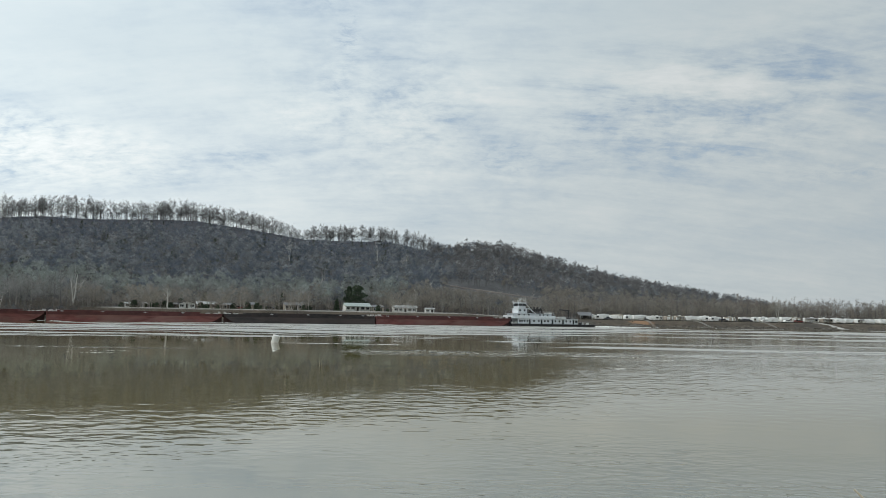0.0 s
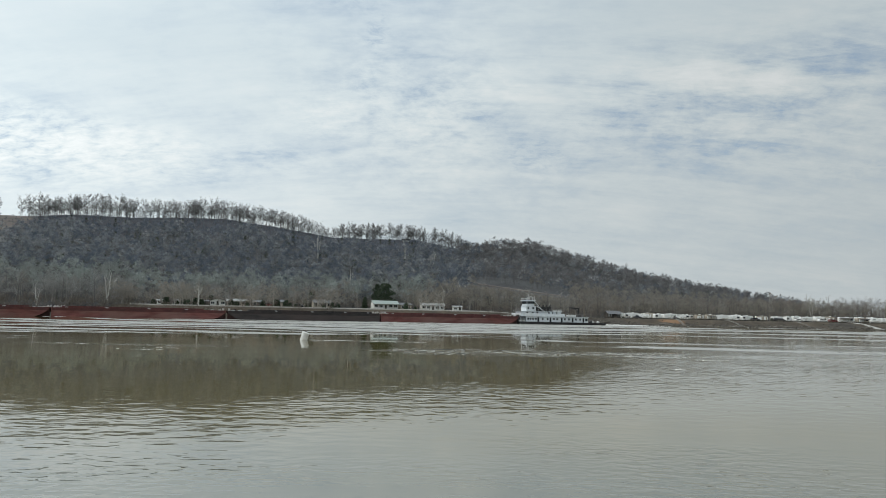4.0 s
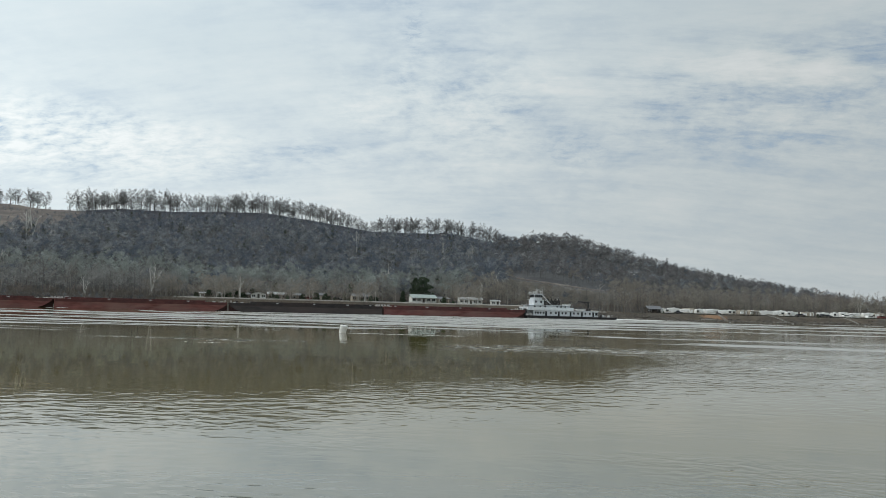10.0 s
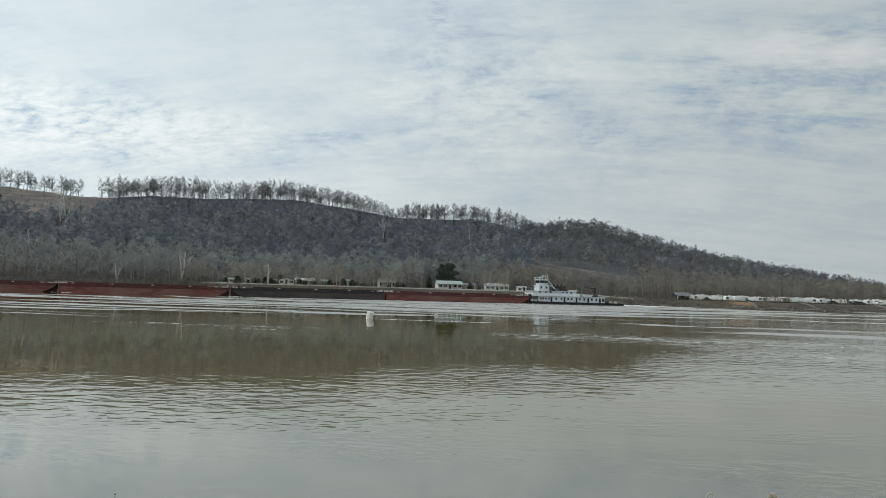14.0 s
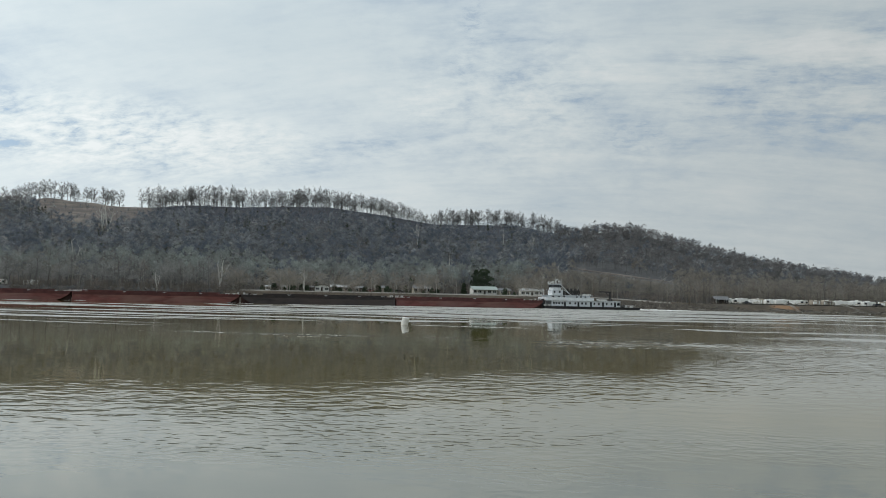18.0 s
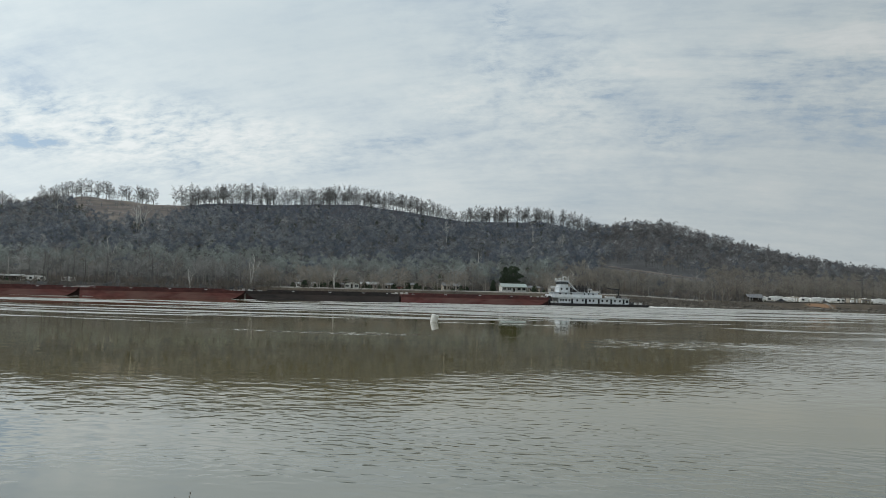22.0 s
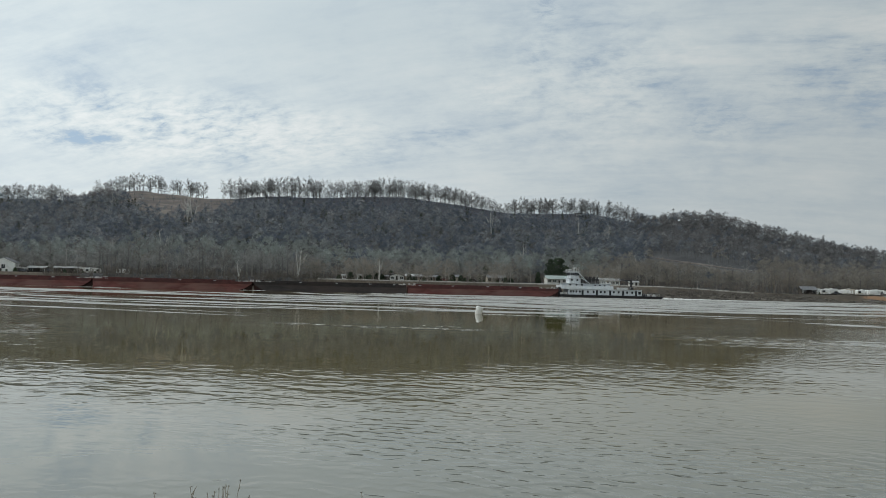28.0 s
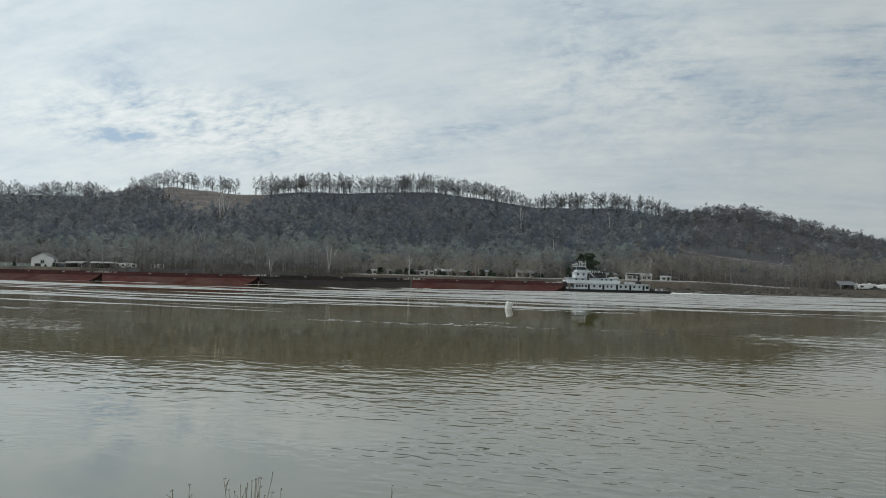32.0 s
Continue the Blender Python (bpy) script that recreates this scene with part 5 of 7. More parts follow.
def rail(bm, x0, y0, x1, y1, z, h=1.0, gap=1.6, r=0.022):
    n = max(1, int(math.hypot(x1 - x0, y1 - y0) / gap))
    for k in range(n + 1):
        x, y = x0 + (x1 - x0) * k / n, y0 + (y1 - y0) * k / n
        tube(bm, (x, y, z), (x, y, z + h), r, sides=4)
    for q in (0.5, 1.0):
        tube(bm, (x0, y0, z + h * q), (x1, y1, z + h * q), r, sides=4)


def towboat():
    """x runs from the bow aft, y from the near side across, z up from the water."""
    root = new("towboat")
    W = 10.4
    bm = bmesh.new()
    extrude_profile(bm, [(1.0, -0.5), (0.3, 0.0), (0.0, 1.15), (42.4, 1.0), (42.4, 0.3), (40.6, -0.5)], 0, W)
    soften(bm, 0.08)
    part("hull", bm, M_BLACK, root)
    box_part("fender", (0.6, -0.16, 0.55, 42.0, 0.02, 0.85), M_TYRE, root, bevel=0.04)
    for y in (1.4, 6.6):
        bm = bmesh.new()
        extrude_profile(bm, [(-0.35, 0.2), (0.0, 0.2), (1.4, 1.1), (0.35, 4.0), (-0.35, 4.0)], y, y + 1.5)
        soften(bm, 0.05)
        part("push_knee", bm, M_BLACK, root)
    # main deck house
    main = box_part("main_deckhouse", (3.6, 1.2, 1.0, 34.0, W - 1.2, 3.35), M_WHITE, root, bevel=0.05)
    box_part("boat_deck", (1.6, 0.35, 3.35, 34.6, W - 0.35, 3.5), M_WHITE, root, bevel=0.04)
    bm = bmesh.new()
    box(bm, 0, -0.02, 0, 0.72, 0.03, 0.85)
    glass = part("window", bm, M_GLASS, main, "dark window")
    bm = bmesh.new()
    box(bm, 0, -0.02, 0, 0.8, 0.03, 1.9)
    door = part("door", bm, M_GLASS, main, "dark steel door")
    spots = [(4.2, 0), (5.3, 0), (6.5, 0), (7.9, 0), (9.0, 1), (11.2, 0), (13.6, 0), (14.9, 1), (16.6, 0), (18.2, 0), (20.4, 1), (22.0, 0), (24.0, 0), (25.8, 1), (27.5, 0), (29.6, 0), (31.2, 1)]
    used = set()
    for x, is_door in spots:
        src = door if is_door else glass
        at = (x, 1.18, 1.12 if is_door else 1.95)
        if src.name in used:
            share("door" if is_door else "window", src.data, main, at)
        else:
            src.location = at
            used.add(src.name)
    for x in np.arange(8.5, 33, 2.6):
        share("window", glass.data, main, (float(x), W - 1.22, 1.95))
    box_part("machinery_window", (32.5, 1.17, 1.7, 33.7, 1.215, 2.8), M_GLASS, main)
    upper_from = len(root.children)
    # cabin deck with its solid bulwark
    cabin = box_part("cabin_deckhouse", (2.6, 1.9, 3.504, 21.5, W - 1.9, 5.5), M_WHITE, root, bevel=0.05)
    bm = bmesh.new()
    for y in (0.38, W - 0.5):
        box(bm, 1.4, y, 3.504, 22.6, y + 0.12, 4.75)
    box(bm, 1.4, 0.51, 3.504, 1.52, W - 0.51, 4.75)
    part("bulwark", bm, M_WHITE, root)
    for x in (4.8, 7.4, 15.2, 17.0, 19.0):
        share("window", glass.data, cabin, (x, 1.88, 4.45))
    share("door", door.data, cabin, (9.6, 1.88, 3.55))
    box_part("roof", (1.8, 1.2, 5.5, 22.4, W - 1.2, 5.63), M_WHITE, cabin, bevel=0.03)
    # texas deck and pilothouse
    texas = box_part("texas_deckhouse", (4.2, 2.5, 5.634, 8.9, W - 2.5, 7.75), M_WHITE, root, bevel=0.05)
    for x in (4.9, 7.2):
        share("window", glass.data, texas, (x, 2.48, 6.55))
    box_part("roof", (3.7, 1.8, 7.75, 9.5, W - 1.8, 7.88), M_WHITE, texas, bevel=0.03)
    bm = bmesh.new()
    a = [(4.8, 2.7), (8.1, 2.7), (8.1, W - 2.7), (4.8, W - 2.7)]
    lo = [bm.verts.new((x, y, 7.884)) for x, y in a]
    hi = [bm.verts.new((x + (-0.25 if x < 6 else 0.1), y + (-0.15 if y < 5 else 0.15), 10.2)) for x, y in a]
    bm.faces.new(lo[::-1])
    bm.faces.new(hi)
    for k in range(4):
        bm.faces.new((lo[k], lo[(k + 1) % 4], hi[(k + 1) % 4], hi[k]))
    pilot = part("pilothouse", bm, M_WHITE, root)
    for x in (4.72, 5.62, 6.52, 7.42):
        box_part("window", (x, 2.50, 8.8, x + 0.78, 2.62, 9.95), M_GLASS, pilot)
    for y in np.arange(3.0, 7.3, 0.9):
        box_part("window", (4.50, float(y), 8.8, 4.66, float(y) + 0.75, 9.95), M_GLASS, pilot)
    box_part("roof", (4.1, 2.1, 10.2, 8.8, W - 2.1, 10.38), M_WHITE, pilot, bevel=0.04)
    bm = bmesh.new()
    rail(bm, 3.8, 1.9, 9.4, 1.9, 7.884)
    rail(bm, 9.4, 1.9, 9.4, W - 1.9, 7.884)
    part("pilothouse_railing", bm, M_FITTING, root, "pale pipe railing")
    bm = bmesh.new()
    rail(bm, 1.9, 1.3, 1.9, W - 1.3, 5.634)
    rail(bm, 1.9, 1.3, 22.2, 1.3, 5.634)
    part("cabin_railing", bm, M_FITTING, root, "pale pipe railing")
    bm = bmesh.new()
    rail(bm, 23.6, 0.5, 32.6, 0.5, 3.504)
    part("deck_railing", bm, M_FITTING, root, "pale pipe railing")
    bm = bmesh.new()
    rail(bm, 23.6, W - 0.5, 32.6, W - 0.5, 3.504)
    part("deck_railing", bm, M_FITTING, root, "pale pipe railing")
    bm = bmesh.new()
    rail(bm, 33.4, 0.4, 41.2, 0.4, 1.0, 0.9)
    rail(bm, 41.2, 0.4, 41.2, W - 0.4, 1.0, 0.9)
    part("stern_railing", bm, M_FITTING, root, "pale pipe railing")
    # outside stair
    bm = bmesh.new()
    for y in (1.55, 2.25):
        tube(bm, (12.6, y, 5.63), (8.9, y, 7.9), 0.1, sides=4)
    for k in range(9):
        f = (k + 0.5) / 9
        box(bm, 12.6 - 3.7 * f - 0.14, 1.55, 5.63 + 2.25 * f - 0.03, 12.6 - 3.7 * f + 0.14, 2.25, 5.63 + 2.25 * f + 0.03)
    part("outside_stair", bm, M_WHITE, root)
    # long braces and dark gear abaft the pilothouse
    for y in (2.2, W - 2.2):
        bm = bmesh.new()
        tube(bm, (8.4, y, 10.2), (13.0, y, 5.64), 0.14, sides=5)
        part("brace", bm, M_WHITE, root)
    for x, y, l, h in ((9.6, 1.9, 0.9, 1.5), (11.4, 1.8, 1.2, 1.0), (13.4, 2.0, 0.8, 1.7), (15.2, 2.2, 1.0, 1.1)):
        bm = bmesh.new()
        box(bm, x, y, 5.634, x + l, y + 0.7, 5.634 + h)
        tube(bm, (x + l / 2, y + 0.3, 5.634 + h), (x + l / 2, y + 0.3, 6.2 + h), 0.12)
        part("deck_gear", bm, M_BLACK, root, "dark deck gear")
    # mast, radars, aerials and lamps over the pilothouse
    bm = bmesh.new()
    tube(bm, (6.6, 5.2, 10.38), (6.6, 5.2, 13.0), 0.11, 0.06)
    tube(bm, (6.6, 3.4, 11.6), (6.6, 7.0, 11.6), 0.06)
    tube(bm, (5.6, 5.2, 12.2), (7.6, 5.2, 12.2), 0.05)
    part("mast", bm, M_FITTING, root)
    for x, y, z in ((5.0, 3.2, 10.9), (5.1, 7.2, 11.0), (8.2, 3.4, 11.4), (6.9, 3.4, 11.9)):
        bm = bmesh.new()
        tube(bm, (x, y, 10.38 if z < 11.5 else 11.6), (x, y, z), 0.07)
        box(bm, x - 0.55, y - 0.12, z, x + 0.55, y + 0.12, z + 0.22)
        part("radar", bm, M_FITTING, root)
    for x, y, h, top in ((4.9, 2.7, 0.75, 0.34), (5.9, 3.0, 1.25, 0.28), (7.2, 2.6, 0.9, 0.38), (8.3, 2.9, 1.55, 0.30), (7.7, 7.3, 1.2, 0.34)):
        bm = bmesh.new()
        tube(bm, (x, y, 10.38), (x, y, 10.38 + h), 0.16, 0.12, 8)
        tube(bm, (x, y, 10.38 + h), (x, y, 10.38 + h + top), top, top * 0.7, 10)
        part("signal_lamp", bm, M_FITTING, root)
    for x, y in ((4.4, 2.9), (4.4, 7.5)):
        bm = bmesh.new()
        tube(bm, (x, y, 10.38), (x, y, 10.8), 0.06)
        tube(bm, (x - 0.35, y, 11.0), (x + 0.3, y, 11.0), 0.3, 0.26, 10)
        part("searchlight", bm, M_FITTING, root)
    # stacks
    for y in (2.9, W - 3.9):
        for x in (10.2, 12.0, 13.7, 15.3):
            bm = bmesh.new()
            extrude_profile(bm, [(x, 5.634), (x + 1.45, 5.634), (x + 1.3, 7.7), (x + 0.25, 7.7)], y, y + 1.0)
            soften(bm, 0.06)
            tube(bm, (x + 0.7, y + 0.5, 7.7), (x + 0.95, y + 0.5, 8.5), 0.28, 0.26, 8)
            part("funnel", bm, M_BLACK, root, "black exhaust stack")
    bm = bmesh.new()
    tube(bm, (16.8, 5.2, 5.63), (16.8, 5.2, 9.3), 0.16, 0.08)
    tube(bm, (16.8, 4.2, 8.2), (16.8, 6.2, 8.2), 0.07)
    box(bm, 16.3, 4.75, 6.6, 17.3, 5.65, 7.4)
    part("stern_mast", bm, M_FITTING, root)
    for x, y, l in ((18.2, 3.0, 1.5), (20.2, 2.6, 1.4), (20.6, 5.6, 1.2)):
        bm = bmesh.new()
        box(bm, x, y, 5.634, x + l, y + 1.2, 6.2)
        soften(bm, 0.08)
        part("deck_locker", bm, M_FITTING, root)
    for child in root.children[upper_from:]:      # the upper works stand a little further aft
        child.location.x += 0.7
    # skiff crane aft
    bm = bmesh.new()
    tube(bm, (30.8, 3.0, 3.5), (30.8, 3.0, 7.3), 0.42, 0.36, 8)
    tube(bm, (31.2, 3.0, 7.2), (26.0, 3.0, 7.5), 0.34, 0.26, 6)
    box(bm, 30.0, 2.3, 3.5, 31.6, 3.7, 4.5)
    tube(bm, (30.8, 3.0, 5.4), (28.8, 3.0, 7.1), 0.16, sides=5)
    tube(bm, (26.3, 3.0, 7.5), (26.3, 3.0, 5.4), 0.05, sides=4)
    part("skiff_crane", bm, M_BLACK, root, "black skiff crane")
    bm = bmesh.new()
    extrude_profile(bm, [(25.0, 3.9), (25.4, 3.52), (29.0, 3.52), (29.4, 4.2), (25.0, 4.25)], 2.2, 3.9)
    soften(bm, 0.05)
    part("skiff", bm, M_FITTING, root)
    # stern clutter
    for x, y, h in ((36.4, 2.0, 1.1), (38.6, 4.2, 0.9), (39.9, 1.6, 0.8), (37.4, 7.5, 1.2)):
        bm = bmesh.new()
        tube(bm, (x, y - 0.5, 1.02 + h * 0.5), (x, y + 0.5, 1.02 + h * 0.5), h * 0.5, sides=10)
        box(bm, x - 0.5, y - 0.6, 1.0, x + 0.5, y + 0.6, 1.2)
        part("winch", bm, M_FITTING if h < 1 else M_BLACK, root)
    for x in (-0.1, 1.6):
        bm = bmesh.new()
        box(bm, x + 0.9, 0.5, 1.1, x + 1.9, 1.3, 1.9)
        soften(bm, 0.08)
        part("bow_winch", bm, M_FITTING, root)
    for k in range(5):
        x = 6.0 + 7.2 * k
        bm = bmesh.new()
        bmesh.ops.create_cone(bm, cap_ends=True, segments=12, radius1=0.42, radius2=0.42, depth=0.22, matrix=pose(x, -0.28, 0.7, 90, 0, 0))
        part("tyre_fender", bm, M_TYRE, root)
    return tagged(root, "white three-decked towboat with black hull and tall pilothouse", "towboat")


boat = towboat()


def wake():
    """Churned white water behind the towboat, in low lumps that travel with it."""
    rng = random.Random(77)
    bm = bmesh.new()
    for _ in range(420):
        k = rng.random() ** 1.6
        x = 42.6 + 34 * k
        y = 5.2 + rng.gauss(0, 2.0 + 3.0 * k)
        s = rng.uniform(0.25, 0.9) * (1 - 0.55 * k)
        h = rng.uniform(0.10, 0.62) * (1 - 0.8 * k) * math.exp(-((y - 5.2) / 5) ** 2) + 0.04
        bmesh.ops.create_icosphere(bm, subdivisions=1, radius=1, matrix=Matrix.LocRotScale((x, y, 0), Euler((0, 0, rng.uniform(0, 3))), (s * rng.uniform(1.2, 2.6), s, h)))
    me = bpy.data.meshes.new("wake")
    bm.to_mesh(me)
    bm.free()
    me.materials.append(M_FOAM)
    return tagged(new("wake", me), "white churned propeller wash behind the towboat", "wake", kind="stuff")


wash = wake()


def bow_foam():
    """The thin line of broken water along the tow's near side."""
    rng = random.Random(78)
    bm = bmesh.new()
    for _ in range(230):
        x = -238 + 280 * rng.random()
        near_joint = min(abs(x + 59.4 * k) for k in range(0, 5))
        if near_joint > 5:
            continue
        s = rng.uniform(0.5, 2.6)
        y = -0.25 - abs(rng.gauss(0, 0.35))
        bmesh.ops.create_icosphere(bm, subdivisions=1, radius=1, matrix=Matrix.LocRotScale((x, y, 0), None, (s, 0.22, rng.uniform(0.04, 0.10))))
    me = bpy.data.meshes.new("side_foam")
    bm.to_mesh(me)
    bm.free()
    me.materials.append(M_FOAM)
    return tagged(new("side_foam", me), "thin white foam along the waterline of the tow", "foam", kind="stuff")


foam = bow_foam()


def buoy():
    """A tilted can buoy with a lifting eye; z up from the water."""
    root = new("channel_buoy")
    bm = bmesh.new()
    rings = [(-0.8, 0.42), (0.0, 0.45), (0.84, 0.47), (0.93, 0.44), (0.96, 0.2)]
    prev = None
    for z, r in rings:
        ring = [bm.verts.new((r * math.cos(k * math.pi / 8), r * math.sin(k * math.pi / 8), z)) for k in range(16)]
        if prev:
            for k in range(16):
                bm.faces.new((prev[k], prev[(k + 1) % 16], ring[(k + 1) % 16], ring[k]))
        else:
            bm.faces.new(ring[::-1])
        prev = ring
    bm.faces.new(prev)
    part("float", bm, M_BUOY, root)
    bm = bmesh.new()
    for k in range(8):
        a, b = k * math.pi / 8, (k + 1) * math.pi / 8
        tube(bm, (0.13 * math.cos(a), 0, 0.95 + 0.12 * math.sin(a)), (0.13 * math.cos(b), 0, 0.95 + 0.12 * math.sin(b)), 0.025, sides=5)
    part("lifting_eye", bm, M_DARK, root)
    bm = bmesh.new()
    for k in range(16):
        a, b = k * math.pi / 8, (k + 1) * math.pi / 8
        tube(bm, (0.455 * math.cos(a), 0.455 * math.sin(a), 0.5), (0.455 * math.cos(b), 0.455 * math.sin(b), 0.5), 0.022, sides=5)
    part("hoop", bm, M_BUOY, root)
    return tagged(root, "weathered white can buoy leaning in the current", "buoy")


can = buoy()


def buoy_streak():
    """The smooth-edged line of broken water that trails from the buoy, and foam lines on the river."""
    rng = random.Random(79)
    bm = bmesh.new()
    for _ in range(150):
        k = rng.random()
        x, y = 0.4 + 15 * k, -0.2 + rng.gauss(0, 0.10 + 0.25 * k)
        bmesh.ops.create_icosphere(bm, subdivisions=1, radius=1, matrix=Matrix.LocRotScale((x, y, 0), None, (rng.uniform(0.1, 0.5), rng.uniform(0.03, 0.08), rng.uniform(0.01, 0.03) * (1 - 0.6 * k))))
    me = bpy.data.meshes.new("buoy_ripple")
    bm.to_mesh(me)
    bm.free()
    me.materials.append(M_FOAM)
    return tagged(new("buoy_ripple", me), "line of broken water trailing from the buoy", "foam", kind="stuff")


streak = buoy_streak()


def drift_foam():
    """Broken lines of foam that drift down the calm reach with the current."""
    rng = random.Random(83)
    bm = bmesh.new()
    for _ in range(6):
        y = rng.uniform(50, 92)
        x = rng.uniform(-1.05, 0.6) * y - 8
        length, turn = rng.uniform(1.0, 4) * y / 60, rng.uniform(-0.12, 0.10)
        for _ in range(int(10 + length * 3)):
            k = rng.uniform(-0.5, 0.5) * length
            px, py = x + k, y + k * turn + rng.gauss(0, 0.3)
            bmesh.ops.create_icosphere(bm, subdivisions=1, radius=1, matrix=Matrix.LocRotScale((px, py, 0), None, (rng.uniform(0.04, 0.2), rng.uniform(0.02, 0.05), rng.uniform(0.004, 0.014))))
    me = bpy.data.meshes.new("drift_foam")
    bm.to_mesh(me)
    bm.free()
    me.materials.append(M_FOAM)
    return tagged(new("drift_foam", me), "thin broken foam lines drifting on the river", "foam", kind="stuff")


drift = drift_foam()

# ---------------------------------------------------------------- the far bank's houses and campers
def gable_house(name, w, d, h, rise, wall, roof, label, windows=3, door=True, ridge_along=True, porch=0.0, chimney=False, category="house"):
    """A house centred on its place, its front to the river (-y)."""
    root = new(name)
    x0, x1, y0, y1 = -w / 2, w / 2, -d / 2, d / 2
    bm = bmesh.new()
    if ridge_along:
        v = [bm.verts.new(p) for p in ((x0, y0, 0), (x0, y1, 0), (x0, y1, h), (x0, 0, h + rise), (x0, y0, h), (x1, y0, 0), (x1, y1, 0), (x1, y1, h), (x1, 0, h + rise), (x1, y0, h))]
    else:
        v = [bm.verts.new(p) for p in ((x0, y0, 0), (x1, y0, 0), (x1, y0, h), (0, y0, h + rise), (x0, y0, h), (x0, y1, 0), (x1, y1, 0), (x1, y1, h), (0, y1, h + rise), (x0, y1, h))]
    for q in ((0, 1, 2, 3, 4), (9, 8, 7, 6, 5), (0, 5, 6, 1), (1, 6, 7, 2), (0, 4, 9, 5), (2, 7, 8, 3), (3, 8, 9, 4)):
        bm.faces.new([v[k] for k in q])
    part("wall", bm, wall, root)
    ov, th = 0.4, 0.14
    half = d / 2 if ridge_along else w / 2
    for sgn in (-1, 1):
        bm = bmesh.new()
        drop = ov * rise / half
        a = [(sgn * (half + ov), h - drop + 0.02), (0, h + rise + 0.02), (0, h + rise + 0.02 + th), (sgn * (half + ov), h - drop + 0.02 + th)]
        L0, L1 = (x0 - ov, x1 + ov) if ridge_along else (y0 - ov, y1 + ov)
        lo = [bm.verts.new((L0, p, z) if ridge_along else (p, L0, z)) for p, z in a]
        hi = [bm.verts.new((L1, p, z) if ridge_along else (p, L1, z)) for p, z in a]
        bm.faces.new(lo)
        bm.faces.new(hi[::-1])
        for k in range(4):
            bm.faces.new((lo[(k + 1) % 4], lo[k], hi[k], hi[(k + 1) % 4]))
        part("roof", bm, roof, root)
    n = windows + (1 if door else 0)
    for k in range(n):
        x = x0 + w * (k + 0.5) / n
        if door and k == n // 2:
            box_part("door", (x - 0.5, y0 - 0.06, 0.1, x + 0.5, y0 + 0.04, 2.1), M_DARK, root)
            continue
        ww = min(0.75, w / n * 0.34)
        win = box_part("window", (x - ww, y0 - 0.05, h * 0.38, x + ww, y0 + 0.04, h * 0.80), M_GLASS, root)
        bm = bmesh.new()
        for dx in (-ww - 0.1, ww, -0.04):
            box(bm, x + dx, y0 - 0.09, h * 0.36, x + dx + (0.1 if dx != -0.04 else 0.08), y0 - 0.052, h * 0.82)
        box(bm, x - ww - 0.1, y0 - 0.095, h * 0.80, x + ww + 0.1, y0 - 0.056, h * 0.84)
        part("window_frame", bm, M_GREYWHITE, win)
    for y in (-d * 0.2, d * 0.22):
        box_part("window", (x1 - 0.03, y - 0.5, h * 0.4, x1 + 0.05, y + 0.5, h * 0.8), M_GLASS, root)
    box_part("footing", (x0 + 0.05, y0 + 0.05, -0.6, x1 - 0.05, y1 - 0.05, -0.002), M_CONCRETE, root)
    if porch:
        box_part("porch_floor", (x0, y0 - porch, -0.5, x1, y0 - 0.01, 0.12), M_WOOD, root)
        bm = bmesh.new()
        vv = [bm.verts.new(p) for p in ((x0 - 0.2, y0 - porch - 0.2, h - 0.35), (x1 + 0.2, y0 - porch - 0.2, h - 0.35), (x1 + 0.2, y0 - 0.42, h + 0.05), (x0 - 0.2, y0 - 0.42, h + 0.05))]
        ww = [bm.verts.new(p.co + Vector((0, 0, 0.12))) for p in vv]
        bm.faces.new(vv[::-1])
        bm.faces.new(ww)
        for k in range(4):
            bm.faces.new((vv[k], vv[(k + 1) % 4], ww[(k + 1) % 4], ww[k]))
        part("porch_roof", bm, roof, root)
        m = max(2, int(w / 2.6))
        for k in range(m + 1):
            x = x0 + 0.1 + (w - 0.2) * k / m
            box_part("porch_post", (x - 0.07, y0 - porch, 0.124, x + 0.07, y0 - porch + 0.14, h - 0.36), M_DARK if wall is M_DARK and 0 < k < m else M_GREYWHITE, root)
    if chimney:
        box_part("chimney", (x1 * 0.45, -0.3, h + rise * 0.6, x1 * 0.45 + 0.6, 0.3, h + rise + 0.8), M_CONCRETE, root)
    return tagged(root, label, category)


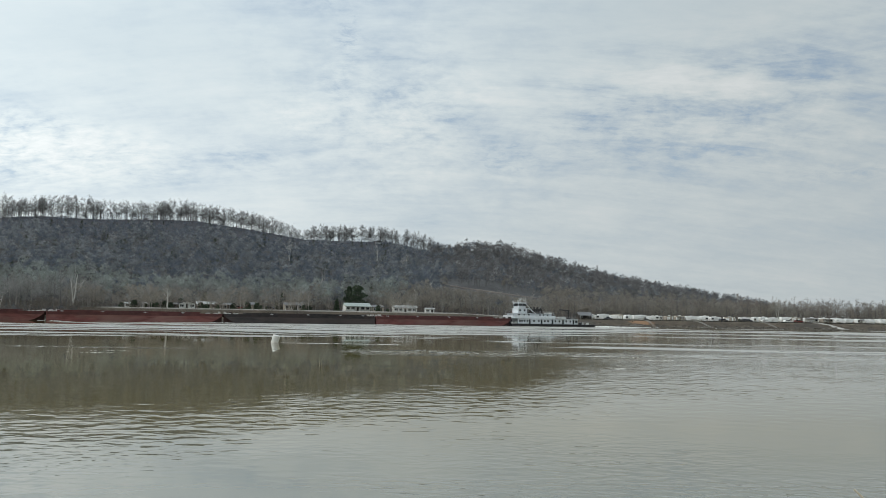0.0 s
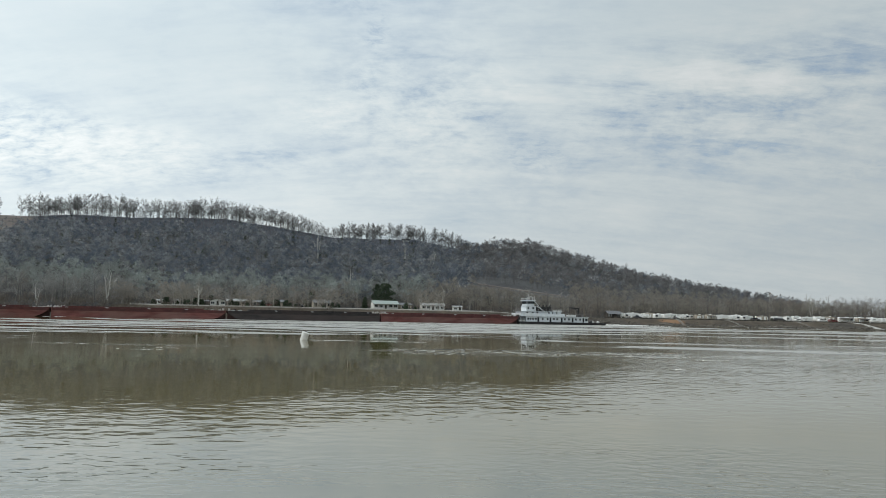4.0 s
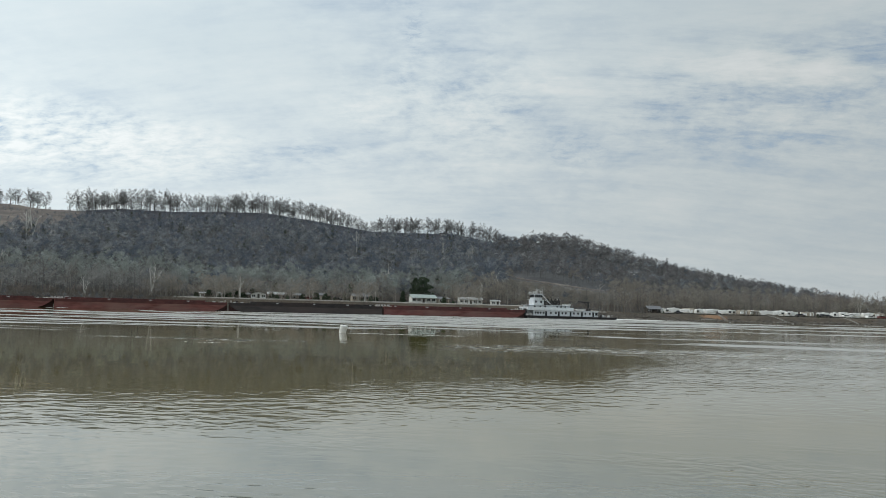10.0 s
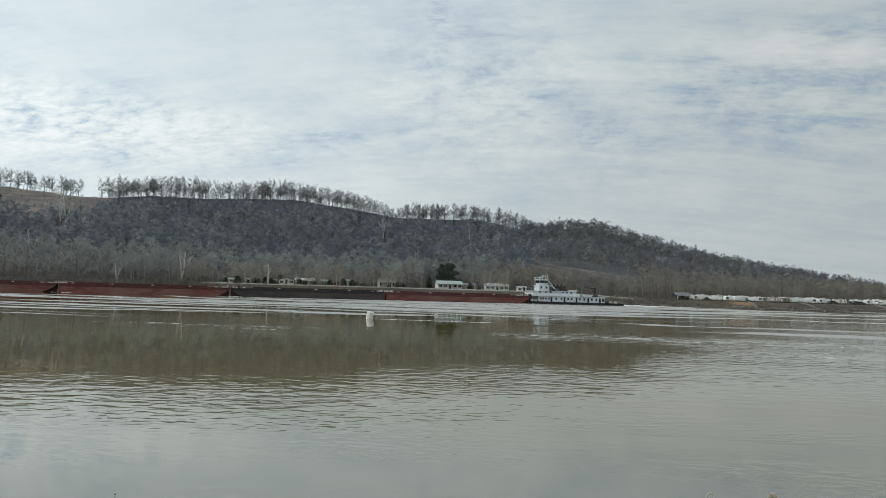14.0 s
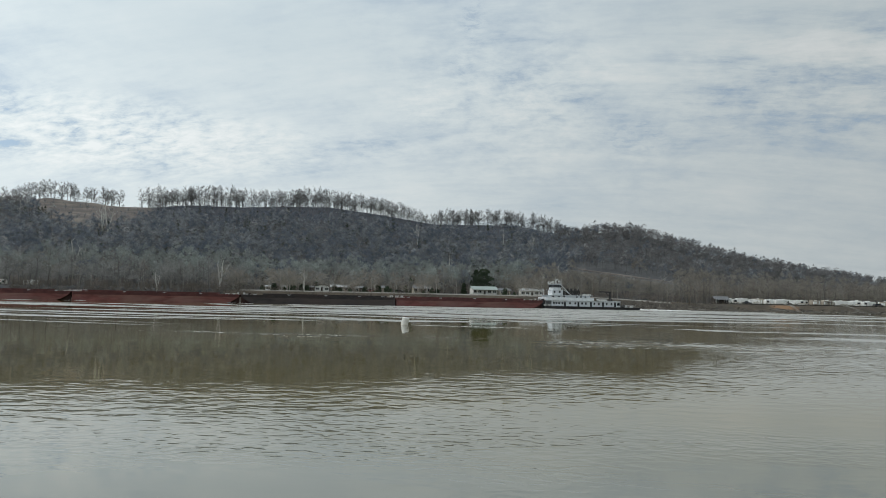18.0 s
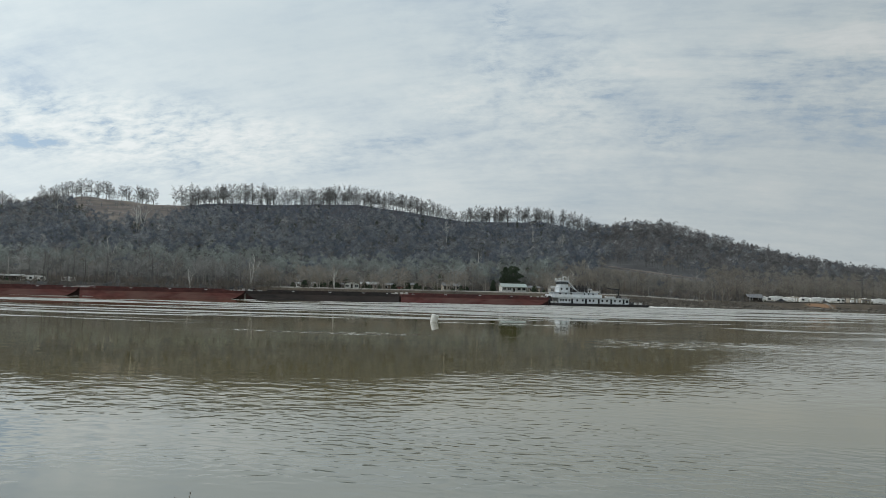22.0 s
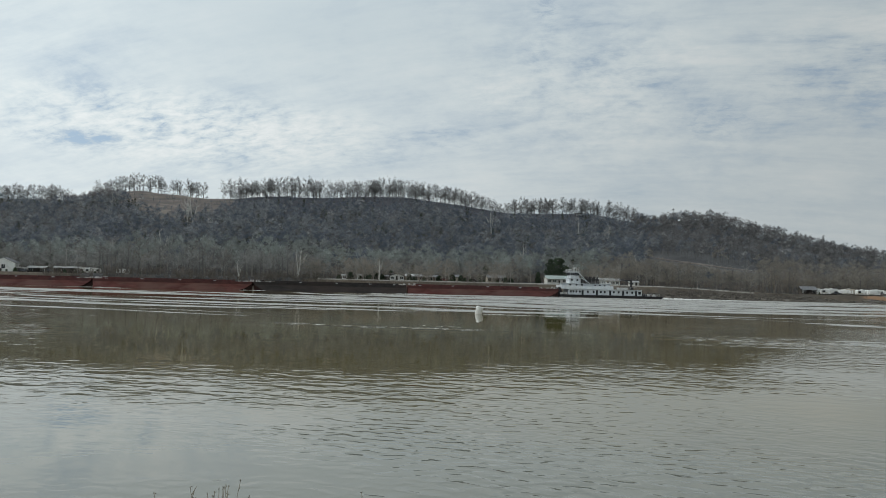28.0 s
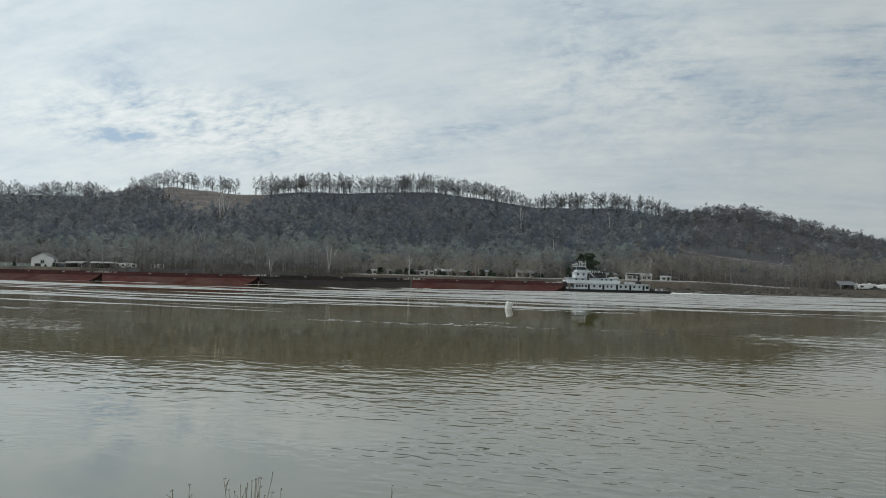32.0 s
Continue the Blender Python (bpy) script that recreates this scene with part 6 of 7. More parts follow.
def camper(name, w, h, label, awning=False, slide=True, paint=M_RV):
    """A travel trailer with its long side to the river, centred, wheels on the ground."""
    root = new(name)
    x0, x1, d = -w / 2, w / 2, 2.4
    bm = bmesh.new()
    extrude_profile(bm, [(x0, 0.55), (x0 + 0.2, 0.45), (x1 - 0.3, 0.45), (x1, 0.9), (x1 - 0.12, h * 0.7), (x1 - 0.45, h), (x0 + 0.25, h), (x0, h - 0.3)], -d / 2, d / 2)
    soften(bm, 0.06)
    body = part("body", bm, paint, root)
    box_part("skirt", (x0 + 0.3, -d / 2 + 0.1, 0.02, x1 - 0.5, d / 2 - 0.1, 0.446), M_DARK, root)
    n = max(2, int(w / 2.0))
    for k in range(n):
        x = x0 + w * (k + 0.5) / n
        if k == n // 2:
            box_part("door", (x - 0.35, -d / 2 - 0.04, 0.6, x + 0.35, -d / 2 + 0.03, 2.3), M_GREYWHITE, root)
        else:
            box_part("window", (x - 0.6, -d / 2 - 0.04, 1.2, x + 0.6, -d / 2 + 0.03, 2.0), M_GLASS, root)
    box_part("stripe", (x0 + 0.25, -d / 2 - 0.03, 0.85, x1 - 0.3, -d / 2 - 0.008, 1.08), M_TAN, root)
    if slide and w > 4.4:
        s = x0 + w * 0.22
        box_part("slide_out", (s - 0.9, -d / 2 - 0.5, 0.75, s + 0.9, -d / 2 - 0.05, h - 0.55), M_RV, root, bevel=0.04)
    box_part("roof_unit", (-0.4, -0.4, h + 0.004, 0.5, 0.4, h + 0.28), M_RV, root, bevel=0.05)
    if awning:
        bm = bmesh.new()
        v = [bm.verts.new(p) for p in ((x0 + 0.3, -d / 2 - 0.02, h - 0.3), (x1 - 0.6, -d / 2 - 0.02, h - 0.3), (x1 - 0.6, -d / 2 - 2.2, h - 0.75), (x0 + 0.3, -d / 2 - 2.2, h - 0.75))]
        w2 = [bm.verts.new(p.co + Vector((0, 0, 0.05))) for p in v]
        bm.faces.new(v[::-1])
        bm.faces.new(w2)
        for k in range(4):
            bm.faces.new((v[k], v[(k + 1) % 4], w2[(k + 1) % 4], w2[k]))
        for x in (x0 + 0.35, x1 - 0.7):
            box(bm, x, -d / 2 - 2.15, 0, x + 0.06, -d / 2 - 2.09, h - 0.75)
        part("awning", bm, M_DARK, root)
    for x in (-0.5, 0.45):
        for y in (-d / 2 + 0.02, d / 2 - 0.24):
            bm = bmesh.new()
            tube(bm, (x, y, 0.33), (x, y + 0.22, 0.33), 0.33, sides=12)
            part("wheel", bm, M_TYRE, root)
    bm = bmesh.new()
    tube(bm, (x1 - 0.3, 0, 0.5), (x1 + 0.9, 0, 0.45), 0.06)
    tube(bm, (x1 + 0.6, 0, 0.0), (x1 + 0.6, 0, 0.6), 0.05)
    part("tow_bar", bm, M_DARK, root)
    return tagged(root, label, "camper", "campers along the bank")


def vehicle(name, l, paint, label, pickup=False):
    root = new(name)
    bm = bmesh.new()
    if pickup:
        prof = [(-l / 2, 0.45), (l / 2, 0.45), (l / 2, 0.95), (l * 0.25, 1.05), (l * 0.12, 1.72), (-l * 0.1, 1.75), (-l * 0.14, 1.05), (-l / 2, 1.02)]
    else:
        prof = [(-l / 2, 0.4), (l / 2, 0.4), (l / 2, 0.9), (l * 0.28, 1.02), (l * 0.12, 1.58), (-l * 0.36, 1.6), (-l * 0.48, 1.0)]
    extrude_profile(bm, prof, -0.88, 0.88)
    soften(bm, 0.07)
    part("body", bm, paint, root)
    box_part("side_window", (-l * (0.08 if pickup else 0.33), -0.9, 1.12, l * 0.12, -0.86, 1.5), M_GLASS, root)
    for x in (-l * 0.31, l * 0.31):
        for y in (-0.92, 0.7):
            bm = bmesh.new()
            tube(bm, (x, y, 0.34), (x, y + 0.22, 0.34), 0.34, sides=12)
            part("wheel", bm, M_TYRE, root)
    for y in (-0.7, 0.5):
        box_part("headlight", (l / 2 - 0.03, y, 0.68, l / 2 + 0.03, y + 0.22, 0.84), M_FITTING, root)
    return tagged(root, label, "car")


def settle(ob, x, y, turn=0.0, lift=0.0):
    ob.matrix_basis = pose(x, y, gz(x, y) + lift, 0, 0, turn)
    return ob


TURN = 19.5      # the bank's bearing where the houses stand, degrees


def build_houses():
    settle(gable_house("house", 11.2, 7.0, 2.3, 1.15, M_GREYWHITE, M_ROOF_LIGHT, "low white house with pale gable roof and dark windows", 4, chimney=True), -18.6, 369, 12)
    settle(gable_house("cabin", 6.4, 5.0, 2.3, 1.2, M_DARK, M_ROOF_GREY, "dark board cabin with a grey gable roof and porch", 2, porch=1.8, category="house"), 70.4, 372, 8)
    settle(gable_house("shed", 4.3, 3.6, 1.75, 0.6, M_GREYWHITE, M_ROOF_LIGHT, "small white shed on the grass flat", 1, True, category="shed"), -6.3, 372, 12)
    settle(gable_house("house", 12.0, 7.0, 2.7, 1.3, M_GREYWHITE, M_ROOF_GREEN, "white house with pale green metal roof and porch", 4, porch=2.4), -41.3, 360.5, TURN)
    settle(gable_house("garage", 5.5, 5.5, 2.3, 0.9, M_TAN, M_ROOF_GREY, "small tan garage with a grey roof", 1, category="garage"), -31.8, 364.5, TURN)
    settle(gable_house("house", 8.5, 6.5, 2.6, 1.2, M_TAN, M_ROOF_GREY, "tan house with grey roof half hidden by shrubs", 3, porch=1.8), -69.8, 350.5, TURN)
    settle(gable_house("cottage", 5.2, 5.0, 2.3, 0.9, M_TAN, M_ROOF_GREY, "small tan cottage among the lawn trees", 1, category="house"), -87.6, 344, TURN)
    settle(gable_house("cottage", 4.6, 4.5, 2.0, 0.8, M_WOOD, M_ROOF_GREY, "small weathered wooden cottage with grey roof", 1, category="house"), -98, 340.5, TURN)
    settle(gable_house("house", 8.4, 5.5, 2.2, 1.0, M_TAN, M_ROOF_LIGHT, "long low house with pale metal roof", 3), -106.2, 337.5, TURN)
    settle(gable_house("cottage", 6.6, 5.0, 2.2, 1.0, M_GREYWHITE, M_ROOF_GREY, "white gabled cottage by the bank road", 2, ridge_along=False, category="house"), -114, 334.6, TURN)
    settle(gable_house("shed", 4.6, 3.6, 1.8, 0.6, M_DARK, M_ROOF_GREY, "dark board shed under the trees", 1, category="shed"), -119.8, 332.5, TURN)
    settle(gable_house("shed", 2.4, 2.4, 1.9, 0.5, M_GREYWHITE, M_ROOF_LIGHT, "tiny white shed at the wood's edge", 1, False, category="shed"), -130.2, 328.7, TURN)
    settle(gable_house("shed", 2.4, 2.4, 1.8, 0.5, M_GREYWHITE, M_ROOF_LIGHT, "tiny white shed at the wood's edge", 1, False, category="shed"), -137, 326.3, TURN)
    # the western lots
    barn = gable_house("barn", 9.4, 12.5, 4.1, 2.4, M_GREYWHITE, M_ROOF_GREY, "tall white barn with a grey gable roof", 1, False, ridge_along=False, category="barn")
    settle(barn, -285.7, 279.8, 33)
    box_part("barn_door", (-3.2, -6.36, 0.0, -0.6, -6.26, 1.5), M_DARK, barn)
    box_part("lean_to", (4.72, -3.5, 0.0, 8.2, 4.5, 2.4), M_GREYWHITE, barn)
    # a thin dark panel paints the shade inside the lean-to's open front
    box_part("lean_to_opening", (5.2, -3.56, 0.0, 7.7, -3.48, 1.9), M_DARK, barn)
    settle(gable_house("house", 7.4, 6.0, 2.3, 0.6, M_DARK, M_ROOF_LIGHT, "dark cabin with a pale roof and porch", 2, porch=2.0), -272.3, 284.6, 30)
    # the dark walls stand in for shade in the opening below the roof
    settle(gable_house("house", 10.6, 6.5, 2.6, 0.4, M_DARK, M_ROOF_LIGHT, "long house with flat pale roof, walls darkened for the open porch's shade", 3, porch=2.6), -259.7, 289.1, 30)
    settle(camper("mobile_home", 9.2, 2.7, "long white mobile home behind the bank", slide=False), -250.2, 292.2, 30)
    settle(camper("camper", 6.0, 2.4, "low pale trailer at the edge of the woods", slide=False), -236.5, 297.4, 28)
    box_f = new("greenhouse")
    bm = bmesh.new()
    extrude_profile(bm, [(-8.5, 0), (8.5, 0), (8.5, 1.5), (-8.5, 1.5)], -2, 2)
    part("wall", bm, M_ROOF_GREEN, box_f)
    bm = bmesh.new()
    box(bm, -8.8, -2.2, 1.504, 8.8, 2.2, 1.7)
    part("roof", bm, M_ROOF_LIGHT, box_f)
    for k in range(7):
        box_part("frame_post", (-8.4 + 2.75 * k, -2.06, 0, -8.2 + 2.75 * k, -2.004, 1.5), M_GREYWHITE, box_f)
    tagged(box_f, "long low pale green shed by the barn", "shed")
    settle(box_f, -301, 276, 33)
    # up on the hill
    hill = gable_house("house", 5.6, 5.0, 2.6, 1.4, M_GREYWHITE, M_ROOF_GREY, "white house among the trees on the hillside", 3)
    settle(hill, 112, 676, 0, -0.5)
    pav = new("lookout_shelter")
    for x in (-3.4, 0, 3.4):
        for y in (-2.0, 2.0):
            box_part("post", (x - 0.1, y - 0.1, -0.6, x + 0.1, y + 0.1, 2.3), M_WOOD, pav)
    bm = bmesh.new()
    extrude_profile(bm, [(-4.4, 2.304), (4.4, 2.304), (4.5, 2.45), (0.0, 3.3), (-4.5, 2.45)], -2.7, 2.7)
    part("roof", bm, M_ROOF_GREY, pav)
    box_part("rear_wall", (-3.3, 1.7, -0.6, 3.3, 1.9, 2.3), M_GREYWHITE, pav)
    tagged(pav, "small open shelter with grey roof on the hill crest", "shelter")
    rr = 752.0
    settle(pav, rr * math.sin(radians(-5.0)), rr * math.cos(radians(-5.0)), 4, 0.1)


build_houses()


def build_campers():
    rows = [(78.7, 372, 4.4, 2.6, False), (86.8, 372.7, 5.3, 2.6, False), (92.6, 373.3, 4.0, 2.5, False), (97.8, 373.7, 6.1, 2.7, False), (106.2, 374.6, 6.6, 2.6, False),
            (113.4, 373.3, 5.0, 2.7, False), (119.2, 373.8, 5.0, 2.6, True), (125.1, 374.4, 5.8, 2.8, False), (131.6, 375, 6.2, 2.7, False), (137.6, 376.6, 4.0, 2.5, False), (146.4, 376.6, 5.0, 2.6, False),
            (159.5, 378.9, 3.4, 2.7, False), (168.8, 378.8, 5.8, 2.5, False), (188.3, 380.8, 7.2, 2.9, True), (196.2, 381.6, 6.4, 2.6, True), (203.6, 382.4, 4.6, 2.5, False), (209.3, 382.9, 5.0, 2.6, False), (215, 383.4, 4.4, 2.5, True), (220.6, 383.9, 5.3, 2.6, False), (227, 384.5, 5.8, 2.6, False)]
    rng = random.Random(5)
    for x in (74.6, 82.6, 89.8, 95.2, 102.2, 110, 116.4, 122, 128.4, 134.6, 141.6, 149, 157, 166, 172.5, 179, 184, 193, 200, 206.5, 212, 218, 224, 231, 236, 241):      # a second row behind
        rows.append((x, 378.5 + (x - 70) * 0.075, rng.uniform(4.2, 6.6), rng.uniform(2.6, 3.1), False))
    for x, y, w, h, awn in rows:
        tan = rng.random() < 0.2
        settle(camper("camper", w * 0.98, h * 0.95, "white travel trailer with a dark awning on the bank lot" if awn else "weathered tan travel trailer above the river bank" if tan else "white travel trailer parked above the river bank", awning=awn, paint=M_TAN if tan else M_RV), x, y + rng.uniform(0, 5), rng.uniform(-10, 24))
    for x, y, l, paint, label, pick in ((152.0, 377.5, 4.9, M_CAR_DARK, "dark pickup truck parked between the campers", True), (155.2, 379.5, 4.4, M_CAR_DARK, "dark car parked between the campers", False),
                                        (163.6, 378.3, 4.5, M_RV, "white car parked on the bank lot", False), (175.4, 379.5, 5.0, M_RV, "white van parked on the bank lot", False), (181, 380.5, 4.6, M_CAR_RED, "maroon car beside a camper", False),
                                        (142.0, 378, 4.4, M_CAR_DARK, "dark car behind the campers", False), (101.8, 377, 4.4, M_CAR_DARK, "dark car behind the campers", False), (83.0, 375, 4.8, M_CAR_DARK, "dark pickup beside a camper", True),
                                        (-275, 279, 4.6, M_CAR_DARK, "dark car in the yard by the barn", False), (-266.5, 283.5, 4.6, M_CAR_DARK, "dark pickup in the yard", True), (-79, 345.5, 4.4, M_CAR_DARK, "dark car on the lawn", False), (-92.5, 341.5, 4.4, M_CAR_RED, "maroon car by a cottage", False)):
        settle(vehicle("pickup" if pick else "car", l, paint, label, pick), x, y, rng.uniform(-25, 25))


build_campers()


def build_bank_items():
    # boat ramp, two bank stairs, utility poles
    ramp = new("boat_ramp")
    bm = bmesh.new()
    y0, y1 = -3.0, 12.0
    x0, x1 = -4.2, 2.2
    pts = []
    cx, cy = 200.0, float(bank_y(200.0))
    for k in range(9):
        y = y0 + (y1 - y0) * k / 8
        z = gz(cx, cy + y) + 0.25 if y > -1 else -0.3
        pts.append((y, max(z, -0.4)))
    for k in range(8):
        (ya, za), (yb, zb) = pts[k], pts[k + 1]
        sh = 13.0
        v = [bm.verts.new(p) for p in ((x0 - sh * k / 8 + 4, ya, za), (x1 - sh * k / 8 + 1, ya, za), (x1 - sh * (k + 1) / 8 + 1, yb, zb), (x0 - sh * (k + 1) / 8 + 4, yb, zb))]
        w = [bm.verts.new(p.co - Vector((0, 0, 0.5))) for p in v]
        bm.faces.new(v)
        bm.faces.new(w[::-1])
        for j in range(4):
            bm.faces.new((v[j], w[j], w[(j + 1) % 4], v[(j + 1) % 4]))
    part("slab", bm, M_CONCRETE, ramp)
    ramp.matrix_basis = pose(cx, cy, 0)
    tagged(ramp, "pale concrete boat ramp running into the river", "boat ramp", kind="structure")
    for cx, tilt in ((131.0, -5.5), (164.5, -4.5), (102, -1.5)):
        st = new("bank_stairs")
        cy = float(bank_y(cx))
        for k in range(11):
            y = -0.5 + 12.0 * k / 10
            x = tilt * k / 10
            z = max(gz(cx + x, cy + y), 0) + 0.15
            box_part("step", (x - 0.7, y, z - 0.3, x + 0.7, y + 1.1, z + 0.1), M_CONCRETE, st)
        bm = bmesh.new()
        za, zb = max(gz(cx, cy - 0.5), 0), gz(cx + tilt, cy + 11.5)
        tube(bm, (-0.75, -0.5, za + 0.9), (tilt - 0.75, 11.5, zb + 0.9), 0.05)
        for f in (0.0, 0.5, 1.0):
            px, py = tilt * f - 0.75, -0.5 + 12 * f
            tube(bm, (px, py, max(gz(cx + px, cy + py), 0) - 0.2), (px, py, za + (zb - za) * f + 0.9), 0.05)
        part("handrail", bm, M_WOOD, st)
        st.matrix_basis = pose(cx, cy, 0)
        tagged(st, "pale steps leading down the bank to the water", "stairs")
    def pole(x, y, h):
        p = new("utility_pole")
        bm = bmesh.new()
        tube(bm, (0, 0, -0.5), (0, 0, h), 0.2, 0.14, 8)
        part("post", bm, M_CONCRETE if h > 10 else M_WOOD, p)
        box_part("crossarm", (-1.2, -0.06, h - 0.8, 1.2, 0.06, h - 0.65), M_WOOD, p)
        for q in (-1.0, -0.4, 0.4, 1.0):
            bm = bmesh.new()
            tube(bm, (q, 0, h - 0.65), (q, 0, h - 0.42), 0.05)
            part("insulator", bm, M_FITTING, p)
        if h > 10:
            bm = bmesh.new()
            for q in (-1.0, 1.0):
                last = Vector((q, 0, h - 0.42))
                for j in range(1, 9):
                    f = j / 8
                    nxt = Vector((q + 26.3 * f, 18.6 * f, h - 0.42 - 1.3 * f - 1.6 * f * (1 - f)))
                    tube(bm, last, nxt, 0.035, sides=4)
                    last = nxt
            part("wire", bm, M_FITTING, p, "slack pale power wire")
        tagged(p, "weathered wooden utility pole", "utility pole")
        settle(p, x, y)
    for x, y, h in ((-256.8, 284.2, 11.0), (-230.5, 302.8, 9.7), (12, 384, 8), (58, 380, 7.5), (-96, 352, 8)):
        pole(x, y, h)


build_bank_items()


def build_rubble():
    """Broken stone and clods along the far waterline, and stranded driftwood."""
    rng = random.Random(91)
    bm = bmesh.new()
    bmesh.ops.create_icosphere(bm, subdivisions=1, radius=1)
    bm.verts.ensure_lookup_table()
    base = np.array([v.co for v in bm.verts])
    tris = np.array([[v.index for v in f.verts] for f in bm.faces])
    bm.free()
    vs, fs, n = [], [], 0
    jitter = np.random.RandomState(5)
    for _ in range(1500):
        x = rng.uniform(-20, 262) if rng.random() < 0.75 else rng.uniform(8, 72)
        back = abs(rng.gauss(0, 2.6)) - 0.4 if rng.random() < 0.88 else rng.uniform(2, 7)
        y = float(bank_y(x)) + back
        r = rng.uniform(0.18, 0.75) * (1.0 if back < 5 else 0.6)
        v = base * (1 + jitter.uniform(-0.28, 0.28, (len(base), 1))) * np.array([r * rng.uniform(0.9, 1.9), r, r * rng.uniform(0.5, 0.95)])
        vs.append(v + np.array([x, y, max(gz(x, y), -0.1)]))
        fs.append(tris + n)
        n += len(base)
    ob = new("bank_rubble", mesh_from("bank_rubble", np.concatenate(vs), np.concatenate(fs), [M_RUBBLE]))
    tagged(ob, "dark broken stones and clods along the waterline", "rocks", kind="stuff")
    for k in range(16):
        x = rng.choice((rng.uniform(6, 74), rng.uniform(80, 255)))
        y = float(bank_y(x)) + rng.uniform(0.3, 3.2)
        length, turn = rng.uniform(3, 8.5), radians(rng.uniform(-28, 28))
        log = new("driftwood_log")
        bm = bmesh.new()
        last, r = Vector((-length / 2, 0, 0.12)), rng.uniform(0.14, 0.26)
        for j in range(1, 6):
            f = j / 5
            nxt = Vector((-length / 2 + length * f, rng.uniform(-0.25, 0.25), 0.12 + rng.uniform(0, 0.3) * f))
            tube(bm, last, nxt, r * (1.1 - 0.6 * (f - 0.2)), r * (1.1 - 0.6 * f), 7)
            last = nxt
        part("log", bm, M_DRIFTWOOD, log)
        for _ in range(3):
            f = rng.uniform(-0.3, 0.45) * length
            bm = bmesh.new()
            tube(bm, (f, 0, 0.2), (f + rng.uniform(0.3, 1.0), rng.uniform(-0.7, 0.7), rng.uniform(0.5, 1.3)), r * 0.4, r * 0.12, 5)
            part("snag", bm, M_DRIFTWOOD, log)
        log.matrix_basis = pose(x, y, max(gz(x, y), 0.0), 0, 0, math.degrees(turn))
        tagged(log, "grey stranded driftwood log on the muddy bank", "log", "driftwood on the bank")


build_rubble()


# ---------------------------------------------------------------- dry weeds on the near bank
def weed(seed, height, stalks, spread):
    """A clump of dry stalks with seed heads; each stalk carries its head."""
    rng = random.Random(seed)
    root = new("dry_weed")
    for k in range(stalks):
        a = rng.uniform(0, 6.28)
        lean = rng.uniform(0.02, spread)
        h = height * (1.0 if k == 0 else rng.uniform(0.89, 1.0))
        base = Vector((0.06 * math.cos(a) * rng.random(), 0.06 * math.sin(a), -0.05))
        pts = [base]
        for j in range(1, 6):
            f = j / 5
            pts.append(base + Vector((math.cos(a) * lean * f ** 1.6 * h, math.sin(a) * lean * f ** 1.6 * h, h * f)) + Vector((rng.uniform(-1, 1), rng.uniform(-1, 1), 0)) * 0.008)
        bm = bmesh.new()
        for j in range(5):
            tube(bm, pts[j], pts[j + 1], 0.0042 - 0.0004 * j, 0.0038 - 0.0004 * j, 5)
        for _ in range(3):
            f = rng.uniform(0.55, 0.95) * 5
            p = pts[int(f)].lerp(pts[min(5, int(f) + 1)], f % 1)
            e = p + Vector((rng.uniform(-1, 1) * 0.06, rng.uniform(-1, 1) * 0.06, rng.uniform(0.05, 0.12)))
            tube(bm, p, e, 0.003, 0.0018, 4)
        st = part("stalk", bm, M_WEED, root)
        bm = bmesh.new()
        for _ in range(3):
            q = pts[5] + Vector((rng.uniform(-1, 1), rng.uniform(-1, 1), rng.uniform(-0.9, 0.3))) * 0.012
            bmesh.ops.create_icosphere(bm, subdivisions=1, radius=rng.uniform(0.0025, 0.0046), matrix=Matrix.Translation(q))
        part("seed_head", bm, M_SEED, st)
    return root


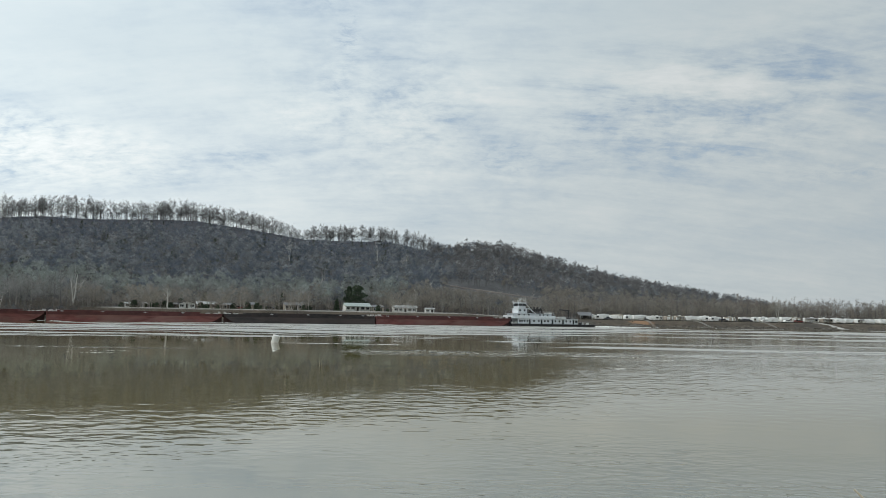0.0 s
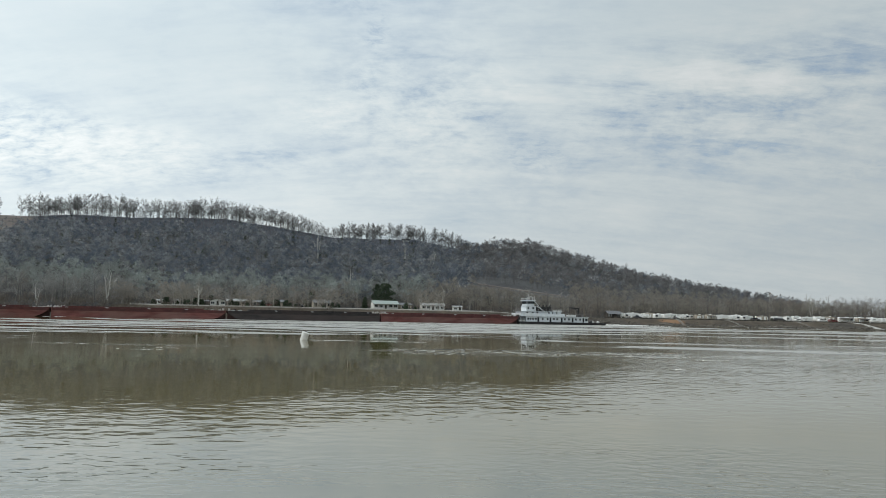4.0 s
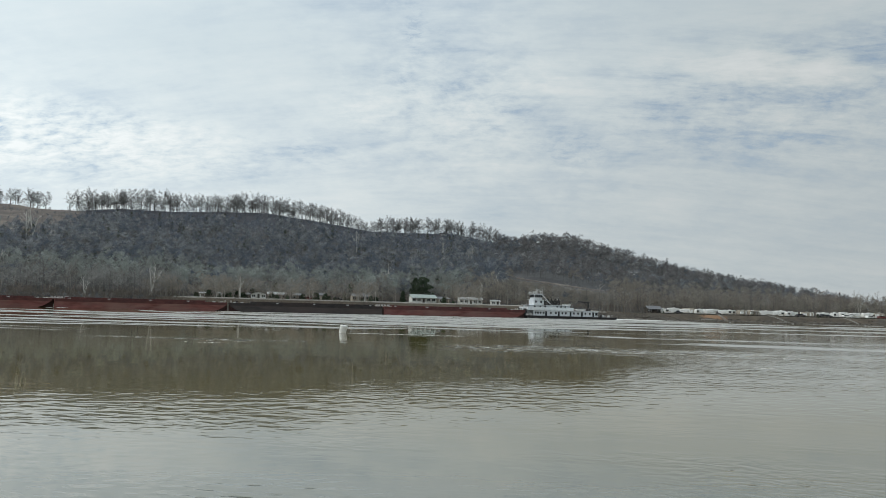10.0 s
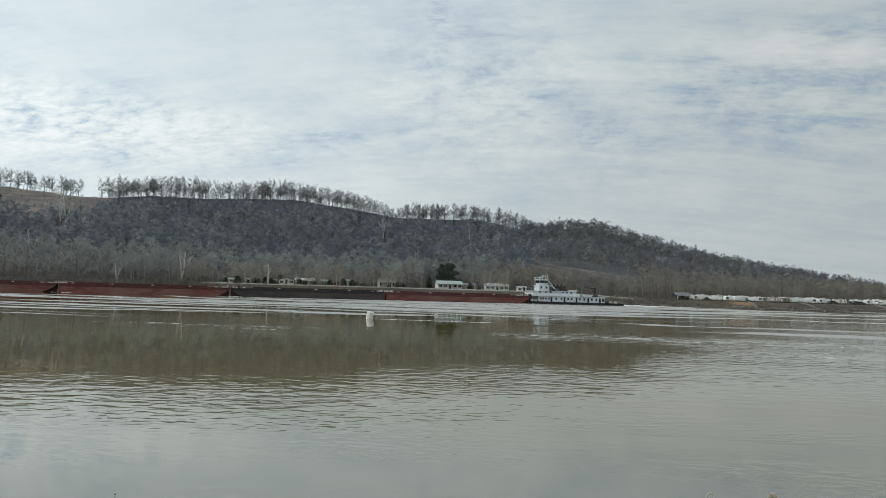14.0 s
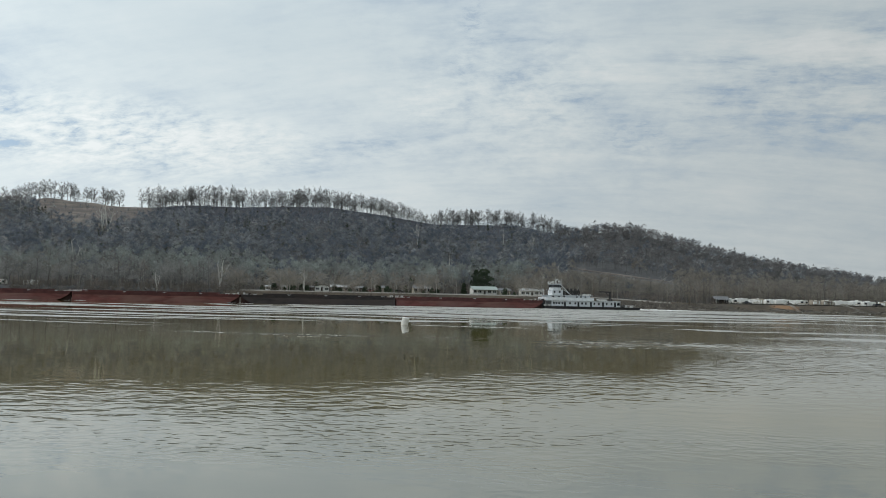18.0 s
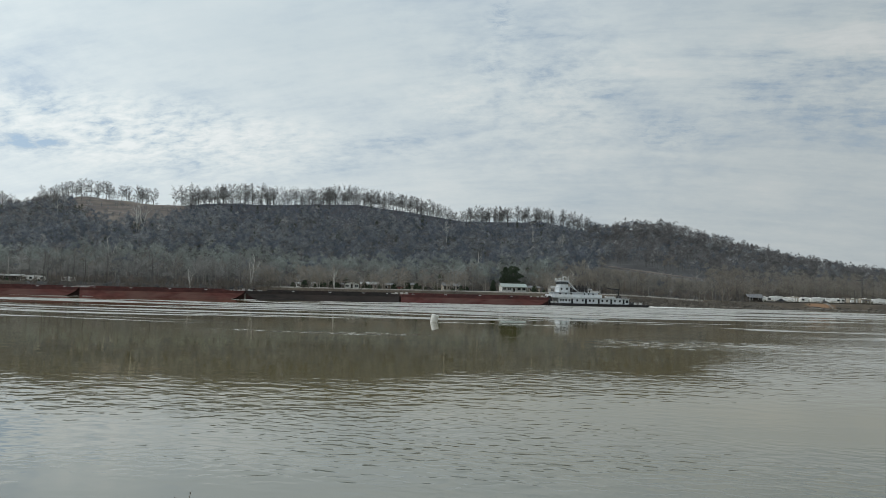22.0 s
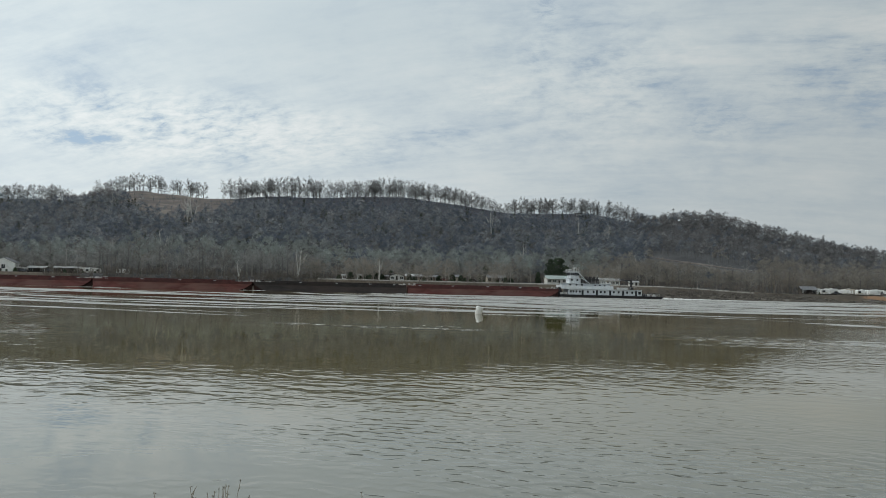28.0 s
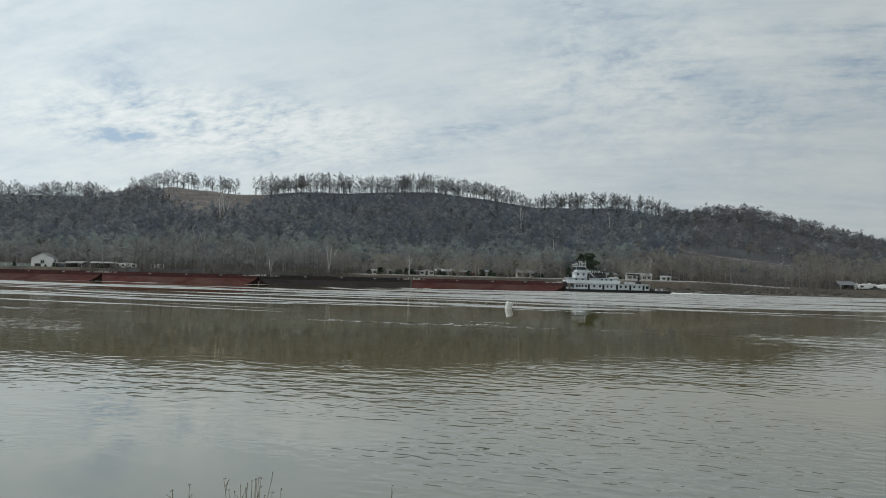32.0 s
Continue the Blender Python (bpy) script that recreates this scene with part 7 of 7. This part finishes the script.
def build_weeds():
    def put(ob, az, d, label):
        x, y = at_polar(az, d)
        ob.matrix_basis = pose(x, y, gz(x, y))
        tagged(ob, label, "weed", "dry weeds on the near bank")
    def tip(az, d, el):
        x, y = at_polar(az, d)
        return EYE[2] + d * math.tan(radians(el)) - gz(x, y)
    put(weed(1, tip(-31.5, 6.4, -13.95), 14, 0.13), -31.6, 6.4, "clump of dry brown stalks with small seed heads")
    put(weed(2, tip(-30.2, 6.4, -15.0), 8, 0.05), -30.2, 6.4, "low clump of dry brown stalks")
    put(weed(3, tip(-20.8, 6.4, -15.15), 2, 0.03), -21.4, 6.4, "lone dry stalk with a seed head")
    put(weed(4, tip(-36.2, 6.4, -14.5), 4, 0.04), -36.2, 6.4, "thin dry stalk on the bank")
    put(weed(6, tip(-38.5, 6.2, -15.1), 3, 0.06), -38.5, 6.2, "thin dry stalk on the bank")
    plume = new("dry_weed")
    tall = tip(16.85, 4.6, -12.9)
    bm = bmesh.new()
    tube(bm, (0, 0, -0.05), (0, 0, tall - 0.04), 0.004, 0.003, 6)
    stem = part("stalk", bm, M_WEED_PALE, plume)
    rng = random.Random(7)
    bm = bmesh.new()
    for _ in range(150):      # a drooping tuft of fine awns
        a, lean = rng.uniform(0, 6.28), rng.uniform(0.1, 1.25)
        root = Vector((0, 0, tall - rng.uniform(0.03, 0.075)))
        out = Vector((math.cos(a) * math.sin(lean), math.sin(a) * math.sin(lean), math.cos(lean)))
        mid = root + out * rng.uniform(0.018, 0.034)
        tube(bm, root, mid, 0.0016, 0.0013, 4)
        tube(bm, mid, mid + (out + Vector((0, 0, -0.7))) * 0.016, 0.0013, 0.0006, 4)
    part("plume", bm, M_WEED_PALE, stem, "feathery pale seed plume")
    put(plume, 16.85, 4.6, "pale dry seed plume above the bank edge")
    for az0, az1, d, el, out, bow, label in ((14.1, 12.5, 4.8, -13.9, 0.3, 1.22, "bent pale straw stalk"), (32.4, 28.5, 3.6, -10.75, 0.1, 0.89, "single leaning pale straw stalk")):
        root = new("dry_straw")
        x0, y0 = at_polar(az0, d)
        x1, y1 = at_polar(az1, d)
        a, b = Vector((0, 0, -0.05)), Vector((x1 - x0, y1 - y0, tip(az1, d, el) + gz(x1, y1) - gz(x0, y0)))
        bm = bmesh.new()
        last = a
        for k in range(1, 13):
            f = k / 12
            p = a * (1 - f) ** 2 + Vector((b.x * out, b.y * out, b.z * bow)) * 2 * f * (1 - f) + b * f * f
            tube(bm, last, p, 0.0046, 0.0042, 5)
            last = p
        part("stalk", bm, M_WEED_PALE, root)
        root.matrix_basis = pose(x0, y0, gz(x0, y0))
        tagged(root, label, "weed", "dry weeds on the near bank")


build_weeds()


# ---------------------------------------------------------------- what moves
def motions():
    """The tow runs upstream on a straight line; the water drifts the other way; the buoy rocks."""
    def tow_at(t, along):
        head, mean = 21.4 - 0.0206 * t, radians(21.4 - 0.0103 * t)
        d = 2.3766 * t + 0.0022 * t * t
        x, y = 28.41 - d * math.cos(mean), 324.6 - d * math.sin(mean)
        return pose(x + along * math.cos(radians(head)), y + along * math.sin(radians(head)), 0, 0, 0, head)
    times = (0, 4, 8, 12, 16, 20, 24, 28, 32)
    for k, b in enumerate(barges):
        walk(b, [(t, tow_at(t, -59.4 * (4 - k) + 0.2)) for t in times])
    for ob in (boat, wash, foam):
        walk(ob, [(t, tow_at(t, 1.4)) for t in times])
    walk(water, [(t, pose(0.45 * t - 4, 9 - 0.56 * t, 0)) for t in (0, 8, 16, 24, 32)])
    walk(drift, [(t, pose(0.45 * t, -0.2 * t, 0)) for t in (0, 8, 16, 24, 32)])
    walk(can, [(t, pose(-20.6, 92.8, 0.03 * math.sin(t * 2.1), 3 * math.sin(t * 1.3 + 1), 15 + 3 * math.sin(t * 1.7), 0)) for t in np.arange(0, 32.5, 0.5)])
    walk(streak, [(t, pose(-20.6 + 0.15 * math.sin(t * 1.1), 92.8, 0, 0, 0, 2 * math.sin(t * 0.7))) for t in range(0, 33, 2)])


motions()
